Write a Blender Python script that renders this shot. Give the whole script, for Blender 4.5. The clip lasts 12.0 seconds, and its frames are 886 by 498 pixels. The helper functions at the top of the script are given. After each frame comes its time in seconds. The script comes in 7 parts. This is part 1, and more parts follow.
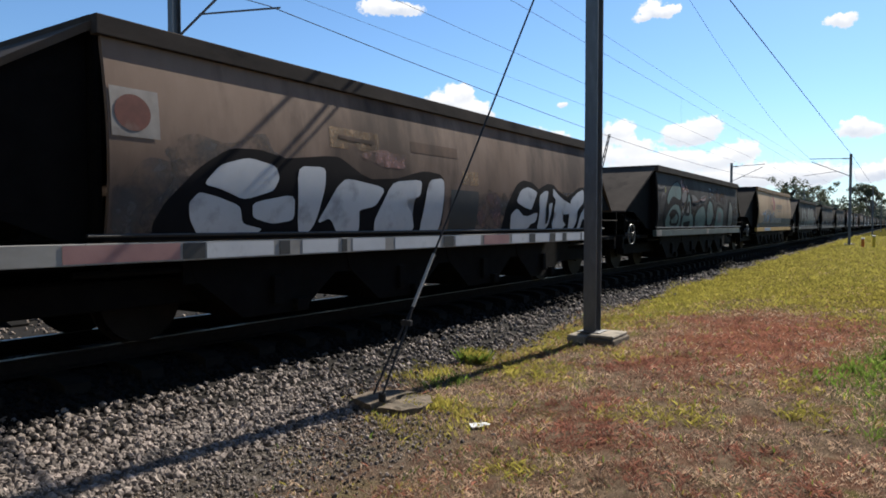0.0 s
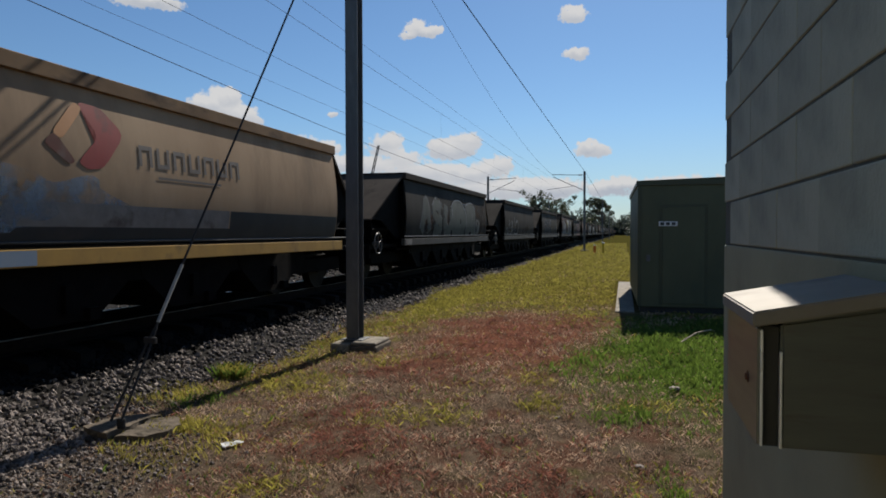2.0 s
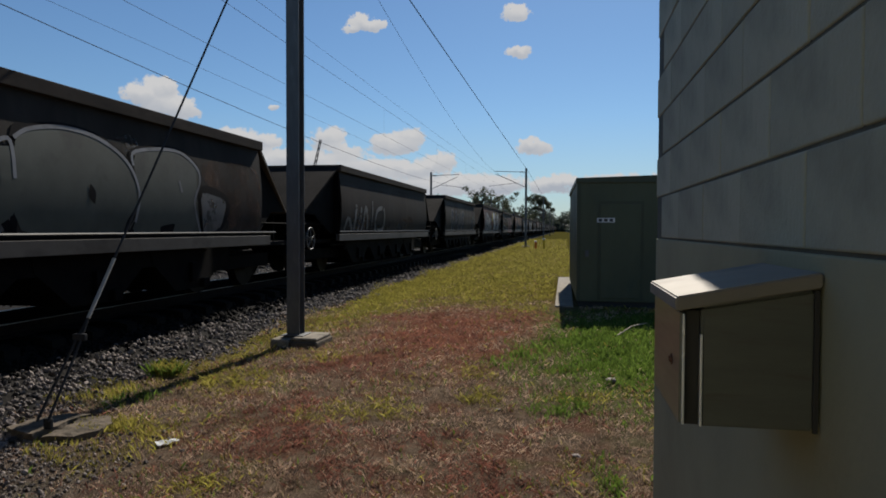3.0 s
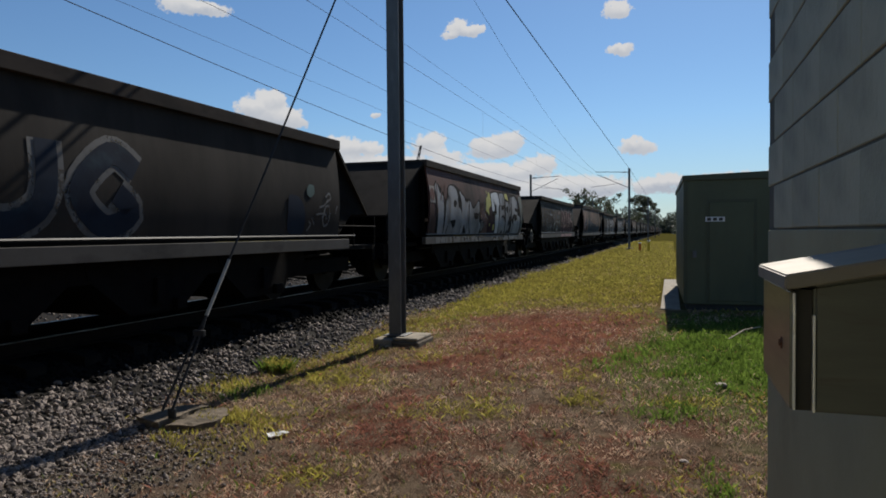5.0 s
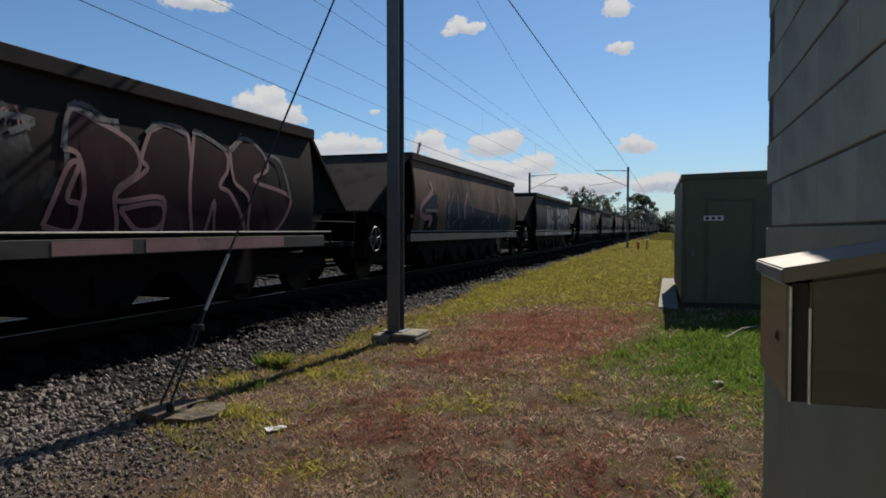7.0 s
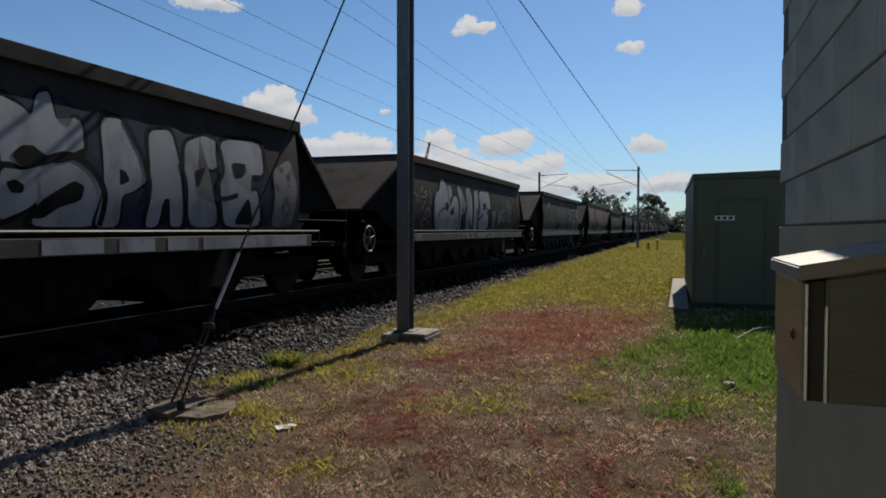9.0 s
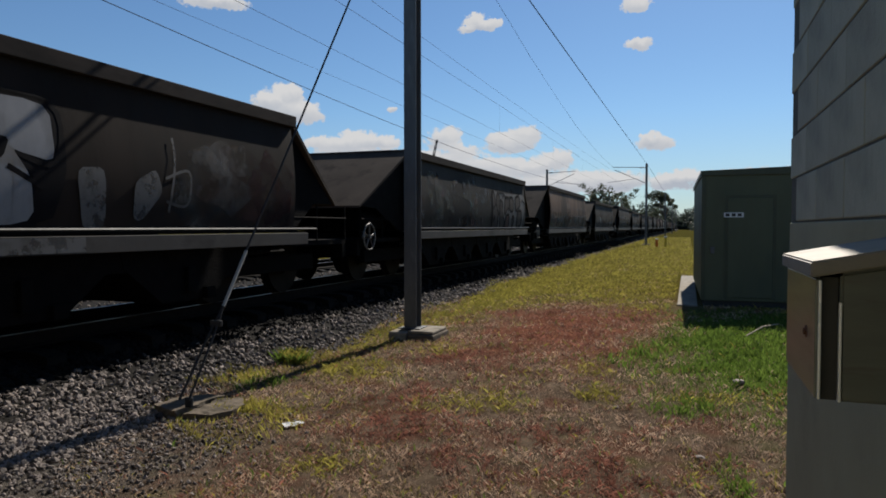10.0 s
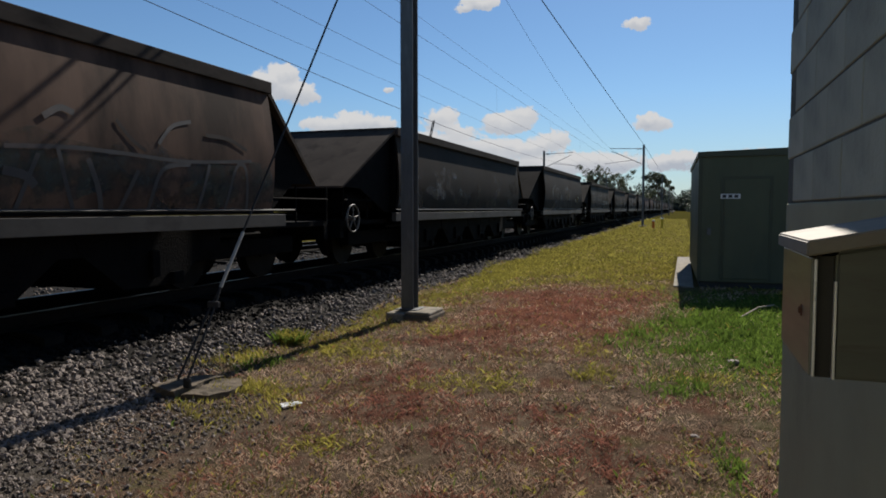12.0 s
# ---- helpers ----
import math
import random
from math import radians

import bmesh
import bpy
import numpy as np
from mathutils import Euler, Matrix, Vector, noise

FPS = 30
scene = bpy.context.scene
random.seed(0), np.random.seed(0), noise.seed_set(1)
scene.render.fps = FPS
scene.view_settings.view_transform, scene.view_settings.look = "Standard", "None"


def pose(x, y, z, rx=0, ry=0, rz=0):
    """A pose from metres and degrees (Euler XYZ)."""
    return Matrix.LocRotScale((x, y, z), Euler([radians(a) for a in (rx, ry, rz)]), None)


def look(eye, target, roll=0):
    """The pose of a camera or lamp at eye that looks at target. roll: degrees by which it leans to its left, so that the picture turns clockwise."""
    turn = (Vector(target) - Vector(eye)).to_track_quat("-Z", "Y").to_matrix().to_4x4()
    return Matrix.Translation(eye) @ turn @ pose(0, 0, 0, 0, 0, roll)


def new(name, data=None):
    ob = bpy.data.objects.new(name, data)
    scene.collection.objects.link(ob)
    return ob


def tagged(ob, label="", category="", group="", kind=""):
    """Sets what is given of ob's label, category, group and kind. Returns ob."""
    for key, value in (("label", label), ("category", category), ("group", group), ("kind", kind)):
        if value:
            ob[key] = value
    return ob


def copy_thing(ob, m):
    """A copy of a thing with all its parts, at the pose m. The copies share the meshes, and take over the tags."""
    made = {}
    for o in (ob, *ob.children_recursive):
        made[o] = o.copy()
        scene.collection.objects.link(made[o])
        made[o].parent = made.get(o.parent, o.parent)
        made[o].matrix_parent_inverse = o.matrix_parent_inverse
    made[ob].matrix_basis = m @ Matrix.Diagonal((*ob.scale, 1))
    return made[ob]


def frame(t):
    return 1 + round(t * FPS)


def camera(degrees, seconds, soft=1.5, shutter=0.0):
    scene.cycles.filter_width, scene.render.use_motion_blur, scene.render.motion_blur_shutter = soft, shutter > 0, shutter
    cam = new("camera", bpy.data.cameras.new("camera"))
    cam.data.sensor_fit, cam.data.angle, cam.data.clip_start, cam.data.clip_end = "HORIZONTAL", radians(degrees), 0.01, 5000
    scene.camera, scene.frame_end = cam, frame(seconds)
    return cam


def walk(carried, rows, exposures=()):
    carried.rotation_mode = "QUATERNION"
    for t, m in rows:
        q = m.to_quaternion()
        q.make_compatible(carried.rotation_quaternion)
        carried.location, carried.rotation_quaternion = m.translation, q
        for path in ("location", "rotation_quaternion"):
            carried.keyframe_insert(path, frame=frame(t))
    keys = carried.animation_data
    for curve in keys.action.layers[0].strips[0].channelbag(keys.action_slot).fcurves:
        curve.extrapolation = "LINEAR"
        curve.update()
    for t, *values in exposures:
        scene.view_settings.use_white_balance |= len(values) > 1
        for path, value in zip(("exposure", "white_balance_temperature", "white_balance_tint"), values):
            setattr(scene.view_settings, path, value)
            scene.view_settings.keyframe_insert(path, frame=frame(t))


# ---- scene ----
cam = camera(65.9, 12.0, soft=1.75)
PATH = [
    (0, (-0.128, -0.099, 1.72), (-1.24, 1.562, 1.647), -0.0),
    (0.5, (-0.113, -0.085, 1.728), (-1.135, 1.633, 1.659), 0.1),
    (1, (-0.094, -0.054, 1.719), (-0.986, 1.734, 1.642), 0.0),
    (1.5, (-0.059, -0.027, 1.725), (-0.74, 1.853, 1.67), 0.1),
    (2, (-0.014, -0.01, 1.713), (-0.527, 1.923, 1.666), -0.1),
    (2.5, (-0.009, 0.012, 1.698), (-0.375, 1.977, 1.654), 0.1),
    (3, (-0.001, -0.022, 1.7), (-0.351, 1.946, 1.641), 0.2),
    (3.5, (0.029, -0.025, 1.685), (-0.384, 1.93, 1.603), -0.1),
    (3.7, (0.029, -0.025, 1.684), (-0.46, 1.912, 1.602), -0.1),
    (5.3, (0.008, -0.029, 1.659), (-0.626, 1.868, 1.623), -0.4),
    (5.5, (0.01, -0.029, 1.657), (-0.584, 1.88, 1.635), -0.4),
    (6, (0.005, -0.048, 1.657), (-0.635, 1.847, 1.615), -0.0),
    (6.5, (0.009, -0.038, 1.655), (-0.609, 1.862, 1.566), -0.1),
    (7, (0.009, -0.042, 1.656), (-0.619, 1.856, 1.6), 0.0),
    (9, (0.004, -0.04, 1.652), (-0.65, 1.849, 1.595), 0.1),
    (9.5, (0.006, -0.032, 1.649), (-0.642, 1.859, 1.583), 0.0),
    (10, (0.002, -0.025, 1.649), (-0.673, 1.857, 1.585), -0.0),
    (10.5, (0.003, -0.036, 1.648), (-0.67, 1.846, 1.566), 0.0),
    (11, (0.005, -0.033, 1.649), (-0.659, 1.852, 1.551), -0.1),
    (11.5, (0.002, -0.03, 1.646), (-0.661, 1.854, 1.537), 0.1),
    (12, (0.001, -0.029, 1.646), (-0.664, 1.853, 1.528), 0.0),
]
EXPOSURES = [(0, 1.2), (0.5, 1.05), (1.0, 0.75), (1.5, 0.56), (2.0, 0.47), (2.5, 0.38), (3.0, 0.34), (3.5, 0.44), (5.5, 0.5), (7.0, 0.49), (9.0, 0.49), (12.0, 0.48)]
walk(cam, [(t, look(eye, target, roll)) for t, eye, target, roll in PATH], EXPOSURES)

# ---------------------------------------------------------------- world and sun
SUN_AZ, SUN_EL = 4.8, 38.8          # degrees from the track's line towards +x, and above the horizon


def build_world():
    w = bpy.data.worlds.new("sky")
    scene.world = w
    w.use_nodes = True
    nt = w.node_tree
    nt.nodes.clear()
    N, L = nt.nodes.new, nt.links.new
    sky = N("ShaderNodeTexSky")
    sky.sky_type = "NISHITA"
    sky.sun_disc = False
    sky.sun_elevation, sky.sun_rotation = radians(SUN_EL), radians(SUN_AZ)
    sky.air_density, sky.dust_density, sky.ozone_density = 1.0, 0.15, 2.0
    tc = N("ShaderNodeTexCoord")
    big = N("ShaderNodeTexNoise")
    big.inputs["Scale"].default_value, big.inputs["Detail"].default_value, big.inputs["Roughness"].default_value = 48.0, 9.0, 0.58
    L(tc.outputs["Generated"], big.inputs["Vector"])
    warp = N("ShaderNodeVectorMath")
    warp.operation = "SUBTRACT"
    L(big.outputs["Color"], warp.inputs[0])
    warp.inputs[1].default_value = (0.5, 0.5, 0.5)
    wsc = N("ShaderNodeVectorMath")
    wsc.operation = "MULTIPLY"
    L(warp.outputs[0], wsc.inputs[0])
    wsc.inputs[1].default_value = (0.036, 0.036, 0.019)
    moved = N("ShaderNodeVectorMath")
    L(tc.outputs["Generated"], moved.inputs[0])
    L(wsc.outputs[0], moved.inputs[1])
    last = None
    lows = None
    clouds = [  # puffs of cloud: direction, half width, half height
        (-0.534, 0.827, 0.174, 0.0314, 0.0265), (-0.554, 0.814, 0.175, 0.0182, 0.0149), (-0.510, 0.845, 0.160, 0.0289, 0.0165), (-0.522, 0.832, 0.187, 0.0165, 0.0132)]
    clouds += [(-0.280, 0.917, 0.284, 0.0207, 0.0124), (-0.261, 0.924, 0.280, 0.0165, 0.0083), (-0.292, 0.916, 0.275, 0.0149, 0.0074), (-0.068, 0.952, 0.298, 0.0232, 0.0116),
               (-0.065, 0.967, 0.248, 0.0207, 0.0074), (-0.046, 0.992, 0.116, 0.0281, 0.0108), (-0.049, 0.991, 0.123, 0.0149, 0.0099)]
    clouds += [(-0.222, 0.966, 0.131, 0.0265, 0.0165), (-0.258, 0.958, 0.126, 0.0232, 0.0116), (-0.242, 0.963, 0.116, 0.0397, 0.0116), (-0.180, 0.979, 0.095, 0.0314, 0.0165),
               (-0.211, 0.974, 0.085, 0.0314, 0.0132), (-0.332, 0.935, 0.128, 0.0281, 0.0182), (-0.311, 0.944, 0.110, 0.0265, 0.0124)]
    clouds += [(-0.483, 0.868, 0.116, 0.0331, 0.0149), (-0.447, 0.886, 0.122, 0.0347, 0.0165), (-0.415, 0.902, 0.121, 0.0248, 0.0132), (-0.025, 0.998, 0.064, 0.0347, 0.0132),
               (-0.003, 0.998, 0.069, 0.0281, 0.0124), (-0.090, 0.994, 0.065, 0.0331, 0.0116), (-0.599, 0.743, 0.298, 0.0372, 0.0116), (-0.575, 0.763, 0.296, 0.0289, 0.0099)]
    clouds += [(-0.687, 0.712, 0.147, 0.0397, 0.0165), (-0.670, 0.726, 0.153, 0.0207, 0.0132), (-0.685, 0.718, 0.123, 0.0579, 0.0165), (0.071, 0.995, 0.062, 0.10, 0.016)]
    # long low banks and small wisps
    clouds += [(-0.156, 0.986, 0.064, 0.1241, 0.0182), (-0.274, 0.958, 0.086, 0.091, 0.0165), (-0.390, 0.916, 0.099, 0.1241, 0.0132), (-0.399, 0.901, 0.168, 0.0100, 0.0040)]
    for dx, dy, dz, a, b in clouds:
        d = N("ShaderNodeVectorMath")
        d.operation = "SUBTRACT"
        L(moved.outputs[0], d.inputs[0])
        d.inputs[1].default_value = (dx, dy, dz)
        s = N("ShaderNodeVectorMath")
        s.operation = "MULTIPLY"
        L(d.outputs[0], s.inputs[0])
        s.inputs[1].default_value = (1 / a, 1 / a, 1 / b)
        ln = N("ShaderNodeVectorMath")
        ln.operation = "LENGTH"
        L(s.outputs[0], ln.inputs[0])
        inv = N("ShaderNodeMapRange")
        inv.inputs["From Min"].default_value, inv.inputs["From Max"].default_value = 1.35, 0.0
        L(ln.outputs["Value"], inv.inputs["Value"])
        # lower side of each cloud, for its grey base
        sep = N("ShaderNodeSeparateXYZ")
        L(s.outputs[0], sep.inputs[0])
        lo = N("ShaderNodeMath")
        lo.operation = "MULTIPLY"
        L(sep.outputs["Z"], lo.inputs[0])
        L(inv.outputs[0], lo.inputs[1])
        if last is None:
            last, lows = inv, lo
        else:
            mx = N("ShaderNodeMath")
            mx.operation = "MAXIMUM"
            L(last.outputs[0], mx.inputs[0])
            L(inv.outputs[0], mx.inputs[1])
            ad = N("ShaderNodeMath")
            ad.operation = "ADD"
            L(lows.outputs[0], ad.inputs[0])
            L(lo.outputs[0], ad.inputs[1])
            last, lows = mx, ad
    fine = N("ShaderNodeTexNoise")
    fine.inputs["Scale"].default_value, fine.inputs["Detail"].default_value, fine.inputs["Roughness"].default_value = 85.0, 10.0, 0.6
    L(tc.outputs["Generated"], fine.inputs["Vector"])
    thr = N("ShaderNodeMapRange")
    thr.inputs["From Min"].default_value, thr.inputs["From Max"].default_value = 0.22, 0.40
    rag = N("ShaderNodeMath")
    rag.operation = "MULTIPLY_ADD"
    L(fine.outputs["Fac"], rag.inputs[0])
    rag.inputs[1].default_value = 0.9
    rag.inputs[2].default_value = -0.45
    sm = N("ShaderNodeMath")
    sm.operation = "ADD"
    L(last.outputs[0], sm.inputs[0])
    L(rag.outputs[0], sm.inputs[1])
    gate = N("ShaderNodeMath")
    gate.operation = "MULTIPLY"
    L(sm.outputs[0], gate.inputs[0])
    step = N("ShaderNodeMath")
    step.operation = "MINIMUM"
    dbl = N("ShaderNodeMath")
    dbl.operation = "MULTIPLY"
    L(last.outputs[0], dbl.inputs[0])
    dbl.inputs[1].default_value = 5.0
    L(dbl.outputs[0], step.inputs[0])
    step.inputs[1].default_value = 1.0
    L(step.outputs[0], gate.inputs[1])
    L(gate.outputs[0], thr.inputs["Value"])
    shade = N("ShaderNodeMapRange")
    shade.inputs["From Min"].default_value, shade.inputs["From Max"].default_value = -0.55, 0.25
    L(lows.outputs[0], shade.inputs["Value"])
    tint = N("ShaderNodeMix")
    tint.data_type = "RGBA"
    L(shade.outputs[0], tint.inputs["Factor"])
    tint.inputs["A"].default_value, tint.inputs["B"].default_value = (5.9, 6.4, 7.3, 1), (9.0, 9.0, 9.1, 1)
    # pale haze towards the horizon
    sepd = N("ShaderNodeSeparateXYZ")
    L(tc.outputs["Generated"], sepd.inputs[0])
    hz = N("ShaderNodeMapRange")
    hz.inputs["From Min"].default_value, hz.inputs["From Max"].default_value = 0.16, 0.0
    hz.inputs["To Max"].default_value = 0.45
    L(sepd.outputs["Z"], hz.inputs["Value"])
    hue = N("ShaderNodeMix")
    hue.data_type, hue.blend_type = "RGBA", "MULTIPLY"
    hue.inputs["Factor"].default_value = 1.0
    L(sky.outputs[0], hue.inputs["A"])
    hue.inputs["B"].default_value = SKY_TINT
    m0 = N("ShaderNodeMix")
    m0.data_type = "RGBA"
    L(hz.outputs[0], m0.inputs["Factor"])
    L(hue.outputs["Result"], m0.inputs["A"])
    m0.inputs["B"].default_value = (4.9, 5.9, 7.2, 1)
    m1 = N("ShaderNodeMix")
    m1.data_type = "RGBA"
    L(thr.outputs[0], m1.inputs["Factor"])
    L(m0.outputs["Result"], m1.inputs["A"])
    L(tint.outputs["Result"], m1.inputs["B"])
    bg = N("ShaderNodeBackground")
    bg.inputs["Strength"].default_value = SKY_STRENGTH
    L(m1.outputs["Result"], bg.inputs["Color"])
    out = N("ShaderNodeOutputWorld")
    L(bg.outputs[0], out.inputs["Surface"])


SKY_TINT = (0.775, 1.0, 1.21, 1)
SKY_STRENGTH = 0.052
build_world()
sun_data = bpy.data.lights.new("sun", "SUN")
sun_data.energy, sun_data.angle, sun_data.color = 4.6, radians(0.53), (1.0, 0.935, 0.835)
sun = new("sun", sun_data)
sun.matrix_world = look((30 * math.sin(radians(SUN_AZ)), 30 * math.cos(radians(SUN_AZ)), 30 * math.tan(radians(SUN_EL))), (0, 0, 0))


# ---------------------------------------------------------------- materials
def material(name, base, second=None, scale=3.0, detail=6.0, rough=0.75, metal=0.0, bump=0.0, bump_scale=40.0, spots=None, spot_scale=1.0,
             spot_range=(0.55, 0.7), island=0.0, per_object=0.0, stretch=(1, 1, 1), rough_var=0.1, spec=0.25):
    """Two colours mixed by noise, a third in blotches, grain relief and varied gloss."""
    m = bpy.data.materials.new(name)
    m.use_nodes = True
    nt = m.node_tree
    N, L = nt.nodes.new, nt.links.new
    b = nt.nodes["Principled BSDF"]
    b.inputs["Roughness"].default_value, b.inputs["Metallic"].default_value = rough, metal
    b.inputs["Specular IOR Level"].default_value = spec
    tc = N("ShaderNodeTexCoord")
    mp = N("ShaderNodeMapping")
    mp.inputs["Scale"].default_value = stretch
    L(tc.outputs["Object"], mp.inputs["Vector"])
    no = N("ShaderNodeTexNoise")
    no.inputs["Scale"].default_value, no.inputs["Detail"].default_value, no.inputs["Roughness"].default_value = scale, detail, 0.65
    L(mp.outputs[0], no.inputs["Vector"])
    ramp = N("ShaderNodeMapRange")
    ramp.inputs["From Min"].default_value, ramp.inputs["From Max"].default_value = 0.3, 0.7
    L(no.outputs["Fac"], ramp.inputs["Value"])
    mix = N("ShaderNodeMix")
    mix.data_type = "RGBA"
    second = second or tuple(c * 0.75 for c in base)
    mix.inputs["A"].default_value, mix.inputs["B"].default_value = (*base, 1), (*second, 1)
    L(ramp.outputs[0], mix.inputs["Factor"])
    colour = mix.outputs["Result"]
    if spots:
        n2 = N("ShaderNodeTexNoise")
        n2.inputs["Scale"].default_value, n2.inputs["Detail"].default_value, n2.inputs["Roughness"].default_value = spot_scale, 7.0, 0.6
        L(mp.outputs[0], n2.inputs["Vector"])
        r2 = N("ShaderNodeMapRange")
        r2.inputs["From Min"].default_value, r2.inputs["From Max"].default_value = spot_range
        L(n2.outputs["Fac"], r2.inputs["Value"])
        mix2 = N("ShaderNodeMix")
        mix2.data_type = "RGBA"
        L(r2.outputs[0], mix2.inputs["Factor"])
        L(colour, mix2.inputs["A"])
        mix2.inputs["B"].default_value = (*spots, 1)
        colour = mix2.outputs["Result"]
    if island or per_object:
        if island:
            src = N("ShaderNodeNewGeometry").outputs["Random Per Island"]
        else:
            src = N("ShaderNodeObjectInfo").outputs["Random"]
        amount = island or per_object
        mr = N("ShaderNodeMapRange")
        mr.inputs["To Min"].default_value, mr.inputs["To Max"].default_value = 1 - amount, 1 + amount
        L(src, mr.inputs["Value"])
        hsv = N("ShaderNodeHueSaturation")
        L(mr.outputs[0], hsv.inputs["Value"])
        L(colour, hsv.inputs["Color"])
        colour = hsv.outputs["Color"]
    L(colour, b.inputs["Base Color"])
    rr = N("ShaderNodeMapRange")
    rr.inputs["To Min"].default_value, rr.inputs["To Max"].default_value = max(rough - rough_var, 0.03), min(rough + rough_var, 1)
    L(no.outputs["Fac"], rr.inputs["Value"])
    L(rr.outputs[0], b.inputs["Roughness"])
    if bump:
        n3 = N("ShaderNodeTexNoise")
        n3.inputs["Scale"].default_value, n3.inputs["Detail"].default_value = bump_scale, 5.0
        L(mp.outputs[0], n3.inputs["Vector"])
        bp = N("ShaderNodeBump")
        bp.inputs["Strength"].default_value, bp.inputs["Distance"].default_value = bump, 0.02
        L(n3.outputs["Fac"], bp.inputs["Height"])
        L(bp.outputs[0], b.inputs["Normal"])
    return m


def leaf_material(name, base, second, island=0.35, through_light=0.35):
    """Thin blades and leaves: some light passes through them."""
    m = material(name, base, second, scale=1.5, rough=0.6, island=island)
    nt = m.node_tree
    b = nt.nodes["Principled BSDF"]
    out = nt.nodes["Material Output"]
    tr = nt.nodes.new("ShaderNodeBsdfTranslucent")
    nt.links.new(b.inputs["Base Color"].links[0].from_socket, tr.inputs["Color"])
    mx = nt.nodes.new("ShaderNodeMixShader")
    mx.inputs[0].default_value = through_light
    nt.links.new(b.outputs[0], mx.inputs[1])
    nt.links.new(tr.outputs[0], mx.inputs[2])
    nt.links.new(mx.outputs[0], out.inputs["Surface"])
    return m


def ground_material():
    """Dry mown turf: straw, red-brown seed heads, green and yellow patches where they grow, grit beside the track."""
    m = bpy.data.materials.new("turf")
    m.use_nodes = True
    nt = m.node_tree
    N, L = nt.nodes.new, nt.links.new
    b = nt.nodes["Principled BSDF"]
    b.inputs["Roughness"].default_value = 0.95
    b.inputs["Specular IOR Level"].default_value = 0.0
    tc = N("ShaderNodeTexCoord")

    def noise_tex(scale, detail=6.0):
        n = N("ShaderNodeTexNoise")
        n.inputs["Scale"].default_value, n.inputs["Detail"].default_value, n.inputs["Roughness"].default_value = scale, detail, 0.65
        L(tc.outputs["Object"], n.inputs["Vector"])
        return n

    def rng(src, a, c, lo=0.0, hi=1.0):
        r = N("ShaderNodeMapRange")
        r.inputs["From Min"].default_value, r.inputs["From Max"].default_value = a, c
        r.inputs["To Min"].default_value, r.inputs["To Max"].default_value = lo, hi
        L(src, r.inputs["Value"])
        return r.outputs[0]

    def mixc(fac, a, c):
        x = N("ShaderNodeMix")
        x.data_type = "RGBA"
        L(fac, x.inputs["Factor"])
        if isinstance(a, tuple):
            x.inputs["A"].default_value = (*a, 1)
        else:
            L(a, x.inputs["A"])
        x.inputs["B"].default_value = (*c, 1)
        return x.outputs["Result"]

    def math2(op, a, c):
        x = N("ShaderNodeMath")
        x.operation = op
        for i, v in enumerate((a, c)):
            if isinstance(v, (int, float)):
                x.inputs[i].default_value = v
            else:
                L(v, x.inputs[i])
        return x.outputs[0]

    wob = noise_tex(0.9, 5)
    sep = N("ShaderNodeSeparateXYZ")
    L(tc.outputs["Object"], sep.inputs[0])
    wx = math2("ADD", sep.outputs["X"], rng(wob.outputs["Fac"], 0, 1, -1.0, 1.0))
    wobc = N("ShaderNodeSeparateColor")
    L(wob.outputs["Color"], wobc.inputs[0])
    wy = math2("ADD", sep.outputs["Y"], rng(wobc.outputs[1], 0, 1, -2.0, 2.0))

    def blob(cx, cy, ax, ay, soft=0.5):
        ux = math2("DIVIDE", math2("SUBTRACT", wx, cx), ax)
        uy = math2("DIVIDE", math2("SUBTRACT", wy, cy), ay)
        r = math2("SQRT", math2("ADD", math2("MULTIPLY", ux, ux), math2("MULTIPLY", uy, uy)), 0.0)
        return rng(r, 1.0 + soft, 1.0 - soft)

    g1 = noise_tex(5.0)
    g2 = noise_tex(55.0, 4)
    c = mixc(rng(g1.outputs["Fac"], 0.35, 0.65), (0.21, 0.155, 0.108), (0.085, 0.06, 0.042))
    c = mixc(math2("MULTIPLY", rng(noise_tex(1.3).outputs["Fac"], 0.5, 0.62), 0.7), c, (0.145, 0.058, 0.038))
    c = mixc(math2("MULTIPLY", rng(noise_tex(1.9).outputs["Fac"], 0.55, 0.68), 0.75), c, (0.128, 0.122, 0.035))
    far = rng(sep.outputs["Y"], 13.0, 19.0)
    c = mixc(far, c, (0.088, 0.078, 0.016))
    c = mixc(math2("MULTIPLY", far, rng(noise_tex(0.35).outputs["Fac"], 0.45, 0.6)), c, (0.098, 0.078, 0.022))
    c = mixc(rng(sep.outputs["Y"], 40.0, 90.0), c, (0.062, 0.056, 0.014))
    c = mixc(math2("MULTIPLY", blob(-1.75, 11.2, 1.4, 3.0), 0.9), c, (0.205, 0.085, 0.05))
    # real green patch, stretched to the hut so its colour deepens the shade there
    c = mixc(blob(1.4, 10.6, 1.8, 4.4, 0.3), c, (0.070, 0.116, 0.017))
    c = mixc(blob(-4.3, 14.5, 0.75, 5.5), c, (0.151, 0.139, 0.029))
    grit = math2("MULTIPLY", rng(wx, -2.9, -3.7), rng(wy, 5.2, 3.8))
    c = mixc(grit, c, (0.115, 0.104, 0.092))
    c = mixc(math2("MULTIPLY", rng(g2.outputs["Fac"], 0.5, 0.75), 0.75), c, (0.032, 0.024, 0.015))
    near = rng(sep.outputs["Y"], 9.0, 2.0, 0.0, 0.45)
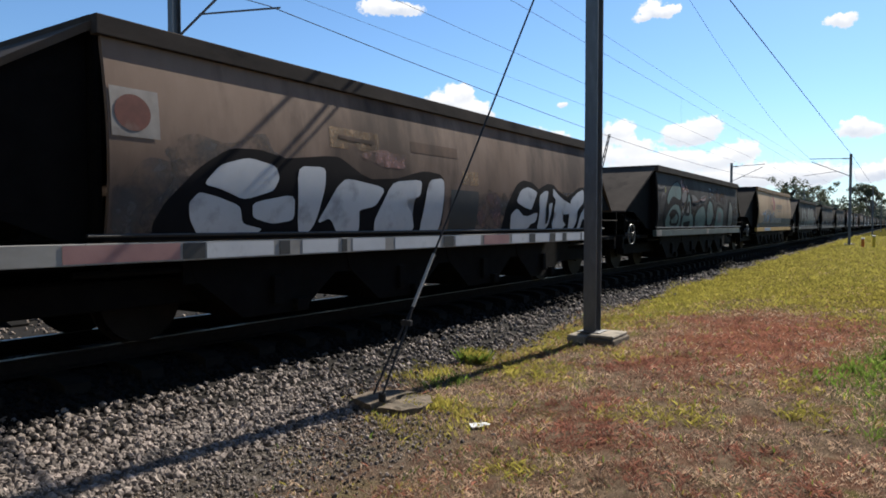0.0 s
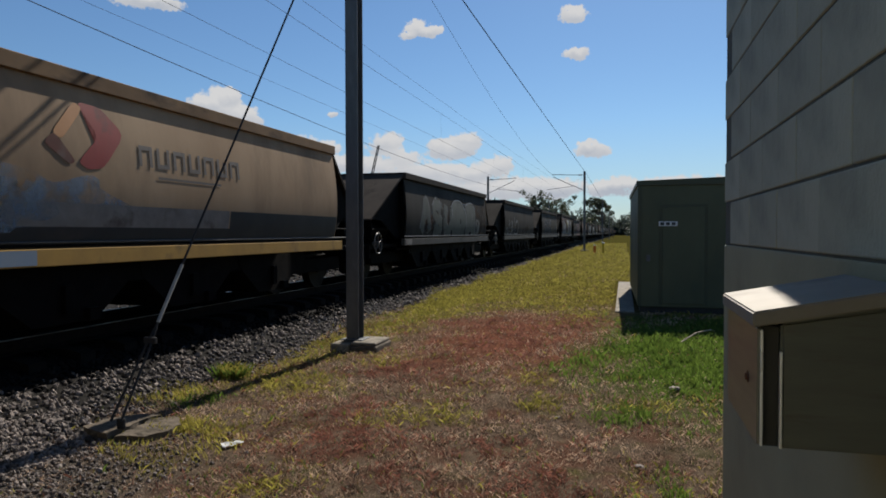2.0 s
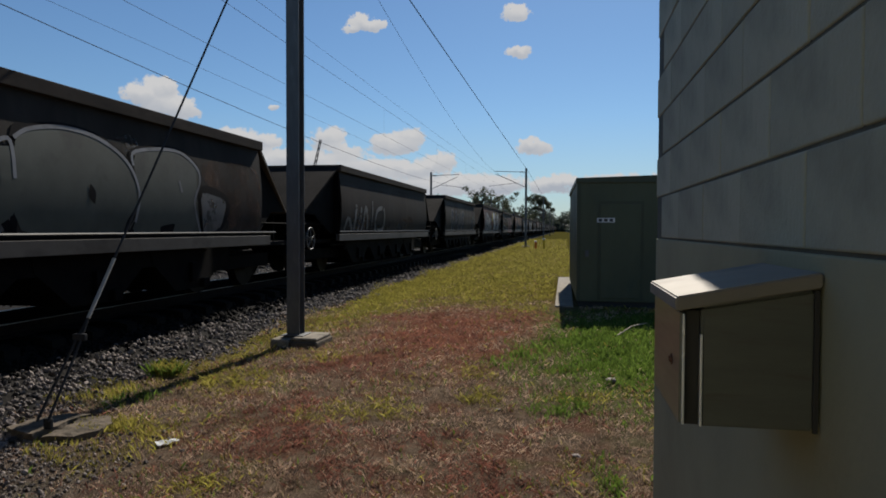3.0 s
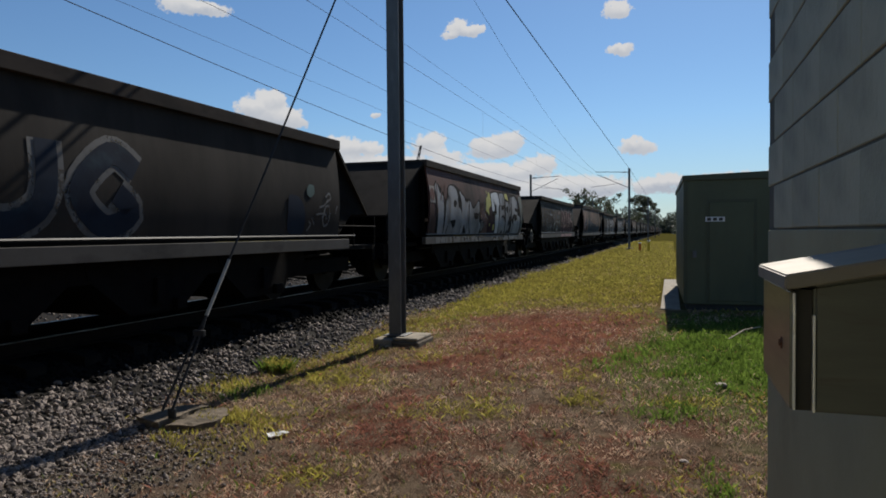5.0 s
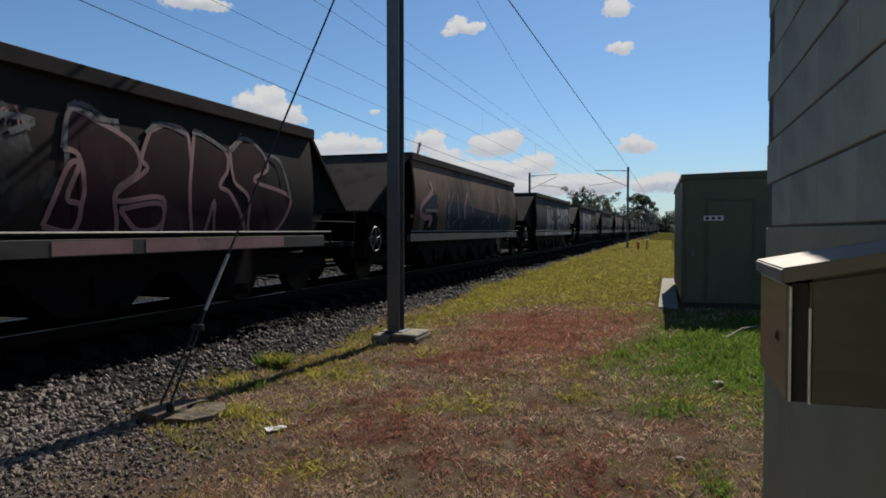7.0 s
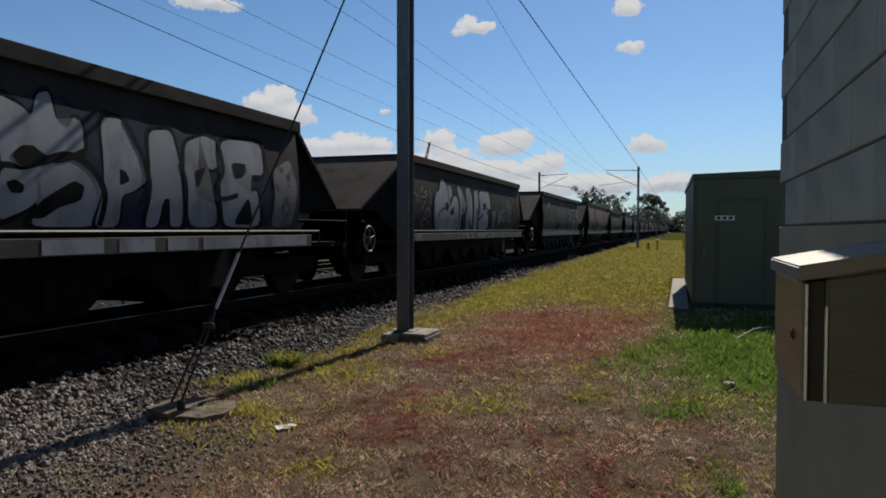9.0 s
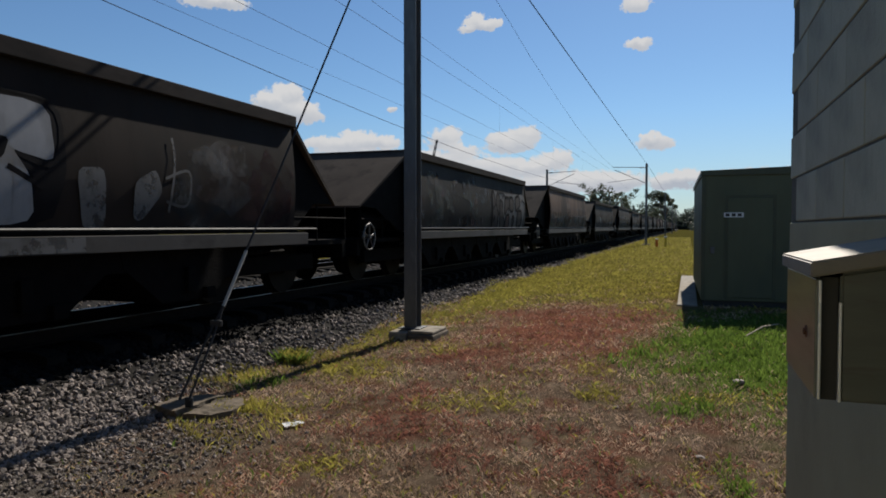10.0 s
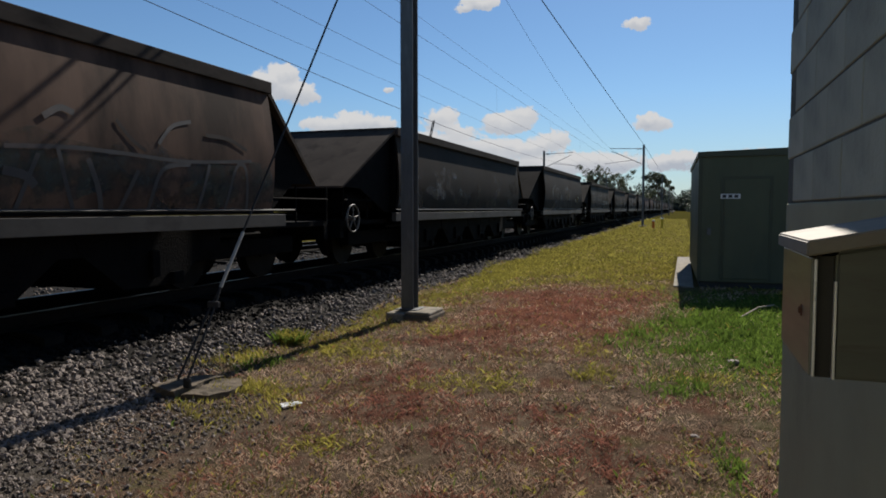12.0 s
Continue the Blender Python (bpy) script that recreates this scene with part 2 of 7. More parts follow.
    c = mixc(math2("MULTIPLY", near, rng(noise_tex(9.0).outputs["Fac"], 0.3, 0.6)), c, (0.06, 0.042, 0.028))
    L(c, b.inputs["Base Color"])
    bp = N("ShaderNodeBump")
    bp.inputs["Strength"].default_value, bp.inputs["Distance"].default_value = 1.0, 0.04
    L(g2.outputs["Fac"], bp.inputs["Height"])
    L(bp.outputs[0], b.inputs["Normal"])
    return m


M = {
    "turf": ground_material(),
    # near-black stone colour: the shade under the train is painted into it
    "fouled": material("shaded_stone", (0.012, 0.0105, 0.010), (0.006, 0.0055, 0.005), scale=9, rough=0.9, island=0.4, spec=0.06),
    "ballast": material("ballast_stone", (0.205, 0.168, 0.145), (0.085, 0.07, 0.06), scale=9, rough=0.85, bump=0.4, bump_scale=60, island=0.7, spots=(0.05, 0.045, 0.043), spot_scale=2.5),
    # bed and rails darkened for shade between stones and below the wagons
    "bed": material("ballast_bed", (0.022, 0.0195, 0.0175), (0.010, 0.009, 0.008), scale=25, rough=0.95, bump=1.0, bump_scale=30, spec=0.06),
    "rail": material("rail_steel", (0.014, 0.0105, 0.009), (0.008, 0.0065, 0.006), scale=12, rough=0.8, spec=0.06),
    "rail_head": material("rail_head", (0.16, 0.155, 0.15), (0.09, 0.085, 0.08), rough=0.45, metal=1.0),
    "concrete": material("concrete", (0.27, 0.232, 0.18), (0.165, 0.143, 0.109), scale=6, rough=0.9, bump=0.5, bump_scale=25, spots=(0.112, 0.098, 0.075), spot_scale=5),
    "sleeve": material("pale_sleeve", (0.42, 0.40, 0.36), (0.30, 0.29, 0.26), scale=6, rough=0.6, spots=(0.2, 0.19, 0.17), spot_scale=8),
    "old_concrete": material("old_concrete", (0.15, 0.118, 0.085), (0.08, 0.062, 0.044), scale=7, rough=0.95, bump=0.7, bump_scale=22, spots=(0.05, 0.042, 0.028), spot_scale=6),
    "galv": material("galvanised_steel", (0.145, 0.148, 0.15), (0.10, 0.102, 0.105), scale=5, rough=0.55, metal=0.55, spots=(0.16, 0.16, 0.165), spot_scale=9, stretch=(1, 1, 0.3)),
    "wire": material("wire_metal", (0.04, 0.04, 0.042), (0.03, 0.03, 0.03), rough=0.9, spec=0.05),
    "insul": material("insulator_ceramic", (0.10, 0.055, 0.04), (0.08, 0.05, 0.04), rough=0.25),
    # underframe and wheels taken near black: shade beneath the wagon is in the colour
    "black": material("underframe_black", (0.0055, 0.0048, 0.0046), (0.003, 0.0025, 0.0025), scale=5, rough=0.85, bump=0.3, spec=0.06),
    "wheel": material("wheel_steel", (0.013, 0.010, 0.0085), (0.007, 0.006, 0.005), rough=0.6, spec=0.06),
    "coal": material("coal", (0.02, 0.02, 0.021), (0.01, 0.01, 0.01), scale=20, rough=0.6, bump=1.0, bump_scale=20, spec=0.06),
    "slope": material("dusty_plate", (0.022, 0.0175, 0.0145), (0.012, 0.010, 0.0085), scale=1.2, rough=0.85, bump=0.15, spots=(0.007, 0.006, 0.005), spot_scale=2.2, stretch=(1, 1, 0.4), spec=0.06),
    "slope_tan": material("brown_dusty_plate", (0.075, 0.058, 0.045), (0.045, 0.035, 0.028), scale=1.2, rough=0.85, bump=0.15, spots=(0.025, 0.02, 0.016), spot_scale=2.2, stretch=(1, 1, 0.4), spec=0.06),
    "lip": material("dusty_rim", (0.058, 0.045, 0.037), (0.028, 0.024, 0.021), scale=2.5, rough=0.8, spots=(0.012, 0.010, 0.010), spot_scale=2.2, stretch=(1, 0.4, 1), spec=0.06),
    "handwheel": material("handwheel_paint", (0.11, 0.105, 0.10), (0.05, 0.047, 0.044), scale=9, rough=0.5),
    "handrail": material("handrail_paint", (0.036, 0.034, 0.031), (0.02, 0.019, 0.017), scale=9, rough=0.5),
    "block": material("painted_block", (0.43, 0.435, 0.335), (0.35, 0.355, 0.275), scale=3.2, rough=0.85, bump=0.2, bump_scale=90, per_object=0.08, spots=(0.28, 0.285, 0.225), spot_scale=4.5, spot_range=(0.5, 0.75)),
    # concrete sleepers coloured near black to hold the train's shade
    "sleeper": material("shaded_sleeper", (0.013, 0.012, 0.011), (0.007, 0.0065, 0.006), scale=6, rough=0.95, bump=0.3, spec=0.06),
    "mortar": material("mortar_joint", (0.13, 0.13, 0.105), (0.085, 0.085, 0.07), scale=9, rough=0.95, bump=0.4),
    "stainless": material("brushed_steel", (0.155, 0.158, 0.132), (0.115, 0.118, 0.098), scale=3, rough=0.33, metal=0.3, spec=0.55, stretch=(1, 1, 9), rough_var=0.08, spots=(0.11, 0.095, 0.075), spot_scale=5),
    "lid": material("dull_steel_lid", (0.27, 0.24, 0.20), (0.21, 0.19, 0.16), scale=4, rough=0.7, metal=0.2, spots=(0.18, 0.155, 0.13), spot_scale=6),
    "render": material("smooth_painted_render", (0.345, 0.335, 0.22), (0.27, 0.262, 0.175), scale=1.3, rough=0.85, bump=0.08, bump_scale=40, spots=(0.22, 0.215, 0.145), spot_scale=1.8),
    # near-white colour carries the glint along the box's steel edges
    "trim": material("glint_trim", (0.85, 0.84, 0.80), (0.78, 0.77, 0.74), rough=0.3, metal=0.3),
    # dark grey that stands for shade in the box's gaps and under the hut
    "gap": material("dark_gap", (0.05, 0.048, 0.045), (0.035, 0.034, 0.032), rough=0.7),
    "rust": material("rust", (0.20, 0.09, 0.05), (0.10, 0.05, 0.03), scale=14, rough=0.9),
    "hut": material("hut_green", (0.105, 0.115, 0.066), (0.082, 0.09, 0.053), scale=1.1, rough=0.6, spots=(0.064, 0.077, 0.052), spot_scale=0.7, stretch=(1, 1, 0.4), bump=0.05),
    "hut_trim": material("hut_trim", (0.08, 0.088, 0.052), (0.062, 0.068, 0.042), scale=2, rough=0.5),
    "sign": material("sign_white", (0.75, 0.75, 0.72), (0.62, 0.62, 0.6), rough=0.5),
    "ink": material("sign_ink", (0.05, 0.05, 0.05), (0.04, 0.04, 0.04), rough=0.6),
    "orange": material("marker_orange", (0.75, 0.18, 0.02), (0.6, 0.13, 0.02), rough=0.5),
    "yellow": material("marker_yellow", (0.75, 0.5, 0.04), (0.6, 0.4, 0.04), rough=0.5),
    "paper": material("litter_paper", (0.6, 0.6, 0.592), (0.44, 0.432, 0.416), scale=9, rough=0.8),
    "stick": material("dry_wood", (0.36, 0.30, 0.22), (0.24, 0.19, 0.13), scale=9, rough=0.85),
    "bark": material("bark", (0.17, 0.14, 0.11), (0.09, 0.07, 0.06), scale=3, rough=0.95, bump=0.5),
    "timber": material("pole_timber", (0.16, 0.13, 0.10), (0.10, 0.08, 0.065), scale=4, rough=0.9),
    # leaf colours lightened, bluer for the far woods, to paint in distance haze
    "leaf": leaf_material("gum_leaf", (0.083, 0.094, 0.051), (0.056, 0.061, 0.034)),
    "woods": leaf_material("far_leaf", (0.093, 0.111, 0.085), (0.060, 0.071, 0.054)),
    "g_dry": leaf_material("dry_blade", (0.60, 0.45, 0.325), (0.175, 0.112, 0.074), 0.85, 0.3),
    "g_red": leaf_material("red_blade", (0.335, 0.147, 0.104), (0.16, 0.07, 0.049), 0.65, 0.4),
    "g_green": leaf_material("green_blade", (0.14, 0.205, 0.036), (0.07, 0.112, 0.02), 0.5, 0.5),
    "g_yellow": leaf_material("yellow_blade", (0.34, 0.295, 0.066), (0.19, 0.168, 0.037), 0.55, 0.5),
}


# ---------------------------------------------------------------- mesh helpers
def mesh_of(name, bm, mat, smooth=False):
    me = bpy.data.meshes.new(name)
    bmesh.ops.recalc_face_normals(bm, faces=bm.faces)
    bm.to_mesh(me)
    bm.free()
    me.materials.append(mat)
    if smooth:
        me.polygons.foreach_set("use_smooth", [True] * len(me.polygons))
    return me


def part(name, bm, mat, parent=None, label="", smooth=False):
    ob = new(name, mesh_of(name, bm, mat, smooth))
    ob.parent = parent
    if label:
        ob["label"] = label
    return ob


def box(bm, lo, hi, bevel=0.0):
    r = bmesh.ops.create_cube(bm, size=1)
    bmesh.ops.transform(bm, verts=r["verts"], matrix=Matrix.Translation([(a + b) / 2 for a, b in zip(lo, hi)]) @ Matrix.Diagonal([*(abs(b - a) for a, b in zip(lo, hi)), 1]))
    if bevel:
        es = list({e for v in r["verts"] for e in v.link_edges})
        bmesh.ops.bevel(bm, geom=es, offset=bevel, segments=2, affect="EDGES", profile=0.5)
    return bm


def boxes(*pairs, bevel=0.0):
    bm = bmesh.new()
    for lo, hi in pairs:
        box(bm, lo, hi, bevel)
    return bm


def tube(bm, a, b, r, r2=None, n=8):
    a, b = Vector(a), Vector(b)
    d = b - a
    m = Matrix.Translation((a + b) / 2) @ d.to_track_quat("Z", "Y").to_matrix().to_4x4()
    bmesh.ops.create_cone(bm, cap_ends=True, segments=n, radius1=r, radius2=r if r2 is None else r2, depth=d.length, matrix=m)
    return bm


def tubes(points, r, n=6):
    """One connected round bar along a line of points."""
    pts = [Vector(p) for p in points]
    bm = bmesh.new()
    rows = []
    for i, p in enumerate(pts):
        d = (pts[min(i + 1, len(pts) - 1)] - pts[max(i - 1, 0)]).normalized()
        a = d.cross(Vector((0, 0, 1)) if abs(d.z) < 0.9 else Vector((1, 0, 0))).normalized()
        b = d.cross(a)
        rows.append([bm.verts.new(p + (a * math.cos(2 * math.pi * k / n) + b * math.sin(2 * math.pi * k / n)) * r) for k in range(n)])
    for ra, rb in zip(rows, rows[1:]):
        for k in range(n):
            bm.faces.new((ra[k], ra[(k + 1) % n], rb[(k + 1) % n], rb[k]))
    bm.faces.new(rows[0])
    bm.faces.new(rows[-1][::-1])
    return bm


def prism(bm, outline, axis, lo, hi):
    """Extrude a closed outline (pairs) along an axis from lo to hi."""
    def at(p, v):
        q = list(p)
        q.insert(axis, v)
        return q
    a = [bm.verts.new(at(p, lo)) for p in outline]
    b = [bm.verts.new(at(p, hi)) for p in outline]
    bm.faces.new(a)
    bm.faces.new(b[::-1])
    for i in range(len(a)):
        j = (i + 1) % len(a)
        bm.faces.new((a[i], b[i], b[j], a[j]))
    return bm


def root(name, label, category, group="", kind="", at=(0, 0, 0)):
    e = new(name)
    e.empty_display_size = 0.2
    e.location = at
    return tagged(e, label, category, group, kind)


# ---------------------------------------------------------------- ground and track
def build_ground():
    bm = bmesh.new()
    xs = [-1500, -300, -60, -20, -13, -4.6, -3, -1.5, 0, 1.5, 4, 10, 40, 300, 1500]
    ys = [-300, -40, -8, 0, 2, 4, 6, 8, 10, 13, 17, 25, 45, 90, 200, 600, 2500]
    grid = [[bm.verts.new((x, y, 0.0)) for y in ys] for x in xs]
    for i in range(len(xs) - 1):
        for j in range(len(ys) - 1):
            bm.faces.new((grid[i][j], grid[i + 1][j], grid[i + 1][j + 1], grid[i][j + 1]))
    ob = part("ground", bm, M["turf"])
    tagged(ob, "dry mown trackside grass, straw, red and green", "ground", kind="structure")


TRACK_X, RAIL_Z, FAR_X = -6.85, 0.58, -10.85


TOE = [(-60, -4.6), (5, -4.55), (9, -4.8), (14, -5.05), (22, -5.25), (40, -5.5), (900, -5.6)]


def toe(y):
    return np.interp(y, [a for a, _ in TOE], [b for _, b in TOE])


def build_track_bed():
    bm = bmesh.new()
    rows = []
    for y, t in TOE:
        rows.append([bm.verts.new((x, y, z)) for x, z in ((-13.4, -0.3), (-12.6, 0.36), (-6.1, 0.36), (t, 0.0), (t + 0.1, -0.3))])
    for a, b in zip(rows, rows[1:]):
        for i in range(5):
            bm.faces.new((a[i], b[i], b[(i + 1) % 5], a[(i + 1) % 5]))
    bm.faces.new(rows[0])
    bm.faces.new(rows[-1][::-1])
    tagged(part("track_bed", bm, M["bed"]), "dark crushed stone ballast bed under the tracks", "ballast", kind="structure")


def rail_bm():
    bm = bmesh.new()
    o = [(-0.06, 0), (0.06, 0), (0.06, 0.012), (0.012, 0.03), (0.012, 0.115), (0.034, 0.125), (0.034, 0.15), (-0.034, 0.15), (-0.034, 0.125), (-0.012, 0.115), (-0.012, 0.03), (-0.06, 0.012)]
    prism(bm, o, 1, -60, 900)
    return bm


def build_track(x, name):
    t = root(name, "narrow-gauge railway track on concrete sleepers in ballast", "track", kind="structure", at=(x, 0, 0))
    for s in (-0.535, 0.535):
        r = part("rail", rail_bm(), M["rail"], t)
        r.location = (s, 0, RAIL_Z - 0.15)
        h = part("rail_head", boxes(((-0.033, -60, 0), (0.033, 900, 0.003))), M["rail_head"], r, "bright worn running surface")
        h.location = (0, 0, 0.1505)
    bm = bmesh.new()
    prism(bm, [(-1.05, 0.0), (1.05, 0.0), (1.05, 0.16), (0.9, 0.2), (0.3, 0.2), (0.2, 0.17), (-0.2, 0.17), (-0.3, 0.2), (-0.9, 0.2), (-1.05, 0.16)], 1, -0.11, 0.11)
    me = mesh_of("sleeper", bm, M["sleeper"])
    for i in range(110):
        s = new("sleeper", me)
        s.parent = t
        s.location = (0, -6 + i * 0.685, 0.23)


def build_stones():
    """Loose ballast stones on the shoulder and cess, one uncountable mass."""
    rng = np.random.default_rng(7)
    bm = bmesh.new()
    bmesh.ops.create_icosphere(bm, subdivisions=1, radius=1)
    base = np.array([v.co[:] for v in bm.verts])
    faces = np.array([[v.index for v in f.verts] for f in bm.faces])
    bm.free()
    # shoulder
    n1 = 30000
    x = rng.uniform(-6.9, -4.3, n1)
    y = 1.5 + 75 * rng.uniform(0, 1, n1) ** 2.4
    y[:2600] = rng.uniform(-6, 1.6, 2600)
    edge = toe(y) + 0.12 + 0.14 * np.sin(y * 0.9) + 0.1 * np.sin(y * 2.3 + 1)
    keep = x < edge + rng.normal(0, 0.12, n1)
    x, y = x[keep], y[keep]
    # scattered grit and spill beside the near shoulder
    n2 = 9000
    x2 = rng.uniform(-5.0, -2.7, n2)
    y2 = 0.8 + 4.4 * rng.uniform(0, 1, n2) ** 0.8
    k2 = rng.uniform(0, 1, n2) < np.clip((-x2 - 2.7) / 1.6, 0, 1) * np.clip((5.4 - y2) / 1.5, 0, 1)
    # between the rails
    n3 = 5000
    x3 = rng.uniform(-12.3, -6.3, n3)
    y3 = 2 + 40 * rng.uniform(0, 1, n3) ** 1.4
    x, y = np.concatenate([x, x2[k2], x3]), np.concatenate([y, y2[k2], y3])
    n = len(x)
    z = np.clip((toe(y) - x) / (toe(y) + 6.1), 0, 1) * 0.36 + 0.008
    size = rng.uniform(0.015, 0.036, n) * np.where((x > -4.15), 0.5, 0.9) * np.clip(0.75 + y / 26, 1.0, 2.6)
    rot = rng.normal(size=(n, 4))
    rot /= np.linalg.norm(rot, axis=1)[:, None]
    w, a, b, c = rot.T
    R = np.stack([np.stack([1 - 2 * (b * b + c * c), 2 * (a * b - c * w), 2 * (a * c + b * w)], -1), np.stack([2 * (a * b + c * w), 1 - 2 * (a * a + c * c), 2 * (b * c - a * w)], -1), np.stack([2 * (a * c - b * w), 2 * (b * c + a * w), 1 - 2 * (a * a + b * b)], -1)], -2)
    st = rng.uniform(0.65, 1.35, (n, 1, 3))
    jit = rng.uniform(0.72, 1.28, (n, len(base), 1))
    v = np.einsum("nij,nkj->nki", R, base[None] * st * jit) * size[:, None, None] + np.stack([x, y, z], -1)[:, None, :]
    # stones beneath the wagon body take the near-black colour that stands for shade
    in_shade = (x + 0.08 * rng.normal(size=n) < -5.47) & (x > -8.6)
    for name, pick, mat, label in (("ballast_stones", ~in_shade, "ballast", "grey-brown crushed stone ballast spilling into grass"), ("fouled_stones", in_shade, "fouled", "ballast stones under the train, shade painted near-black")):
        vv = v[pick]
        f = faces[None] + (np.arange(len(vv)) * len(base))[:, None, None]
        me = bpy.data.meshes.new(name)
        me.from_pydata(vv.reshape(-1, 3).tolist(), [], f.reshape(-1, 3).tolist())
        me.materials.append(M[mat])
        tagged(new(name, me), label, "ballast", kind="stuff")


def blades(name, mat, pts, height, width, label, seed, lean=0.5):
    """Many thin blades, each one triangle pair, at the given places."""
    rng = np.random.default_rng(seed)
    n = len(pts)
    ang = rng.uniform(0, 2 * np.pi, n)
    h = height * rng.uniform(0.35, 1.2, n) * pts[:, 3]
    w = width * rng.uniform(0.6, 1.3, n) * pts[:, 3]
    d = np.stack([np.cos(ang), np.sin(ang), np.zeros(n)], -1)
    la = rng.uniform(0, 2 * np.pi, n)
    l = np.stack([np.cos(la), np.sin(la), np.zeros(n)], -1) * (lean * h * rng.uniform(0.1, 1.3, n))[:, None]
    p = pts[:, :3]
    up = np.array([0, 0, 1.0])
    v = np.stack([p - d * w[:, None], p + d * w[:, None], p + l * 0.35 + up * (h * 0.6)[:, None] + d * w[:, None] * 0.7, p + l + up * h[:, None]], 1)
    idx = (np.arange(n) * 4)[:, None]
    f = np.concatenate([idx + np.array([[0, 1, 2]]), idx + np.array([[0, 2, 3]])], 0)
    me = bpy.data.meshes.new(name)
    me.from_pydata(v.reshape(-1, 3).tolist(), [], f.tolist())
    me.materials.append(mat)
    return tagged(new(name, me), label, "grass", kind="stuff")


def build_grass():
    rng = np.random.default_rng(11)

    def field(x, y, s):
        """A smooth random field from a few waves."""
        r = np.random.default_rng(int(s * 1000))
        out = np.zeros_like(x)
        for _ in range(7):
            k = r.normal(0, 1.0, 2) * 1.6
            out += np.sin(k[0] * x * s + k[1] * y * s + r.uniform(0, 6.3))
        return out / 2.6

    n = 1050000
    u = rng.uniform(0, 1, n)
    y = 1.6 + 110 * u ** 3.2
    half = 1.2 + 0.5 * y
    x = rng.uniform(-1, 1, n) * half - 0.32 * y
    k = 140000
    y[:k], x[:k] = rng.uniform(-2.9, 2.1, k) + np.abs(rng.normal(0, 0.5, k)) * (rng.uniform(0, 1, k) < 0.4), rng.uniform(-4.6, 0.34, k)
    left = toe(y) + 0.2 + 0.2 * np.sin(y * 0.9)
    ok = (x > left - 0.25 * rng.uniform(0, 1, n)) & (x < 3.2)
    ok &= ~((x > 0.3) & (y > 15.1)) & ~((x > 0.33) & (y < 2.9)) & ~((x > -0.3) & (x < 0.3) & (y > 13.9) & (y < 24.5))
    ok &= ~((abs(x + 3.81) < 0.38) & (abs(y - 9.5) < 0.4)) & ~((abs(x + 4.15) < 0.36) & (abs(y - 5.0) < 0.36))
    grit = (x < -2.9) & (y < 5.0)
    ok &= ~(grit & (rng.uniform(0, 1, n) < 0.8))
    x, y = x[ok], y[ok]
    m = len(x)
    scale = 0.55 + 0.06 * np.clip(y, 0, 10) + 0.016 * np.maximum(y - 10, 0)
    f1, f2, f3 = 0.6 * field(x, y, 1.1) + 0.6 * field(x, y, 2.6), 0.6 * field(x, y, 1.7) + 0.6 * field(x, y, 3.1), field(x, y, 2.2)
    def patch(cx, cy, ax, ay, ragged=0.35):
        """A patch with an uneven edge: 1 inside, 0 outside."""
        r = np.hypot((x - cx) / ax + ragged * f1, (y - cy) / ay + ragged * f2)
        return np.clip(1.6 - r, 0, 1)

    def patches(rows):
        return np.max([patch(*q) for q in rows], 0)

    # green blades run on to the hut, their colour deepening its shadow
    green = 2.7 * np.exp(-(((x - 1.3 + 0.25 * f1) / 1.85) ** 4 + ((y - 10.6 + 0.6 * f3) / 4.2) ** 4)) - 1.1
    green += 1.7 * patches([(0.05, 6.4, 0.28, 0.35), (-0.75, 8.5, 0.3, 0.5), (0.3, 4.6, 0.1, 0.5), (-0.5, 9.3, 0.25, 0.5), (-4.3, 6.0, 0.3, 0.4), (-3.95, 4.55, 0.15, 0.15)])
    red = -0.25 + 0.4 * f1 + 1.35 * patches([(-1.9, 11.6, 1.15, 2.3), (-2.5, 7.95, 0.55, 0.75), (-2.15, 5.2, 0.22, 0.45), (-1.45, 4.4, 0.3, 0.3), (-0.55, 4.45, 0.33, 0.42), (-2.6, 6.2, 0.3, 0.5), (-1.2, 3.3, 0.35, 0.3), (-0.5, 13.2, 0.7, 0.7), (-1.0, 5.3, 0.25, 0.25)])
    yel = -0.4 + 1.9 * np.clip((y - 13 - 1.2 * f3) / 4, 0, 1) + 1.2 * np.exp(-((x + 4.3) / 0.6) ** 2) * (y > 6.5) + 0.35 * f2 - 0.25 * (y < 12)
    yel += 1.5 * patches([(-1.86, 6.05, 0.38, 0.42), (-0.8, 6.8, 0.25, 0.3), (-3.22, 4.2, 0.3, 0.25), (-3.5, 7.0, 0.42, 0.6), (-3.9, 4.6, 0.25, 0.25), (-3.5, 5.2, 0.35, 0.3), (-2.9, 8.6, 0.4, 0.6), (-1.1, 7.9, 0.3, 0.3), (0.1, 6.9, 0.25, 0.3), (-2.4, 4.0, 0.2, 0.2)])
    bare = patches([(-0.47, 5.95, 0.2, 0.22), (-1.27, 6.7, 0.22, 0.3), (0.3, 5.5, 0.3, 0.25), (-0.2, 5.0, 0.2, 0.2)])
    dry = 0.62 + 0.35 * f3 + 1.2 * bare
    score = np.stack([dry, red, green, yel], -1) + rng.gumbel(0, 0.4, (m, 4))
    kind = score.argmax(1)
    # clumps with bare soil between them
    clump = 0.84 + 0.27 * field(x, y, 8.0) + 0.27 * field(x, y, 17.0) - 0.25 * bare
    stay = (rng.uniform(0, 1, m) < np.clip(clump, 0.15, 1)) | (y > 16)
    x, y, kind, scale = x[stay], y[stay], kind[stay], (scale * (0.5 + 0.75 * np.clip(clump, 0.2, 1.35)))[stay]
    m = len(x)
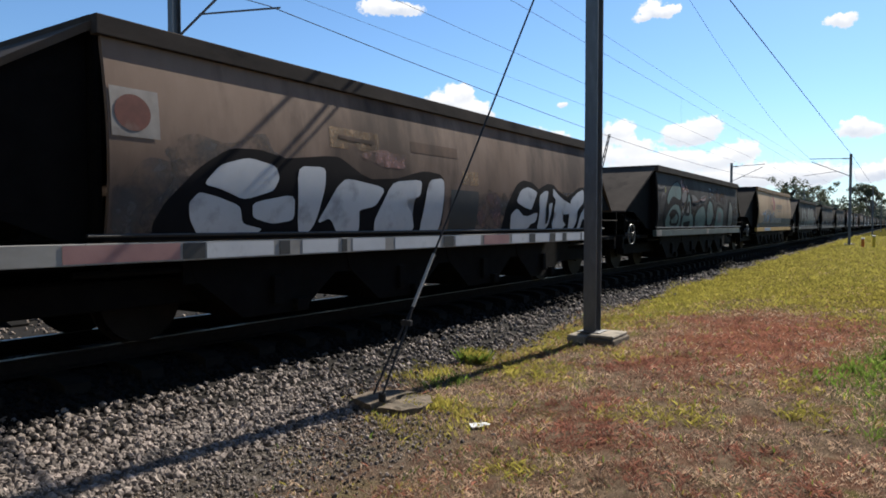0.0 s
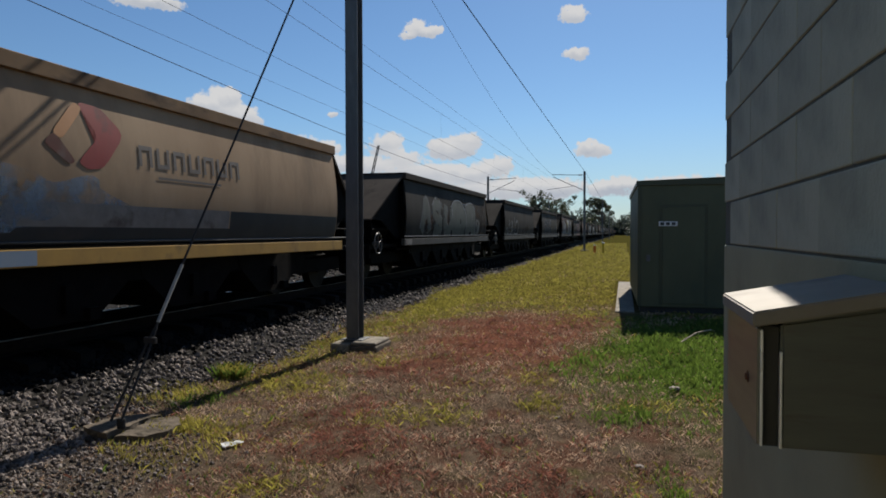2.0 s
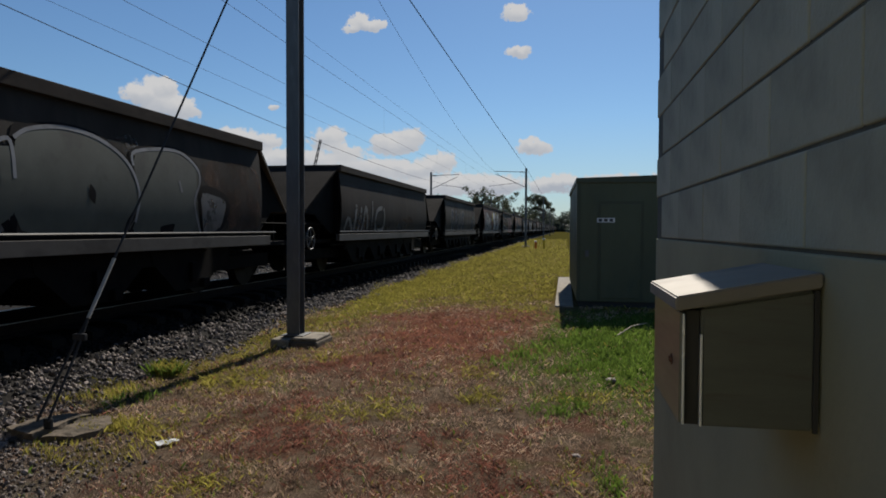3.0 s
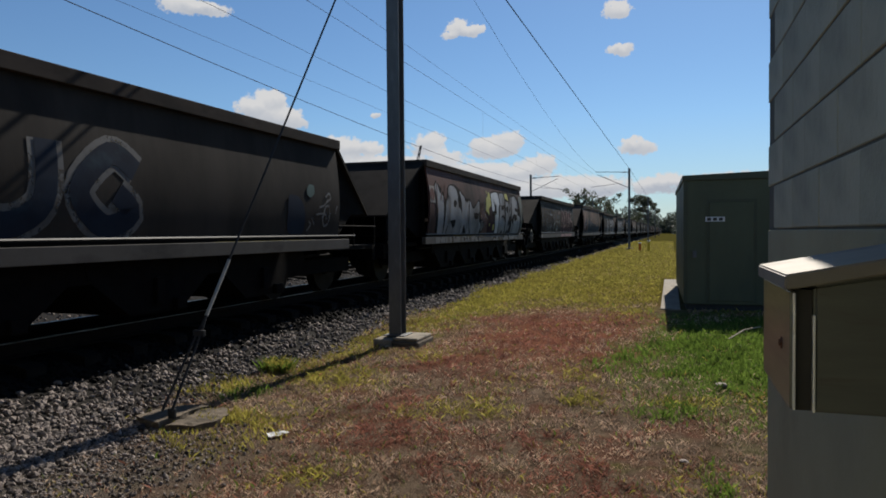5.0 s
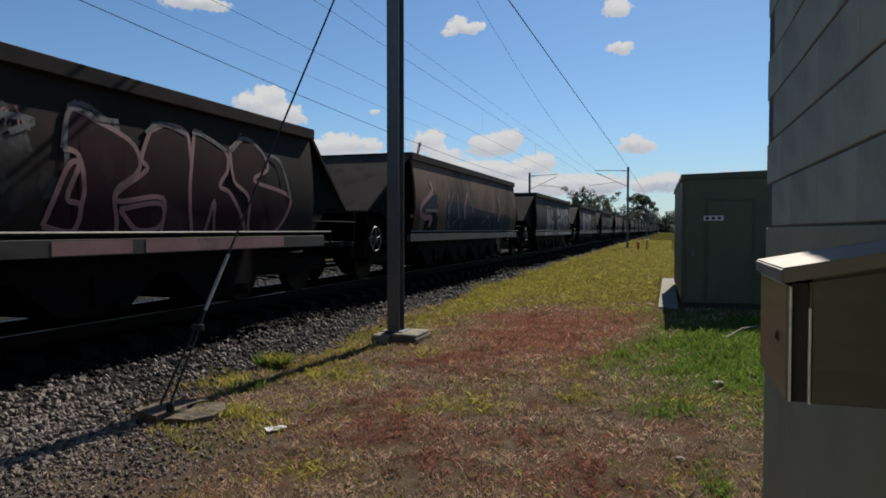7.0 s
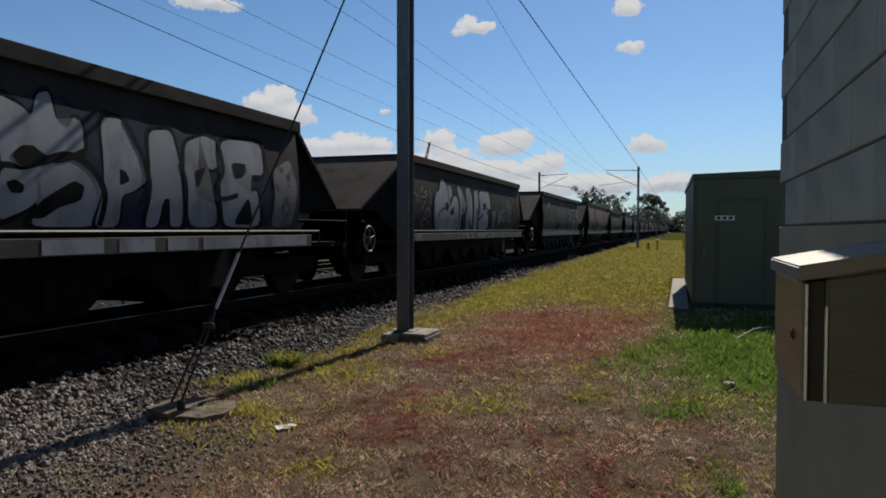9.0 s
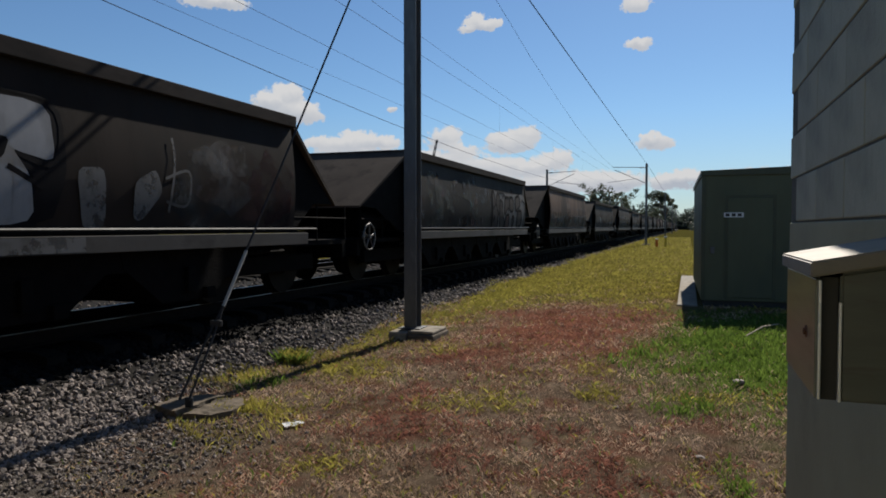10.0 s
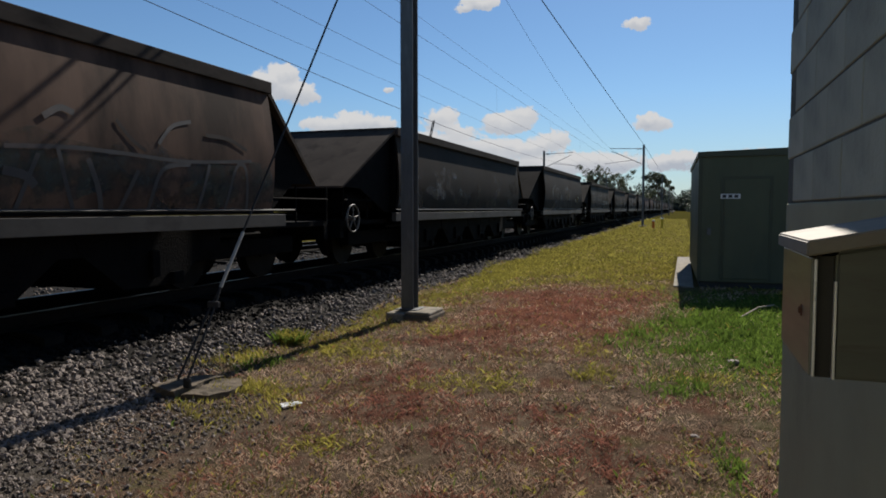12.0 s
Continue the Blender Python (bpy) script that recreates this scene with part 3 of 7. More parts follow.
    P = np.stack([x, y, np.zeros(m), scale], -1)
    # the ballast edge lies a little higher
    P[:, 2] = np.clip((toe(y) - x) / (toe(y) + 6.1), 0, 1) * 0.36
    blades("dry_grass", M["g_dry"], P[kind == 0], 0.030, 0.0033, "short dry straw-coloured mown grass", 1, 1.3)
    blades("red_grass", M["g_red"], P[kind == 1], 0.034, 0.0034, "short reddish-brown seeding grass patch", 2, 1.5)
    blades("green_grass", M["g_green"], P[kind == 2], 0.06, 0.005, "lush bright green grass beside the hut", 3, 0.7)
    blades("yellow_grass", M["g_yellow"], P[kind == 3], 0.044, 0.0042, "yellow-green grass along the ballast edge", 4, 1.2)


def build_tuft(x, y, r, n, h, mat, label, seed, z=0.0):
    rng = np.random.default_rng(seed)
    a, q = rng.uniform(0, 6.283, n), r * np.sqrt(rng.uniform(0, 1, n))
    P = np.stack([x + q * np.cos(a) * 1.1, y + q * np.sin(a), np.full(n, z), np.ones(n) * (1.15 - 0.6 * q / r)], -1)
    blades("grass_tuft", mat, P, h, 0.006, label, seed, 0.6)


# ---------------------------------------------------------------- line masts and wires
def build_mast(x, y, side, height=7.4, drops=(0.35, 0.25, 1.75, 0.5, 1.35, 1.65), pad=0.0):
    """Steel section mast on a concrete pad; side is +1 or -1: the way its arm reaches."""
    m = root("line_mast", "grey galvanised steel overhead line mast on concrete pad", "mast", "line masts", at=(x, y, 0))
    w, d, tf, tw = 0.096, 0.105, 0.012, 0.005
    bm = prism(bmesh.new(), [(-w, -d), (w, -d), (w, -d + tf), (tw, -d + tf), (tw, d - tf), (w, d - tf), (w, d), (-w, d), (-w, d - tf), (-tw, d - tf), (-tw, -d + tf), (-w, -d + tf)], 2, 0.08, height)
    part("post", bm, M["galv"], m)
    part("foundation", boxes(((pad - 0.36, -0.31, -0.1), (pad - 0.065, 0.35, 0.11)), bevel=0.03), M["concrete"], m, "cracked weathered concrete pad")
    part("foundation", boxes(((pad - 0.06, -0.32, -0.1), (pad + 0.36, 0.36, 0.085)), bevel=0.025), M["old_concrete"], m, "cracked weathered concrete pad")
    part("capping", boxes(((pad - 0.05, -0.29, 0.085), (pad + 0.34, 0.33, 0.135)), bevel=0.022), M["concrete"], m, "pale chipped concrete capping")
    part("base_plate", boxes(((-0.17, -0.17, 0.135), (0.17, 0.17, 0.15)), bevel=0.004), M["galv"], m)
    reach = 3.0 * side
    a = part("cantilever", tubes([(0.1 * side, 0, height - drops[0]), (reach, 0, height - drops[1])], 0.03), M["galv"], m)
    part("strut", tubes([(0.1 * side, 0, height - drops[2]), (reach * 0.95, 0, height - drops[3])], 0.028), M["galv"], m)
    part("steady_arm", tubes([(0.9 * side, 0, height - drops[4]), (reach * 1.15, 0, height - drops[5])], 0.02), M["galv"], m)
    bm = bmesh.new()
    for i in range(5):
        tube(bm, ((0.25 + 0.07 * i) * side, 0, height - drops[0] + 0.005), ((0.28 + 0.07 * i) * side, 0, height - drops[0] + 0.006), 0.075, n=10)
    part("insulator", bm, M["insul"], m)
    return m


def wire(name, pts, r, label):
    bm = tubes(pts, r, n=5)
    return tagged(part(name, bm, M["wire"]), label, "wire")


def span(x0, y0, z0, x1, y1, z1, sag, n=14):
    return [(x0 + (x1 - x0) * i / n, y0 + (y1 - y0) * i / n, z0 + (z1 - z0) * i / n - 4 * sag * (i / n) * (1 - i / n)) for i in range(n + 1)]


NEAR_MASTS = [(-3.885, 9.47), (-3.6, 64.6), (-3.7, 122.0), (-3.8, 180.0), (-3.8, 238.0)]
FAR_MASTS = [(-14.0, 9.6), (-14.05, 71.6), (-14.0, 132.0), (-14.0, 190.0)]


def build_line():
    for i, (x, y) in enumerate(NEAR_MASTS):
        build_mast(x, y, -1) if i else build_mast(x, y, -1, 7.4, (0.72, 0.68, 1.4, 0.8, 1.3, 1.32), 0.085)
    for i, (x, y) in enumerate(FAR_MASTS):
        build_mast(x, y, 1, 7.7)
    for (xa, ya), (xb, yb) in zip([(-3.8, -45.0)] + NEAR_MASTS, NEAR_MASTS):
        wire("earth_wire", span(xa, ya, 7.4, xb, yb, 7.4, 0.02), 0.0145, "dark earth wire between the mast tops")
        wire("feeder_wire", span(xa, ya, 7.15, xb, yb, 7.15, 2.35), 0.004, "thin sagging line wire along the masts")
    for (xa, ya), (xb, yb) in zip([(-14.0, -50.0)] + FAR_MASTS, FAR_MASTS):
        wire("feeder_wire", span(-10.85, ya, 6.13, -10.85, yb, 6.13, 0.65), 0.010, "dark sagging catenary wire over the far track")
    wire("contact_wire", [(-6.85, -40, 5.27), (-6.85, 240, 5.27)], 0.004, "thin copper contact wire over the near track")
    wire("catenary_wire", [(-6.85, -40, 6.3), (-6.85, 240, 6.3)], 0.005, "thin catenary wire over the near track")
    wire("contact_wire", [(-10.85, -40, 6.52), (-10.85, 240, 6.52)], 0.0045, "thin wire over the far track")
    wire("catenary_wire", span(-6.85, -30, 7.3, -6.85, 64.6, 7.0, 0.35), 0.004, "thin wire over the near track")
    for k, (x, z0, z1) in enumerate([(-6.85, 5.27, 6.3)]):
        for y in (25.5, 36.5, 47.5, 58.5):
            wire("dropper", [(x, y, z0), (x, y, z1)], 0.002, "thin dropper wire between contact and catenary")


def roughen(bm, amount, seed):
    """Chip and weather a block: cut it finely and push its points about."""
    bmesh.ops.triangulate(bm, faces=[f for f in bm.faces if len(f.verts) > 4])
    bmesh.ops.subdivide_edges(bm, edges=list(bm.edges), cuts=3, use_grid_fill=True)
    rng = random.Random(seed)
    for v in bm.verts:
        v.co += Vector((rng.uniform(-1, 1), rng.uniform(-1, 1), rng.uniform(-0.6, 0.4))) * amount * 0.6


def build_stay():
    """The guy of the near mast, with its anchor block."""
    s = root("guy_stay", "steel guy rod with turnbuckle fixed to concrete block", "guy wire", at=(-4.12, 4.98, 0))
    top = Vector((0.17, 4.4, 6.95))
    low = Vector((0.0, -0.18, 0.16))
    d = top - low
    at = lambda k: low + d * k
    part("stay_wire", tubes([at(0.17), at(1.0)], 0.011, 8), M["wire"], s)
    part("guard_sleeve", tubes([at(0.11), at(0.185)], 0.016, 8), M["sleeve"], s, "bright wrapped wire grip")
    for sx in (-0.045, 0.045):
        part("turnbuckle_rod", tubes([low + Vector((sx * 1.1, -0.02, -0.02)), at(0.085) + Vector((sx * 0.5, 0, 0)), at(0.11)], 0.011, 8), M["wire"], s)
    part("clamp", boxes(((-0.06, -0.02, -0.03), (0.06, 0.02, 0.03)), bevel=0.008), M["wire"], s).location = at(0.088)
    b = root("anchor_block", "cracked weathered concrete anchor slab in the grass", "concrete block", at=(-4.1, 5.0, 0))
    bm = prism(bmesh.new(), [(-0.36, -0.2), (-0.2, -0.29), (-0.02, -0.33), (0.02, -0.1), (-0.02, 0.12), (0.03, 0.28), (-0.2, 0.25), (-0.33, 0.05)], 2, -0.1, 0.075)
    roughen(bm, 0.018, 31)
    part("slab", bm, M["old_concrete"], b)
    bm = prism(bmesh.new(), [(0.04, -0.32), (0.3, -0.25), (0.38, -0.06), (0.36, 0.12), (0.2, 0.31), (0.05, 0.28), (0.01, 0.12), (0.05, -0.1)], 2, -0.1, 0.055)
    roughen(bm, 0.02, 32)
    part("slab", bm, M["old_concrete"], b)
    part("anchor_eye", boxes(((-0.035, -0.2, 0.07), (0.035, -0.16, 0.16)), bevel=0.012), M["wire"], b)


# ---------------------------------------------------------------- block wall and meter box
WALL_X, WALL_END, COURSE, JOINT0 = 0.362, 2.84, 0.158, 1.826


def build_wall():
    core = part("wall_block", boxes(((WALL_X + 0.004, -3.0, 0.0), (WALL_X + 0.19, WALL_END - 0.004, 4.2))), M["mortar"])
    tagged(core, "grey-green painted concrete block wall, open joints", "wall", kind="structure")
    back = part("wall_back", boxes(((WALL_X + 0.196, -3.0, 0.0), (5.0, WALL_END - 0.2, 4.2))), M["mortar"])
    tagged(back, "plain grey mass of the block building", "wall", kind="structure")
    # unseen wall, added to block sky and bounce warm light onto the meter box
    behind = part("wall_behind", boxes(((-4.0, -3.2, 0.0), (5.0, -3.004, 4.2))), M["render"])
    tagged(behind, "unseen added wall that blocks sky and bounces light", "wall", kind="structure")
    bm = bmesh.new()
    L, H = 2.5 * COURSE, COURSE
    box(bm, (0.0, 0.002, 0.003), (0.02, L - 0.002, H - 0.003), 0.004)
    me = mesh_of("block", bm, M["block"])
    z0 = JOINT0 - 11 * COURSE
    lower = part("render_coat", boxes(((WALL_X, -1.6, 0.0), (WALL_X + 0.02, WALL_END, JOINT0 - COURSE - 0.003)), bevel=0.004), M["render"], core, "smooth painted lower wall")
    rng = random.Random(3)
    for r in range(10, 26):
        off = 0.5 * L if r % 2 == 1 else 0.0
        y = 1.109 - L * 8 + off
        while y < WALL_END - 0.01:
            if y > -1.6 and y + L <= WALL_END + 0.02 + 0.5 * L and z0 + r * H > -0.01:
                b = new("block", me)
                b.parent = core
                b.location = (WALL_X + rng.uniform(-0.001, 0.0006), y, z0 + r * H)
                if y + L > WALL_END:
                    b.scale.y = (WALL_END - y) / L
            y += L


def build_meter_box():
    m = root("meter_box", "stainless steel meter box with sloping lid on wall", "meter box", at=(WALL_X - 0.008, 1.03, 1.41))
    # local: x from -d (door) to 0 (wall), y from 0 (near side) to ln
    d, ln, hf, hb = 0.182, 0.285, 0.172, 0.204
    gap = 0.026
    bm = bmesh.new()
    prism(bm, [(-d + gap, 0.0), (0.0, 0.0), (0.0, hb), (-d + gap, hf + 0.004)], 1, 0.0, ln)
    bmesh.ops.bevel(bm, geom=list(bm.edges), offset=0.004, segments=3, affect="EDGES")
    part("case", bm, M["stainless"], m)
    part("door", boxes(((-d - 0.004, 0.002, 0.003), (-d + 0.003, ln, hf - 0.004)), bevel=0.0015), M["stainless"], m, "scratched steel door with rusty marks")
    # dark fill paints the shade inside the recessed door gap
    part("door_seal", boxes(((-d + 0.003, 0.010, 0.0), (-d + gap - 0.001, ln, hf - 0.002))), M["gap"], m, "recessed door gap, shade in its dark fill")
    part("door_edge", boxes(((-d - 0.0005, -0.003, 0.002), (-d + 0.003, 0.006, hf - 0.006)), bevel=0.001), M["trim"], m, "steel edge with its glint painted pale")
    part("case_edge", boxes(((-d + gap - 0.0015, -0.003, 0.0), (-d + gap + 0.002, 0.006, hf - 0.036)), bevel=0.001), M["trim"], m, "steel edge with its glint painted pale")
    bm = bmesh.new()
    prism(bm, [(-d - 0.012, hf - 0.002), (-d - 0.012, hf + 0.020), (0.006, hb + 0.026), (0.006, hb + 0.004)], 1, -0.010, ln + 0.010)
    bmesh.ops.bevel(bm, geom=list(bm.edges), offset=0.0025, segments=3, affect="EDGES")
    part("lid", bm, M["lid"], m, "sunlit sloping steel lid")
    bm = tubes([(-d - 0.003, 0.075, 0.085), (-d - 0.005, 0.075, 0.085)], 0.009, 14)
    tube(bm, (-d - 0.006, 0.075, 0.085), (-d - 0.008, 0.075, 0.085), 0.005, n=10)
    part("lock", bm, M["rust"], m, "rusty door lock")
    # thin dark strip painted as the shadow gap between box and wall
    part("mounting_flange", boxes(((-0.003, -0.004, -0.002), (0.004, 0.0, hb)), bevel=0.0005), M["gap"], m)


def build_hut():
    h = root("relay_hut", "dark green steel trackside relay hut on slab", "equipment hut", at=(0.27, 15.25, 0))
    h.rotation_euler = (0, 0, radians(1.0))
    W, D, H = 3.4, 6.3, 2.84
    part("wall", boxes(((0, 0, 0.12), (W, D, H - 0.1)), bevel=0.012), M["hut"], h)
    bm = bmesh.new()
    prism(bm, [(-0.03, H - 0.12), (W + 0.03, H - 0.12), (W + 0.03, H - 0.02), (W / 2, H + 0.03), (-0.03, H - 0.02)], 1, -0.04, D + 0.04)
    part("roof", bm, M["hut_trim"], h)
    # base block in dark grey, for the shade beneath the raised hut
    part("skid", boxes(((0.05, 0.05, 0.0), (W - 0.05, D - 0.05, 0.12))), M["gap"], h)
    for x in (0.03, W - 0.07):
        part("corner_trim", boxes(((x - 0.04, -0.012, 0.13), (x + 0.04, 0.0, H - 0.13)), bevel=0.003), M["hut_trim"], h)
    door = part("door", boxes(((0.5, -0.022, 0.2), (1.35, -0.002, 2.25)), bevel=0.006), M["hut"], h)
    part("door_frame", boxes(((0.44, -0.014, 0.16), (0.497, 0.0, 2.31)), ((1.353, -0.014, 0.16), (1.41, 0.0, 2.31)), ((0.497, -0.014, 2.253), (1.353, 0.0, 2.31))), M["hut_trim"], h)
    part("handle", boxes(((0.17, -0.05, 1.1), (0.25, -0.02, 1.24)), bevel=0.008), M["galv"], h, "pale metal lever and lock plate")
    s = part("sign", boxes(((0.42, -0.03, 1.85), (0.80, -0.0225, 1.95)), bevel=0.002), M["sign"], h, "small white sign with dark marks")
    for i in range(3):
        part("mark", boxes(((0.455 + 0.115 * i, -0.033, 1.87), (0.53 + 0.115 * i, -0.0305, 1.93))), M["ink"], s)
    part("vent_cowl", tubes([(2.2, 1.2, H), (2.2, 1.2, H + 0.16), (2.2, 1.2, H + 0.28)], 0.11, 12), M["galv"], h)
    slab = part("concrete_path", boxes(((-0.2, 15.05, -0.05), (0.2, 24.2, 0.03)), bevel=0.01), M["concrete"])
    tagged(slab, "narrow pale concrete slab beside the green hut", "slab", kind="structure")


# ---------------------------------------------------------------- trees, woods and far things
def leaves_mesh(name, mat, centres, radii, per, size, seed):
    rng = np.random.default_rng(seed)
    V, F = [], []
    for c, r in zip(centres, radii):
        d = rng.normal(size=(per, 3))
        d /= np.linalg.norm(d, axis=1)[:, None]
        p = np.array(c) + d * (r * rng.uniform(0.35, 1.0, (per, 1))) * np.array([1, 1, 0.75])
        u = rng.normal(size=(per, 3))
        u /= np.linalg.norm(u, axis=1)[:, None]
        w = np.cross(u, rng.normal(size=(per, 3)))
        w /= np.linalg.norm(w, axis=1)[:, None]
        s = size * rng.uniform(0.6, 1.4, (per, 1))
        V.append(np.stack([p - u * s, p + w * s * 0.45, p + u * s, p - w * s * 0.45], 1))
    v = np.concatenate(V).reshape(-1, 3)
    n = len(v) // 4
    f = np.arange(n * 4).reshape(n, 4)
    me = bpy.data.meshes.new(name)
    me.from_pydata(v.tolist(), [], f.tolist())
    me.materials.append(mat)
    return me


def build_tree(x, y, h, spread, seed, per=90, label="tall open-crowned gum tree beyond the railway"):
    rng = random.Random(seed)
    t = root("gum_tree", label, "tree", "trees by the line", at=(x, y, 0))
    bm = bmesh.new()
    fork = Vector((rng.uniform(-0.4, 0.4), 0, h * 0.38))
    tube(bm, (0, 0, -0.2), fork, 0.035 * h, 0.024 * h, 8)
    ends = []
    for i in range(7):
        a = i * 0.9 + rng.uniform(-0.3, 0.3)
        e = fork + Vector((math.cos(a) * spread * rng.uniform(0.25, 0.6), math.sin(a) * spread * 0.5, h * rng.uniform(0.15, 0.42)))
        tube(bm, fork, e, 0.017 * h, 0.009 * h, 6)
        for k in range(3):
            q = e + Vector((rng.uniform(-0.35, 0.35) * spread, rng.uniform(-0.3, 0.3) * spread, rng.uniform(0.02, 0.2) * h))
            tube(bm, e, q, 0.007 * h, 0.003 * h, 5)
            ends.append(q)
    part("trunk", bm, M["bark"], t)
    c = new("crown", leaves_mesh("crown", M["leaf"], [tuple(q) for q in ends], [h * rng.uniform(0.06, 0.13) for _ in ends], per * 3, 0.02 * h, seed))
    c.parent = t


def build_woods():
    rng = random.Random(21)
    cs, rs = [], []
    for i in range(640):
        y = rng.uniform(230, 520)
        x = rng.uniform(-70, 40) * y / 300
        tall = 1.0
        if i < 60:
            x, y = rng.uniform(-34, -17), rng.uniform(150, 220)
        elif i < 120:
            x, y = rng.uniform(6, 40), rng.uniform(300, 420)
        elif i < 330:
            x, y, tall = rng.uniform(-60, -17), rng.uniform(320, 460), 1.25
        elif i < 430:
            x, y, tall = rng.uniform(-16, 26), rng.uniform(455, 540), 1.5
        if -14 < x < 3 and y < 430:
            continue
        hgt = tall * rng.uniform(4.5, 9) * (0.85 + 0.3 * math.sin(x * 0.31))
        for k in range(3):
            cs.append((x + rng.uniform(-3, 3), y + rng.uniform(-3, 3), hgt * (0.2 + 0.36 * k)))
            rs.append(hgt * 0.33)
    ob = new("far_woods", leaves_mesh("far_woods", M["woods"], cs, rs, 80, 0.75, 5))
    tagged(ob, "line of trees along the horizon, haze in leaf colour", "woods", kind="stuff")


def build_far_things():
    p = root("power_pole", "timber power pole with crossarm behind the train", "power pole", at=(-47, 62, 0))
    part("pole", tubes([(0, 0, 0), (0, 0, 9.6)], 0.16, 8), M["timber"], p)
    part("crossarm", boxes(((-1.1, -0.08, 8.9), (1.1, 0.08, 9.05))), M["timber"], p)
    for x in (-0.95, 0.0, 0.95):
        part("insulator", tubes([(x, 0, 9.05), (x, 0, 9.3)], 0.06, 6), M["insul"], p)
    # fence and shed seen through the gaps between wagons
    f = root("yard_fence", "pale steel rail fence beyond the far track", "fence", at=(-19, 0, 0))
    for z in (0.45, 0.85, 1.25):
        part("rail", boxes(((-0.03, -5, z), (0.03, 80, z + 0.07))), M["galv"], f)
    for i in range(29):
        part("post", boxes(((-0.05, -5 + i * 3 - 0.05, 0), (0.05, -5 + i * 3 + 0.05, 1.35))), M["galv"], f)
    c = root("yard_crane", "small distant lattice crane boom against the clouds", "crane", at=(-83, 205, -1.5))
    bm = bmesh.new()
    a, b = Vector((0, 0, 0)), Vector((7.5, 0, 31))
    for o in ((-0.6, 0, 0), (0.6, 0, 0)):
        tube(bm, a + Vector(o), b + Vector(o) * 0.4, 0.16, n=5)
    for i in range(16):
        k0, k1 = i / 16, (i + 1) / 16
        s = 1 if i % 2 else -1
        tube(bm, a.lerp(b, k0) + Vector((0.6 * s * (1 - 0.6 * k0), 0, 0)), a.lerp(b, k1) - Vector((0.6 * s * (1 - 0.6 * k1), 0, 0)), 0.1, n=4)
    part("boom", bm, M["wire"], c)
    for x, mat, name in ((0.0, "orange", "marker"), (0.7, "yellow", "marker")):
        k = root("trackside_marker", f"small {mat} trackside marker post in grass", "marker post", "markers", at=(-2.45 + x, 59.5, 0))
        part("post", boxes(((-0.1, -0.06, 0), (0.1, 0.06, 0.62 if x == 0 else 0.8)), bevel=0.02), M[mat], k)
        part("cap", boxes(((-0.12, -0.08, 0.6 if x == 0 else 0.78), (0.12, 0.08, 0.7 if x == 0 else 0.88)), bevel=0.02), M["sign"], k)


def build_small_things():
    rng = random.Random(4)
    bm = bmesh.new()
    bmesh.ops.create_grid(bm, x_segments=8, y_segments=4, size=1)
    for v in bm.verts:
        v.co = Vector((v.co.x * 0.085, v.co.y * 0.035, 0.03 + rng.uniform(-0.008, 0.008)))
    ob = part("paper_litter", bm, M["paper"])
    ob.location, ob.rotation_euler = (-3.05, 4.82, 0.0), (0.1, 0, 0.9)
    tagged(ob, "crumpled piece of white paper on the grass", "litter")
    tagged(part("twig", tubes([(0.81, 10.81, 0.06), (1.1, 11.5, 0.12), (1.4, 12.2, 0.08)], 0.011, 6), M["stick"]), "long dry pale stick lying on green grass", "stick")
    for x, y, s in ((0.52, 7.66, 0.07), (-0.6, 6.3, 0.03), (0.1, 5.1, 0.035)):
        bm = bmesh.new()
        bmesh.ops.create_icosphere(bm, subdivisions=2, radius=s)
        for v in bm.verts:
            v.co = v.co * rng.uniform(0.8, 1.15)
            v.co.z *= 0.45
        o = part("stone", bm, M["ballast"])
        o.location = (x, y, s * 0.5)
        tagged(o, "pale flat stone lying in the grass", "stone", "loose stones")


# ---------------------------------------------------------------- the coal train
PITCH, TOP_LEN, HALF = 14.95, 10.55, 1.45
# height over rail and offset from the rim: a round-sided tall wagon and a flatter low one
ROUND = [(2.66, -0.055), (2.47, -0.021), (2.30, 0.006), (2.10, 0.032), (1.90, 0.048), (1.70, 0.055), (1.50, 0.05), (1.30, 0.03), (1.12, 0.0), (0.99, -0.035)]
FLAT = [(2.54, -0.085), (2.38, -0.06), (2.20, -0.04), (2.00, -0.02), (1.80, -0.005), (1.60, 0.0), (1.40, -0.006), (1.20, -0.025), (0.99, -0.06)]
TOPS = {"round": 2.80, "flat": 2.68}
ROUND_SIDED = (-1, 0, 2, 6, 8, 12, 14, 18, 20, 23, 26)


def side_x(z, prof):
    for (za, a), (zb, b) in zip(prof, prof[1:]):
        if z >= zb:
            return HALF + a + (b - a) * (za - z) / (za - zb)
    return HALF + prof[-1][1]


def body_paint(name, base, second, dust, amount=(0.45, 0.62), rough=0.72):
    """Wagon paint under coal dust: streaks down the plate and blotches."""
    return material(name, base, second, scale=1.1, rough=rough, bump=0.08, bump_scale=8, spots=dust, spot_scale=0.9, spot_range=amount, stretch=(1, 1, 0.35), spec=0.07)


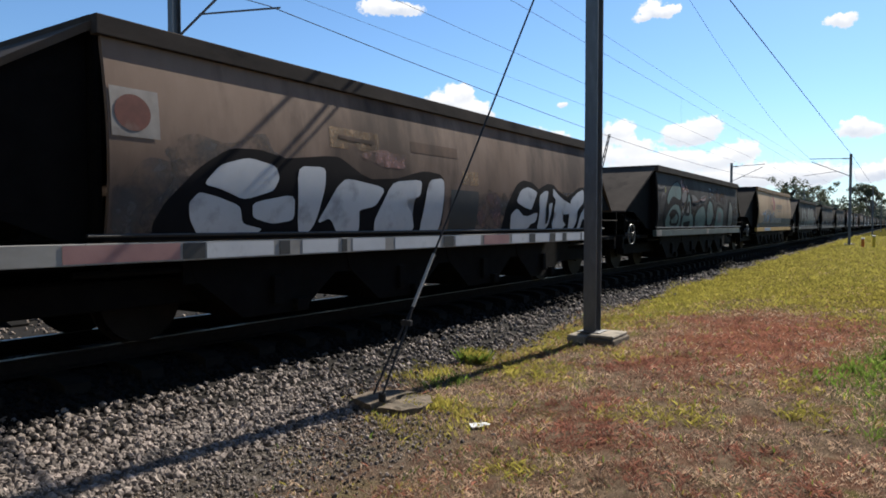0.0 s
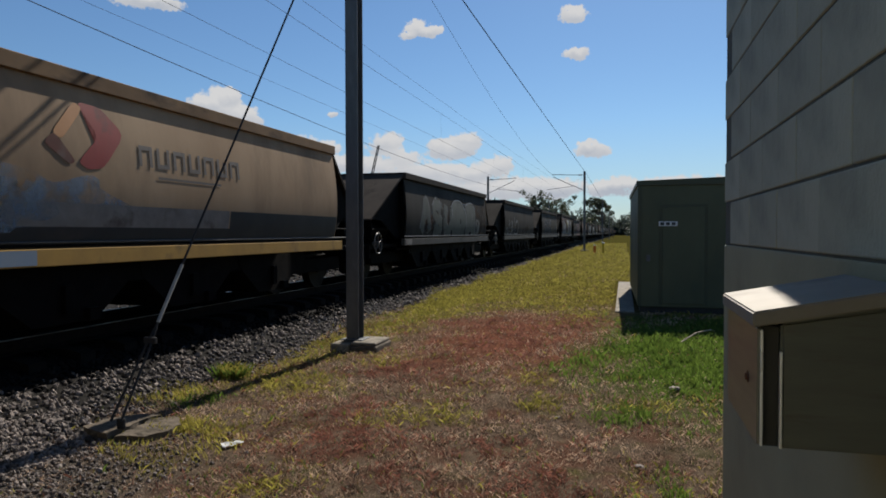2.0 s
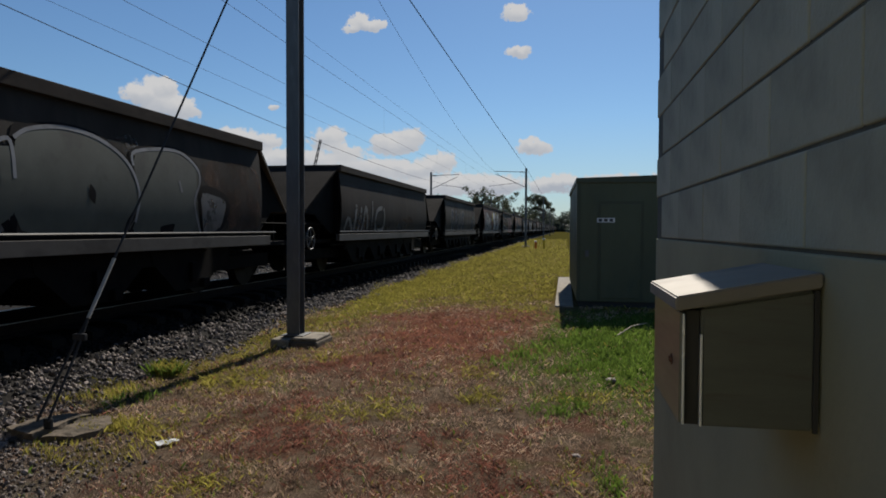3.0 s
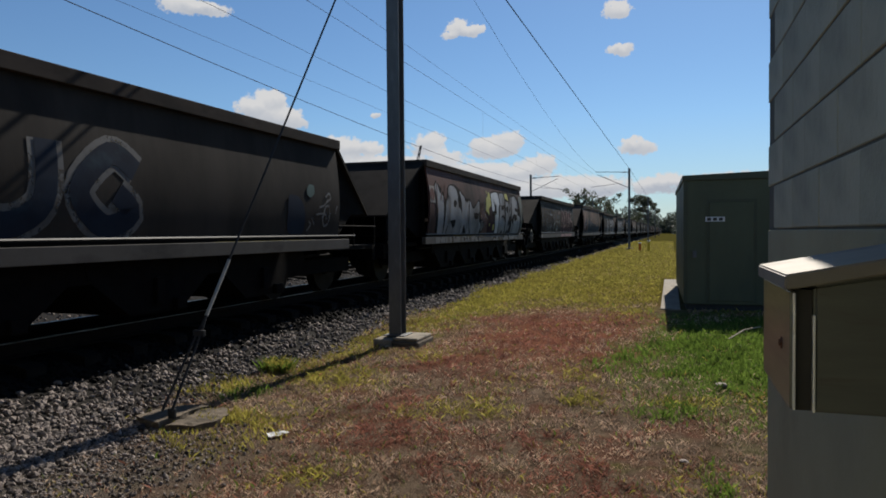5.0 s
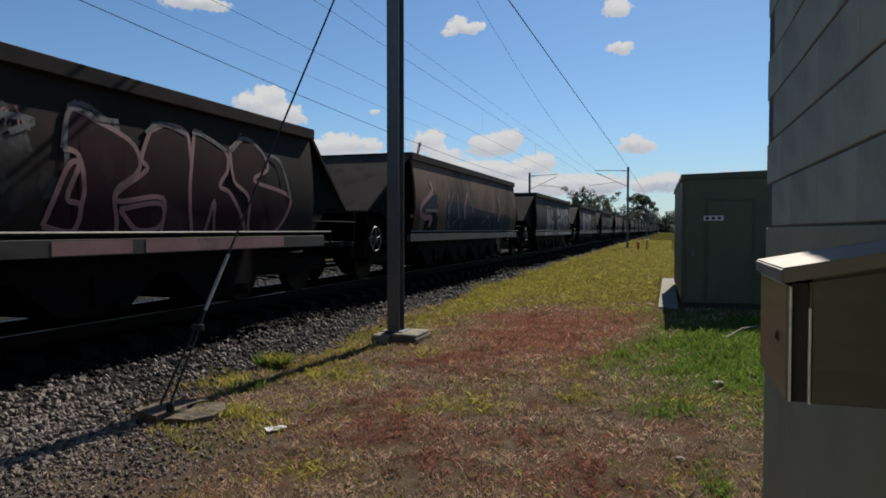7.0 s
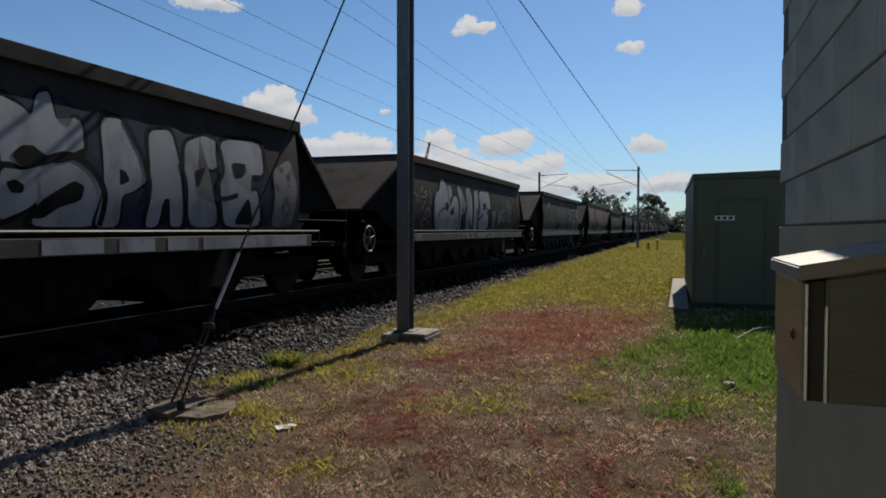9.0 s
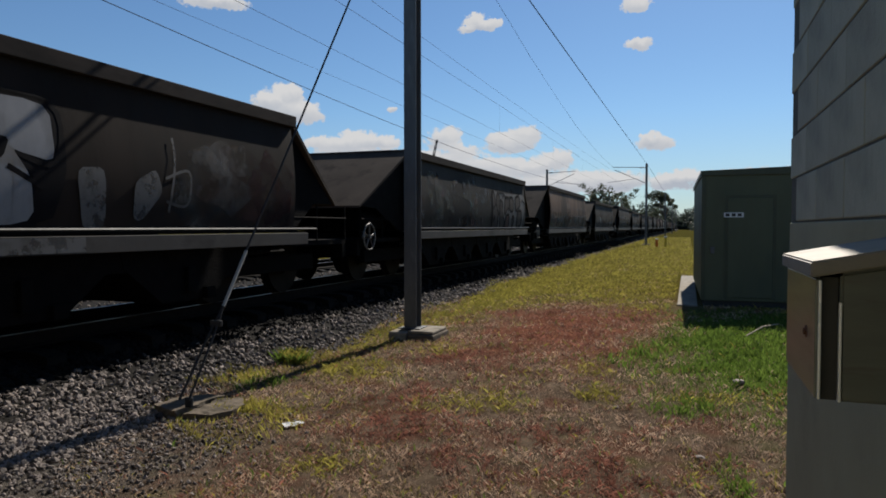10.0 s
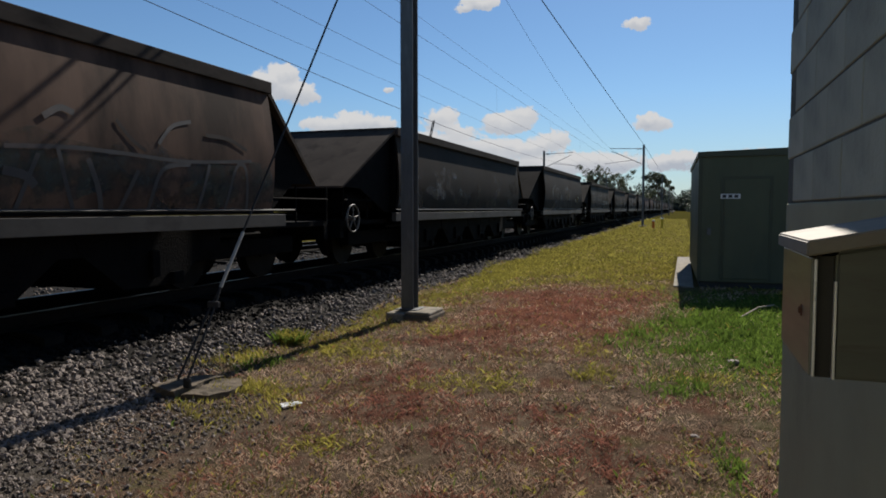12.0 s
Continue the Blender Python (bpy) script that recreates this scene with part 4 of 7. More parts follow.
DUST = (0.018, 0.0155, 0.014)
PAINT = {
    "brown": body_paint("brown_paint", (0.20, 0.143, 0.11), (0.135, 0.093, 0.07), (0.06, 0.043, 0.035)),
    "teal": body_paint("teal_paint", (0.052, 0.045, 0.042), (0.03, 0.027, 0.026), DUST),
    "beige": body_paint("beige_paint", (0.37, 0.265, 0.17), (0.29, 0.20, 0.125), (0.17, 0.118, 0.078), (0.5, 0.75)),
    "dark": body_paint("dark_paint", (0.030, 0.0215, 0.017), (0.015, 0.0115, 0.0095), DUST),
    "grey": body_paint("grey_paint", (0.042, 0.036, 0.031), (0.024, 0.021, 0.018), DUST),
    "maroon": body_paint("maroon_paint", (0.107, 0.060, 0.052), (0.068, 0.037, 0.032), (0.031, 0.021, 0.019)),
    "rustbrown": body_paint("rust_brown_paint", (0.15, 0.095, 0.068), (0.088, 0.055, 0.041), (0.036, 0.025, 0.02)),
    "sill_pale": material("sill_pale", (0.275, 0.265, 0.245), (0.15, 0.14, 0.13), scale=1.6, rough=0.7, spots=(0.06, 0.052, 0.045), spot_scale=1.3, stretch=(1, 0.6, 1)),
    "sill_dark": material("sill_dark", (0.057, 0.051, 0.047), (0.035, 0.032, 0.028), scale=1.8, rough=0.7, spots=(0.016, 0.014, 0.013), spot_scale=1.6, stretch=(1, 0.6, 1)),
    "sill_yellow": material("sill_yellow", (0.434, 0.252, 0.056), (0.315, 0.182, 0.049), scale=2, rough=0.7, spots=(0.14, 0.091, 0.042), spot_scale=1.4),
    "tan_rim": material("tan_rim_paint", (0.26, 0.155, 0.075), (0.17, 0.10, 0.052), scale=2.5, rough=0.8, spots=(0.07, 0.045, 0.03), spot_scale=2.0, stretch=(1, 0.4, 1)),
    "sill_teal": material("sill_teal", (0.055, 0.078, 0.073), (0.038, 0.050, 0.048), scale=2, rough=0.7, spots=(0.023, 0.025, 0.024), spot_scale=1.4),
    "silver": material("spray_silver", (0.25, 0.255, 0.265), (0.165, 0.168, 0.178), scale=1.6, rough=0.7, spots=(0.075, 0.073, 0.073), spot_scale=1.5, spot_range=(0.48, 0.72), stretch=(1, 1, 0.6), spec=0.1),
    "white": material("spray_white", (0.446, 0.453, 0.465), (0.36, 0.372, 0.391), scale=1.6, rough=0.65, spots=(0.198, 0.198, 0.205), spot_scale=2.4, spot_range=(0.58, 0.78)),
    "pale": material("spray_dull", (0.121, 0.118, 0.116), (0.078, 0.076, 0.074), scale=1.3, rough=0.7, spots=(0.040, 0.037, 0.034), spot_scale=2.0),
    "blackspray": material("spray_black", (0.007, 0.007, 0.008), (0.012, 0.011, 0.012), rough=0.8, spec=0.05),
    "pink": material("spray_pink", (0.29, 0.165, 0.155), (0.19, 0.10, 0.10), scale=1.5, rough=0.75, spots=(0.081, 0.052, 0.052), spot_scale=1.6),
    "red": material("spray_red", (0.248, 0.028, 0.025), (0.182, 0.025, 0.022), scale=2, rough=0.6, spots=(0.094, 0.028, 0.025), spot_scale=3),
    "blue": material("spray_blue", (0.17, 0.225, 0.30), (0.216, 0.262, 0.31), scale=1.5, rough=0.65, spots=(0.27, 0.276, 0.276), spot_scale=1.4),
    "deepblue": material("spray_deep_blue", (0.018, 0.028, 0.045), (0.014, 0.017, 0.026), scale=1.8, rough=0.75, spots=(0.04, 0.07, 0.085), spot_scale=1.3, spot_range=(0.55, 0.75), spec=0.06),
    "aqua": material("spray_aqua", (0.046, 0.092, 0.082), (0.03, 0.06, 0.055), scale=1.5, rough=0.65, spots=(0.025, 0.035, 0.035), spot_scale=1.5),
    "yellow": material("spray_yellow", (0.341, 0.308, 0.055), (0.264, 0.248, 0.055), scale=2, rough=0.65),
    "violet": material("spray_violet", (0.034, 0.013, 0.016), (0.02, 0.009, 0.012), scale=2, rough=0.8, spots=(0.07, 0.045, 0.05), spot_scale=1.1, spot_range=(0.55, 0.8), spec=0.06),
    "signred": material("plate_red", (0.125, 0.05, 0.042), (0.085, 0.038, 0.032), scale=6, rough=0.7, spots=(0.13, 0.095, 0.082), spot_scale=4, spec=0.1),
    "signwhite": material("plate_white", (0.25, 0.23, 0.21), (0.17, 0.152, 0.138), scale=4, rough=0.7, spots=(0.11, 0.09, 0.078), spot_scale=3, spec=0.1),
    "haze": material("sprayed_haze_grey", (0.084, 0.078, 0.076), (0.05, 0.046, 0.046), scale=1.5, rough=0.7, spots=(0.109, 0.088, 0.08), spot_scale=1.5),
    "greenish": material("spray_grey_green", (0.071, 0.078, 0.065), (0.046, 0.05, 0.042), scale=1.2, rough=0.7, spots=(0.029, 0.029, 0.026), spot_scale=1.3),
    "soot": material("sooty_spray", (0.07, 0.06, 0.055), (0.035, 0.03, 0.028), scale=1.2, rough=0.8, spots=(0.02, 0.016, 0.016), spot_scale=1.4, spec=0.06),
    "charcoal": material("charcoal_band", (0.036, 0.036, 0.036), (0.025, 0.025, 0.025), scale=1.5, rough=0.6, spots=(0.05, 0.042, 0.038), spot_scale=1.5),
    "logo_grey": material("logo_grey", (0.12, 0.102, 0.09), (0.102, 0.087, 0.075), rough=0.6),
    "logo_orange": material("logo_orange", (0.403, 0.195, 0.078), (0.358, 0.169, 0.065), scale=4, rough=0.6),
}


def ragged(m, scale, lo, hi):
    """Worn paint: bare patches and a broken edge, by noise."""
    nt = m.node_tree
    N, L = nt.nodes.new, nt.links.new
    tc = N("ShaderNodeTexCoord")
    no = N("ShaderNodeTexNoise")
    no.inputs["Scale"].default_value, no.inputs["Detail"].default_value, no.inputs["Roughness"].default_value = scale, 8.0, 0.7
    L(tc.outputs["Object"], no.inputs["Vector"])
    r = N("ShaderNodeMapRange")
    r.inputs["From Min"].default_value, r.inputs["From Max"].default_value = lo, hi
    L(no.outputs["Fac"], r.inputs["Value"])
    tr, mx = N("ShaderNodeBsdfTransparent"), N("ShaderNodeMixShader")
    L(r.outputs[0], mx.inputs[0])
    L(tr.outputs[0], mx.inputs[1])
    L(nt.nodes["Principled BSDF"].outputs[0], mx.inputs[2])
    L(mx.outputs[0], nt.nodes["Material Output"].inputs["Surface"])
    return m


def faded(key, scale=2.6, lo=0.42, hi=0.66):
    """A worn copy of a paint, for old patches under the newer letters."""
    m = PAINT[key].copy()
    m.name = "worn_" + key
    return ragged(m, scale, lo, hi)


WORN = {k: faded(k) for k in ("pale", "charcoal", "grey", "rustbrown", "pink", "maroon", "violet", "greenish", "aqua", "haze", "deepblue", "blue", "dark", "beige")}
ragged(PAINT["pale"], 3.5, 0.30, 0.50)


def side_sheet(prof, s):
    """A bowed side plate with some thickness."""
    bm = bmesh.new()
    out = [(HALF + a, z) for z, a in prof]
    o = out + [(x - 0.04, z) for x, z in out[::-1]]
    return prism(bm, [(s * x, z) for x, z in o], 1, 0.06, TOP_LEN - 0.04)


def wheel_bm():
    bm = bmesh.new()
    tube(bm, (-0.065, 0, 0), (0.05, 0, 0), 0.42, n=24)
    tube(bm, (-0.09, 0, 0), (-0.06, 0, 0), 0.45, n=24)
    tube(bm, (0.05, 0, 0), (0.10, 0, 0), 0.12, n=12)
    return bm


def ring(bm, c, r, t, axis, n=20, k=6):
    """A torus round the x axis at c."""
    vs = []
    for i in range(n):
        a = 2 * math.pi * i / n
        row = []
        for j in range(k):
            b = 2 * math.pi * j / k
            q = r + t * math.cos(b)
            row.append(bm.verts.new((c[0] + t * math.sin(b), c[1] + q * math.cos(a), c[2] + q * math.sin(a))))
        vs.append(row)
    for i in range(n):
        for j in range(k):
            bm.faces.new((vs[i][j], vs[(i + 1) % n][j], vs[(i + 1) % n][(j + 1) % k], vs[i][(j + 1) % k]))


def build_wagon(kind):
    w = root("coal_hopper_wagon", "dusty bogie coal hopper wagon with faded graffiti", "hopper wagon", "coal train")
    L, T = TOP_LEN, TOPS[kind]
    prof = ROUND if kind == "round" else FLAT
    for s in (1, -1):
        ob = part("side_plate", side_sheet(prof, s), PAINT["dark"], w)
        ob.data.polygons.foreach_set("use_smooth", [len(p.vertices) == 4 for p in ob.data.polygons])
        ob.data.set_sharp_from_angle(angle=radians(25))
        part("top_rim", boxes(((s * (HALF - 0.10), 0.0, T - 0.16), (s * HALF, L, T)), bevel=0.008), M["lip"], w, "dust-covered steel rim")
    part("end_rim", boxes(((-HALF + 0.1, 0.0, T - 0.11), (HALF - 0.1, 0.07, T))), M["lip"], w)
    part("end_rim", boxes(((-HALF + 0.1, L - 0.07, T - 0.11), (HALF - 0.1, L, T))), M["lip"], w)
    part("coal_load", boxes(((-HALF + 0.11, 0.08, 2.1), (HALF - 0.11, L - 0.08, T - 0.13))), M["coal"], w)
    for y0, s, run in ((0.0, -1, 2.0), (L, 1, 1.5)):
        bm = prism(bmesh.new(), [(y0 + s * 0.002, T - 0.05), (y0 + s * run, 1.46), (y0 + s * run, 1.42), (y0 - s * 0.05, T - 0.09)], 0, -HALF + 0.07, HALF - 0.07)
        for v in bm.verts:
            if v.co.z < 1.6:
                v.co.x *= 0.915
        part("slope_sheet", bm, M["slope"], w, "dull dusty sloping end plate")
        # near-black plate stands in for the shaded open bay under the slope sheet
        for sx in (1.22, -1.25):
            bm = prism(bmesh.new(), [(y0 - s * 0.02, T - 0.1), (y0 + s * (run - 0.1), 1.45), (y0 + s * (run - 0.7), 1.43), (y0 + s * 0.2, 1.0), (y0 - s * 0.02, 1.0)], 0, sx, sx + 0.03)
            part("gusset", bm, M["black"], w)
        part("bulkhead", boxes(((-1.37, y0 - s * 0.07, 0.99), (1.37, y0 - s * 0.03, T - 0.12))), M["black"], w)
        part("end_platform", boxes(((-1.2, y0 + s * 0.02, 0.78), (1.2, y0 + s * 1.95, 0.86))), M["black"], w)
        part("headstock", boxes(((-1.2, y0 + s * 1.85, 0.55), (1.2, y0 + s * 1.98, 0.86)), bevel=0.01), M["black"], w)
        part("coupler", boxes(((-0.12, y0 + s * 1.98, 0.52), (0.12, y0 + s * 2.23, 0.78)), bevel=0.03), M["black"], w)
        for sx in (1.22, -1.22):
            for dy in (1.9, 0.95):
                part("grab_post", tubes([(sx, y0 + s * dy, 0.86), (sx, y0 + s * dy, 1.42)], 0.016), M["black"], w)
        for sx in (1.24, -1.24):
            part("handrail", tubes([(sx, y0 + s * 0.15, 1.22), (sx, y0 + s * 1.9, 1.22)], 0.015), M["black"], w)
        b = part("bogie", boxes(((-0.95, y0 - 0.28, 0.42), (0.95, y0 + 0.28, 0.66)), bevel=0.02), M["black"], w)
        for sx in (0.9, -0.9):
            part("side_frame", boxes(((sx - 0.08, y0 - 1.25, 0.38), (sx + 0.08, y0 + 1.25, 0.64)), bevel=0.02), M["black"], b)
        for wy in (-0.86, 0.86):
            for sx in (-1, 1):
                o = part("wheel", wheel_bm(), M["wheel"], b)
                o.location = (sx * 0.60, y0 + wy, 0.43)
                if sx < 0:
                    o.rotation_euler = (0, 0, math.pi)
    for s in (1, -1):
        part("side_sill", boxes(((s * (HALF - 0.09), -0.12, 0.815), (s * (HALF + 0.005), L + 0.3, 0.985)), bevel=0.006), PAINT["sill_dark"], w, "scuffed steel side sill")
        part("step_rail", tubes([(s * (HALF - 0.01), -0.1, 1.045), (s * (HALF - 0.01), L + 0.55, 1.045)], 0.017), M["handrail"], w)
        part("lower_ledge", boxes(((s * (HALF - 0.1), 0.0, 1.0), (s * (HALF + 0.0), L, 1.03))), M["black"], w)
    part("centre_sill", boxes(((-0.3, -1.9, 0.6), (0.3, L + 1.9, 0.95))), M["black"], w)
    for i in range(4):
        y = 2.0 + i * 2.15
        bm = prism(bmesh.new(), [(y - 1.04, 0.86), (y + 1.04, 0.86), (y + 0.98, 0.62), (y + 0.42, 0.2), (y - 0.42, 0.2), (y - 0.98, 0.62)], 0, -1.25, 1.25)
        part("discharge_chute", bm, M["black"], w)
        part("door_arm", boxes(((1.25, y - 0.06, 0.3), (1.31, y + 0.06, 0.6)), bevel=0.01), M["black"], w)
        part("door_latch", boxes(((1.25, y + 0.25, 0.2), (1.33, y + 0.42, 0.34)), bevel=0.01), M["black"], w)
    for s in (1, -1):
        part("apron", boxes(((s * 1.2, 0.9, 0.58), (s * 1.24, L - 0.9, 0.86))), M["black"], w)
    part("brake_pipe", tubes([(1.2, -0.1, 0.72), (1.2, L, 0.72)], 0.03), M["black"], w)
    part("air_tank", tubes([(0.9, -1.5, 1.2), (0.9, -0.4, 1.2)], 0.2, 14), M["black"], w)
    bm = bmesh.new()
    hub = Vector((1.35, -1.78, 0.895))
    ring(bm, hub, 0.235, 0.016, 0, n=28)
    for i in range(5):
        a = i * 2 * math.pi / 5 + 0.3
        tube(bm, hub, hub + Vector((0, 0.235 * math.cos(a), 0.235 * math.sin(a))), 0.013, n=5)
    tube(bm, hub - Vector((0.14, 0, 0)), hub + Vector((0.03, 0, 0)), 0.04, n=10)
    part("handbrake_wheel", bm, M["handwheel"], w, "pale worn spoked handbrake wheel")
    return w


# paint marks lie on the bowed plate: flat shapes in (along, height), cut where the plate bends and laid on it
def lay(bm, lift, prof):
    low, high = 1.04, prof[0][0] - 0.03
    bmesh.ops.triangulate(bm, faces=bm.faces)
    for z, _ in prof:
        bmesh.ops.bisect_plane(bm, geom=list(bm.verts) + list(bm.edges) + list(bm.faces), plane_co=(0, 0, z), plane_no=(0, 0, 1))
    for z, n in ((low, -1), (high, 1)):
        bmesh.ops.bisect_plane(bm, geom=list(bm.verts) + list(bm.edges) + list(bm.faces), plane_co=(0, 0, z), plane_no=(0, 0, n), clear_outer=True)
    for y, n in ((0.08, -1), (TOP_LEN - 0.06, 1)):
        bmesh.ops.bisect_plane(bm, geom=list(bm.verts) + list(bm.edges) + list(bm.faces), plane_co=(0, y, 0), plane_no=(0, n, 0), clear_outer=True)
    for v in bm.verts:
        v.co.x = side_x(v.co.z, prof) + lift
    bmesh.ops.dissolve_degenerate(bm, edges=bm.edges, dist=0.0005)
    for f in bm.faces:
        f.smooth = False
    return bm


def mark(name, bm, mat, wagon, label, lift):
    lay(bm, lift, ROUND if wagon["round_sided"] else FLAT)
    if not bm.faces:
        bm.free()
        return None
    for f in bm.faces:
        f.normal_update()
        if f.normal.x < 0:
            f.normal_flip()
        f.smooth = True
    me = bpy.data.meshes.new(name)
    bm.to_mesh(me)
    bm.free()
    me.materials.append(mat)
    ob = new(name, me)
    ob.parent = wagon
    ob["label"] = label
    return ob


def blob_bm(cy, cz, ry, rz, seed, wob=0.18, n=44):
    rng = random.Random(seed)
    ph = [rng.uniform(0, 6.3) for _ in range(4)]
    bm = bmesh.new()
    bm.faces.new([bm.verts.new((0, cy + ry * math.cos(a) * (1 + wob * math.sin(3 * a + ph[0]) + wob * 0.6 * math.sin(5 * a + ph[1])), cz + rz * math.sin(a) * (1 + wob * math.sin(2 * a + ph[2]) + wob * 0.5 * math.sin(7 * a + ph[3])))) for a in (2 * math.pi * i / n for i in range(n))])
    return bm


def rect_bm(y0, z0, y1, z1):
    bm = bmesh.new()
    bm.faces.new([bm.verts.new((0, y, z)) for y, z in ((y0, z0), (y1, z0), (y1, z1), (y0, z1))])
    return bm


def stroke_bm(points, width):
    """A flat brush stroke through (along, height) points, smoothed."""
    p = [Vector(q) for q in points]
    line = []
    for i in range(len(p) - 1):
        a, b, c, d = p[max(i - 1, 0)], p[i], p[i + 1], p[min(i + 2, len(p) - 1)]
        for k in range(5):
            t = k / 5
            line.append(0.5 * ((2 * b) + (c - a) * t + (2 * a - 5 * b + 4 * c - d) * t * t + (3 * b - a - 3 * c + d) * t ** 3))
    line.append(p[-1])
    bm = bmesh.new()
    row = []
    for i, q in enumerate(line):
        d = (line[min(i + 1, len(line) - 1)] - line[max(i - 1, 0)]).normalized()
        nrm = Vector((-d.y, d.x)) * width / 2
        row.append((bm.verts.new((0, q.x + nrm.x, q.y + nrm.y)), bm.verts.new((0, q.x - nrm.x, q.y - nrm.y))))
    for (a, b), (c, d) in zip(row, row[1:]):
        bm.faces.new((a, b, d, c))
    return bm


def shape_bm(points):
    """A filled outline through (along, height) points, its corners rounded."""
    p = [Vector(q) for q in points]
    n = len(p)
    bm = bmesh.new()
    ring_verts = []
    for i in range(n):
        a, b, c = p[i - 1], p[i], p[(i + 1) % n]
        for u, v, s in ((a, b, 0.22), (None, b, 0), (c, b, 0.22)):
            q = b + (u - b) * s if u is not None else b * 0.88 + (a + c) * 0.06
            ring_verts.append(bm.verts.new((0, q.x, q.y)))
    bm.faces.new(ring_verts)
    return bm


def sprayed(wagon, points, fill, lift=0.008, outline=0.0, name="graffiti_letter"):
    """One sprayed letter form, with a dark outline of the given width round it."""
    if outline:
        mark("graffiti_outline", stroke_bm(points + points[:2], outline), PAINT["blackspray"], wagon, "sprayed dark outline", lift - 0.0002)
    mark(name, shape_bm(points), PAINT[fill], wagon, "hand-sprayed letter form", lift)


def sill_patch(wagon, y0, y1, mat, lift=0.003):
    bm = boxes(((HALF + 0.005, y0, 0.83), (HALF + 0.005 + lift, y1, 0.972)))
    part("sill_patch", bm, PAINT[mat], wagon, "painted length of sill")


def tag(wagon, y0, z0, size, mat, seed, n=5, width=0.035):
    rng = random.Random(seed)
    for i in range(n):
        y = y0 + i * size * 0.75
        pts = [(y + rng.uniform(-0.2, 0.6) * size, z0 + rng.uniform(0, 1) * size) for _ in range(5)]
        mark("tag_stroke", stroke_bm(pts, width), PAINT[mat], wagon, "thin sprayed tag stroke", 0.010 + 0.0005 * i)


def scuffs(wagon, seed, mats, n=9, zlo=1.1, zhi=2.1):
    rng = random.Random(seed)
    for i in range(n):
        mark("faded_patch", blob_bm(rng.uniform(0.6, TOP_LEN - 0.6), rng.uniform(zlo, zhi), rng.uniform(0.25, 0.8), rng.uniform(0.12, 0.38), seed * 31 + i, 0.3), WORN[rng.choice(mats)], wagon, "faded sprayed patch", 0.002 + 0.0004 * i)


def red_disc(wagon, y=0.55, z=2.02):
    mark("warning_plate", rect_bm(y - 0.24, z - 0.2, y + 0.24, z + 0.2), PAINT["signwhite"], wagon, "white square plate", 0.006)
    mark("warning_disc", blob_bm(y, z, 0.16, 0.15, 1, 0.0), PAINT["signred"], wagon, "faded red disc", 0.009)


def glyphs(wagon, y0, z0, width, height, n, fill, outline, seed, thick=0.2):
    """Unreadable sprayed letters: looping fat strokes with an outline, side by side."""
    rng = random.Random(seed)
    step = width / n
    for i in range(n):
        y = y0 + (i + 0.5) * step
        w, h = step * 0.36, height
        lean = rng.uniform(-0.12, 0.12)
        shape = rng.choice([
            [(0.9, 0.85), (0.1, 1.0), (-0.9, 0.75), (-0.3, 0.5), (0.8, 0.3), (0.2, 0.03), (-0.9, 0.12)],
            [(-0.8, 1.0), (-0.9, 0.3), (0.0, 0.02), (0.9, 0.3), (0.8, 1.0)],
            [(-0.9, 0.0), (-0.3, 0.7), (0.1, 1.0), (0.5, 0.6), (0.9, 0.0)],
            [(0.9, 0.8), (0.0, 1.0), (-0.9, 0.5), (0.0, 0.02), (0.9, 0.2), (0.3, 0.45)],
            [(-0.8, 0.0), (-0.8, 1.0), (0.7, 0.9), (0.5, 0.5), (-0.5, 0.48), (0.9, 0.0)]])
        pts = [(y + a * w + lean * b, z0 + 0.08 + b * (h - 0.16) * rng.uniform(0.92, 1.05)) for a, b in shape]
        mark("graffiti_outline", stroke_bm(pts, thick * 1.55), PAINT[outline], wagon, "sprayed letter outline", 0.004 + 0.0002 * i)
        mark("graffiti_letter", stroke_bm(pts, thick), PAINT[fill], wagon, "sprayed looping letter", 0.008 + 0.0002 * i)


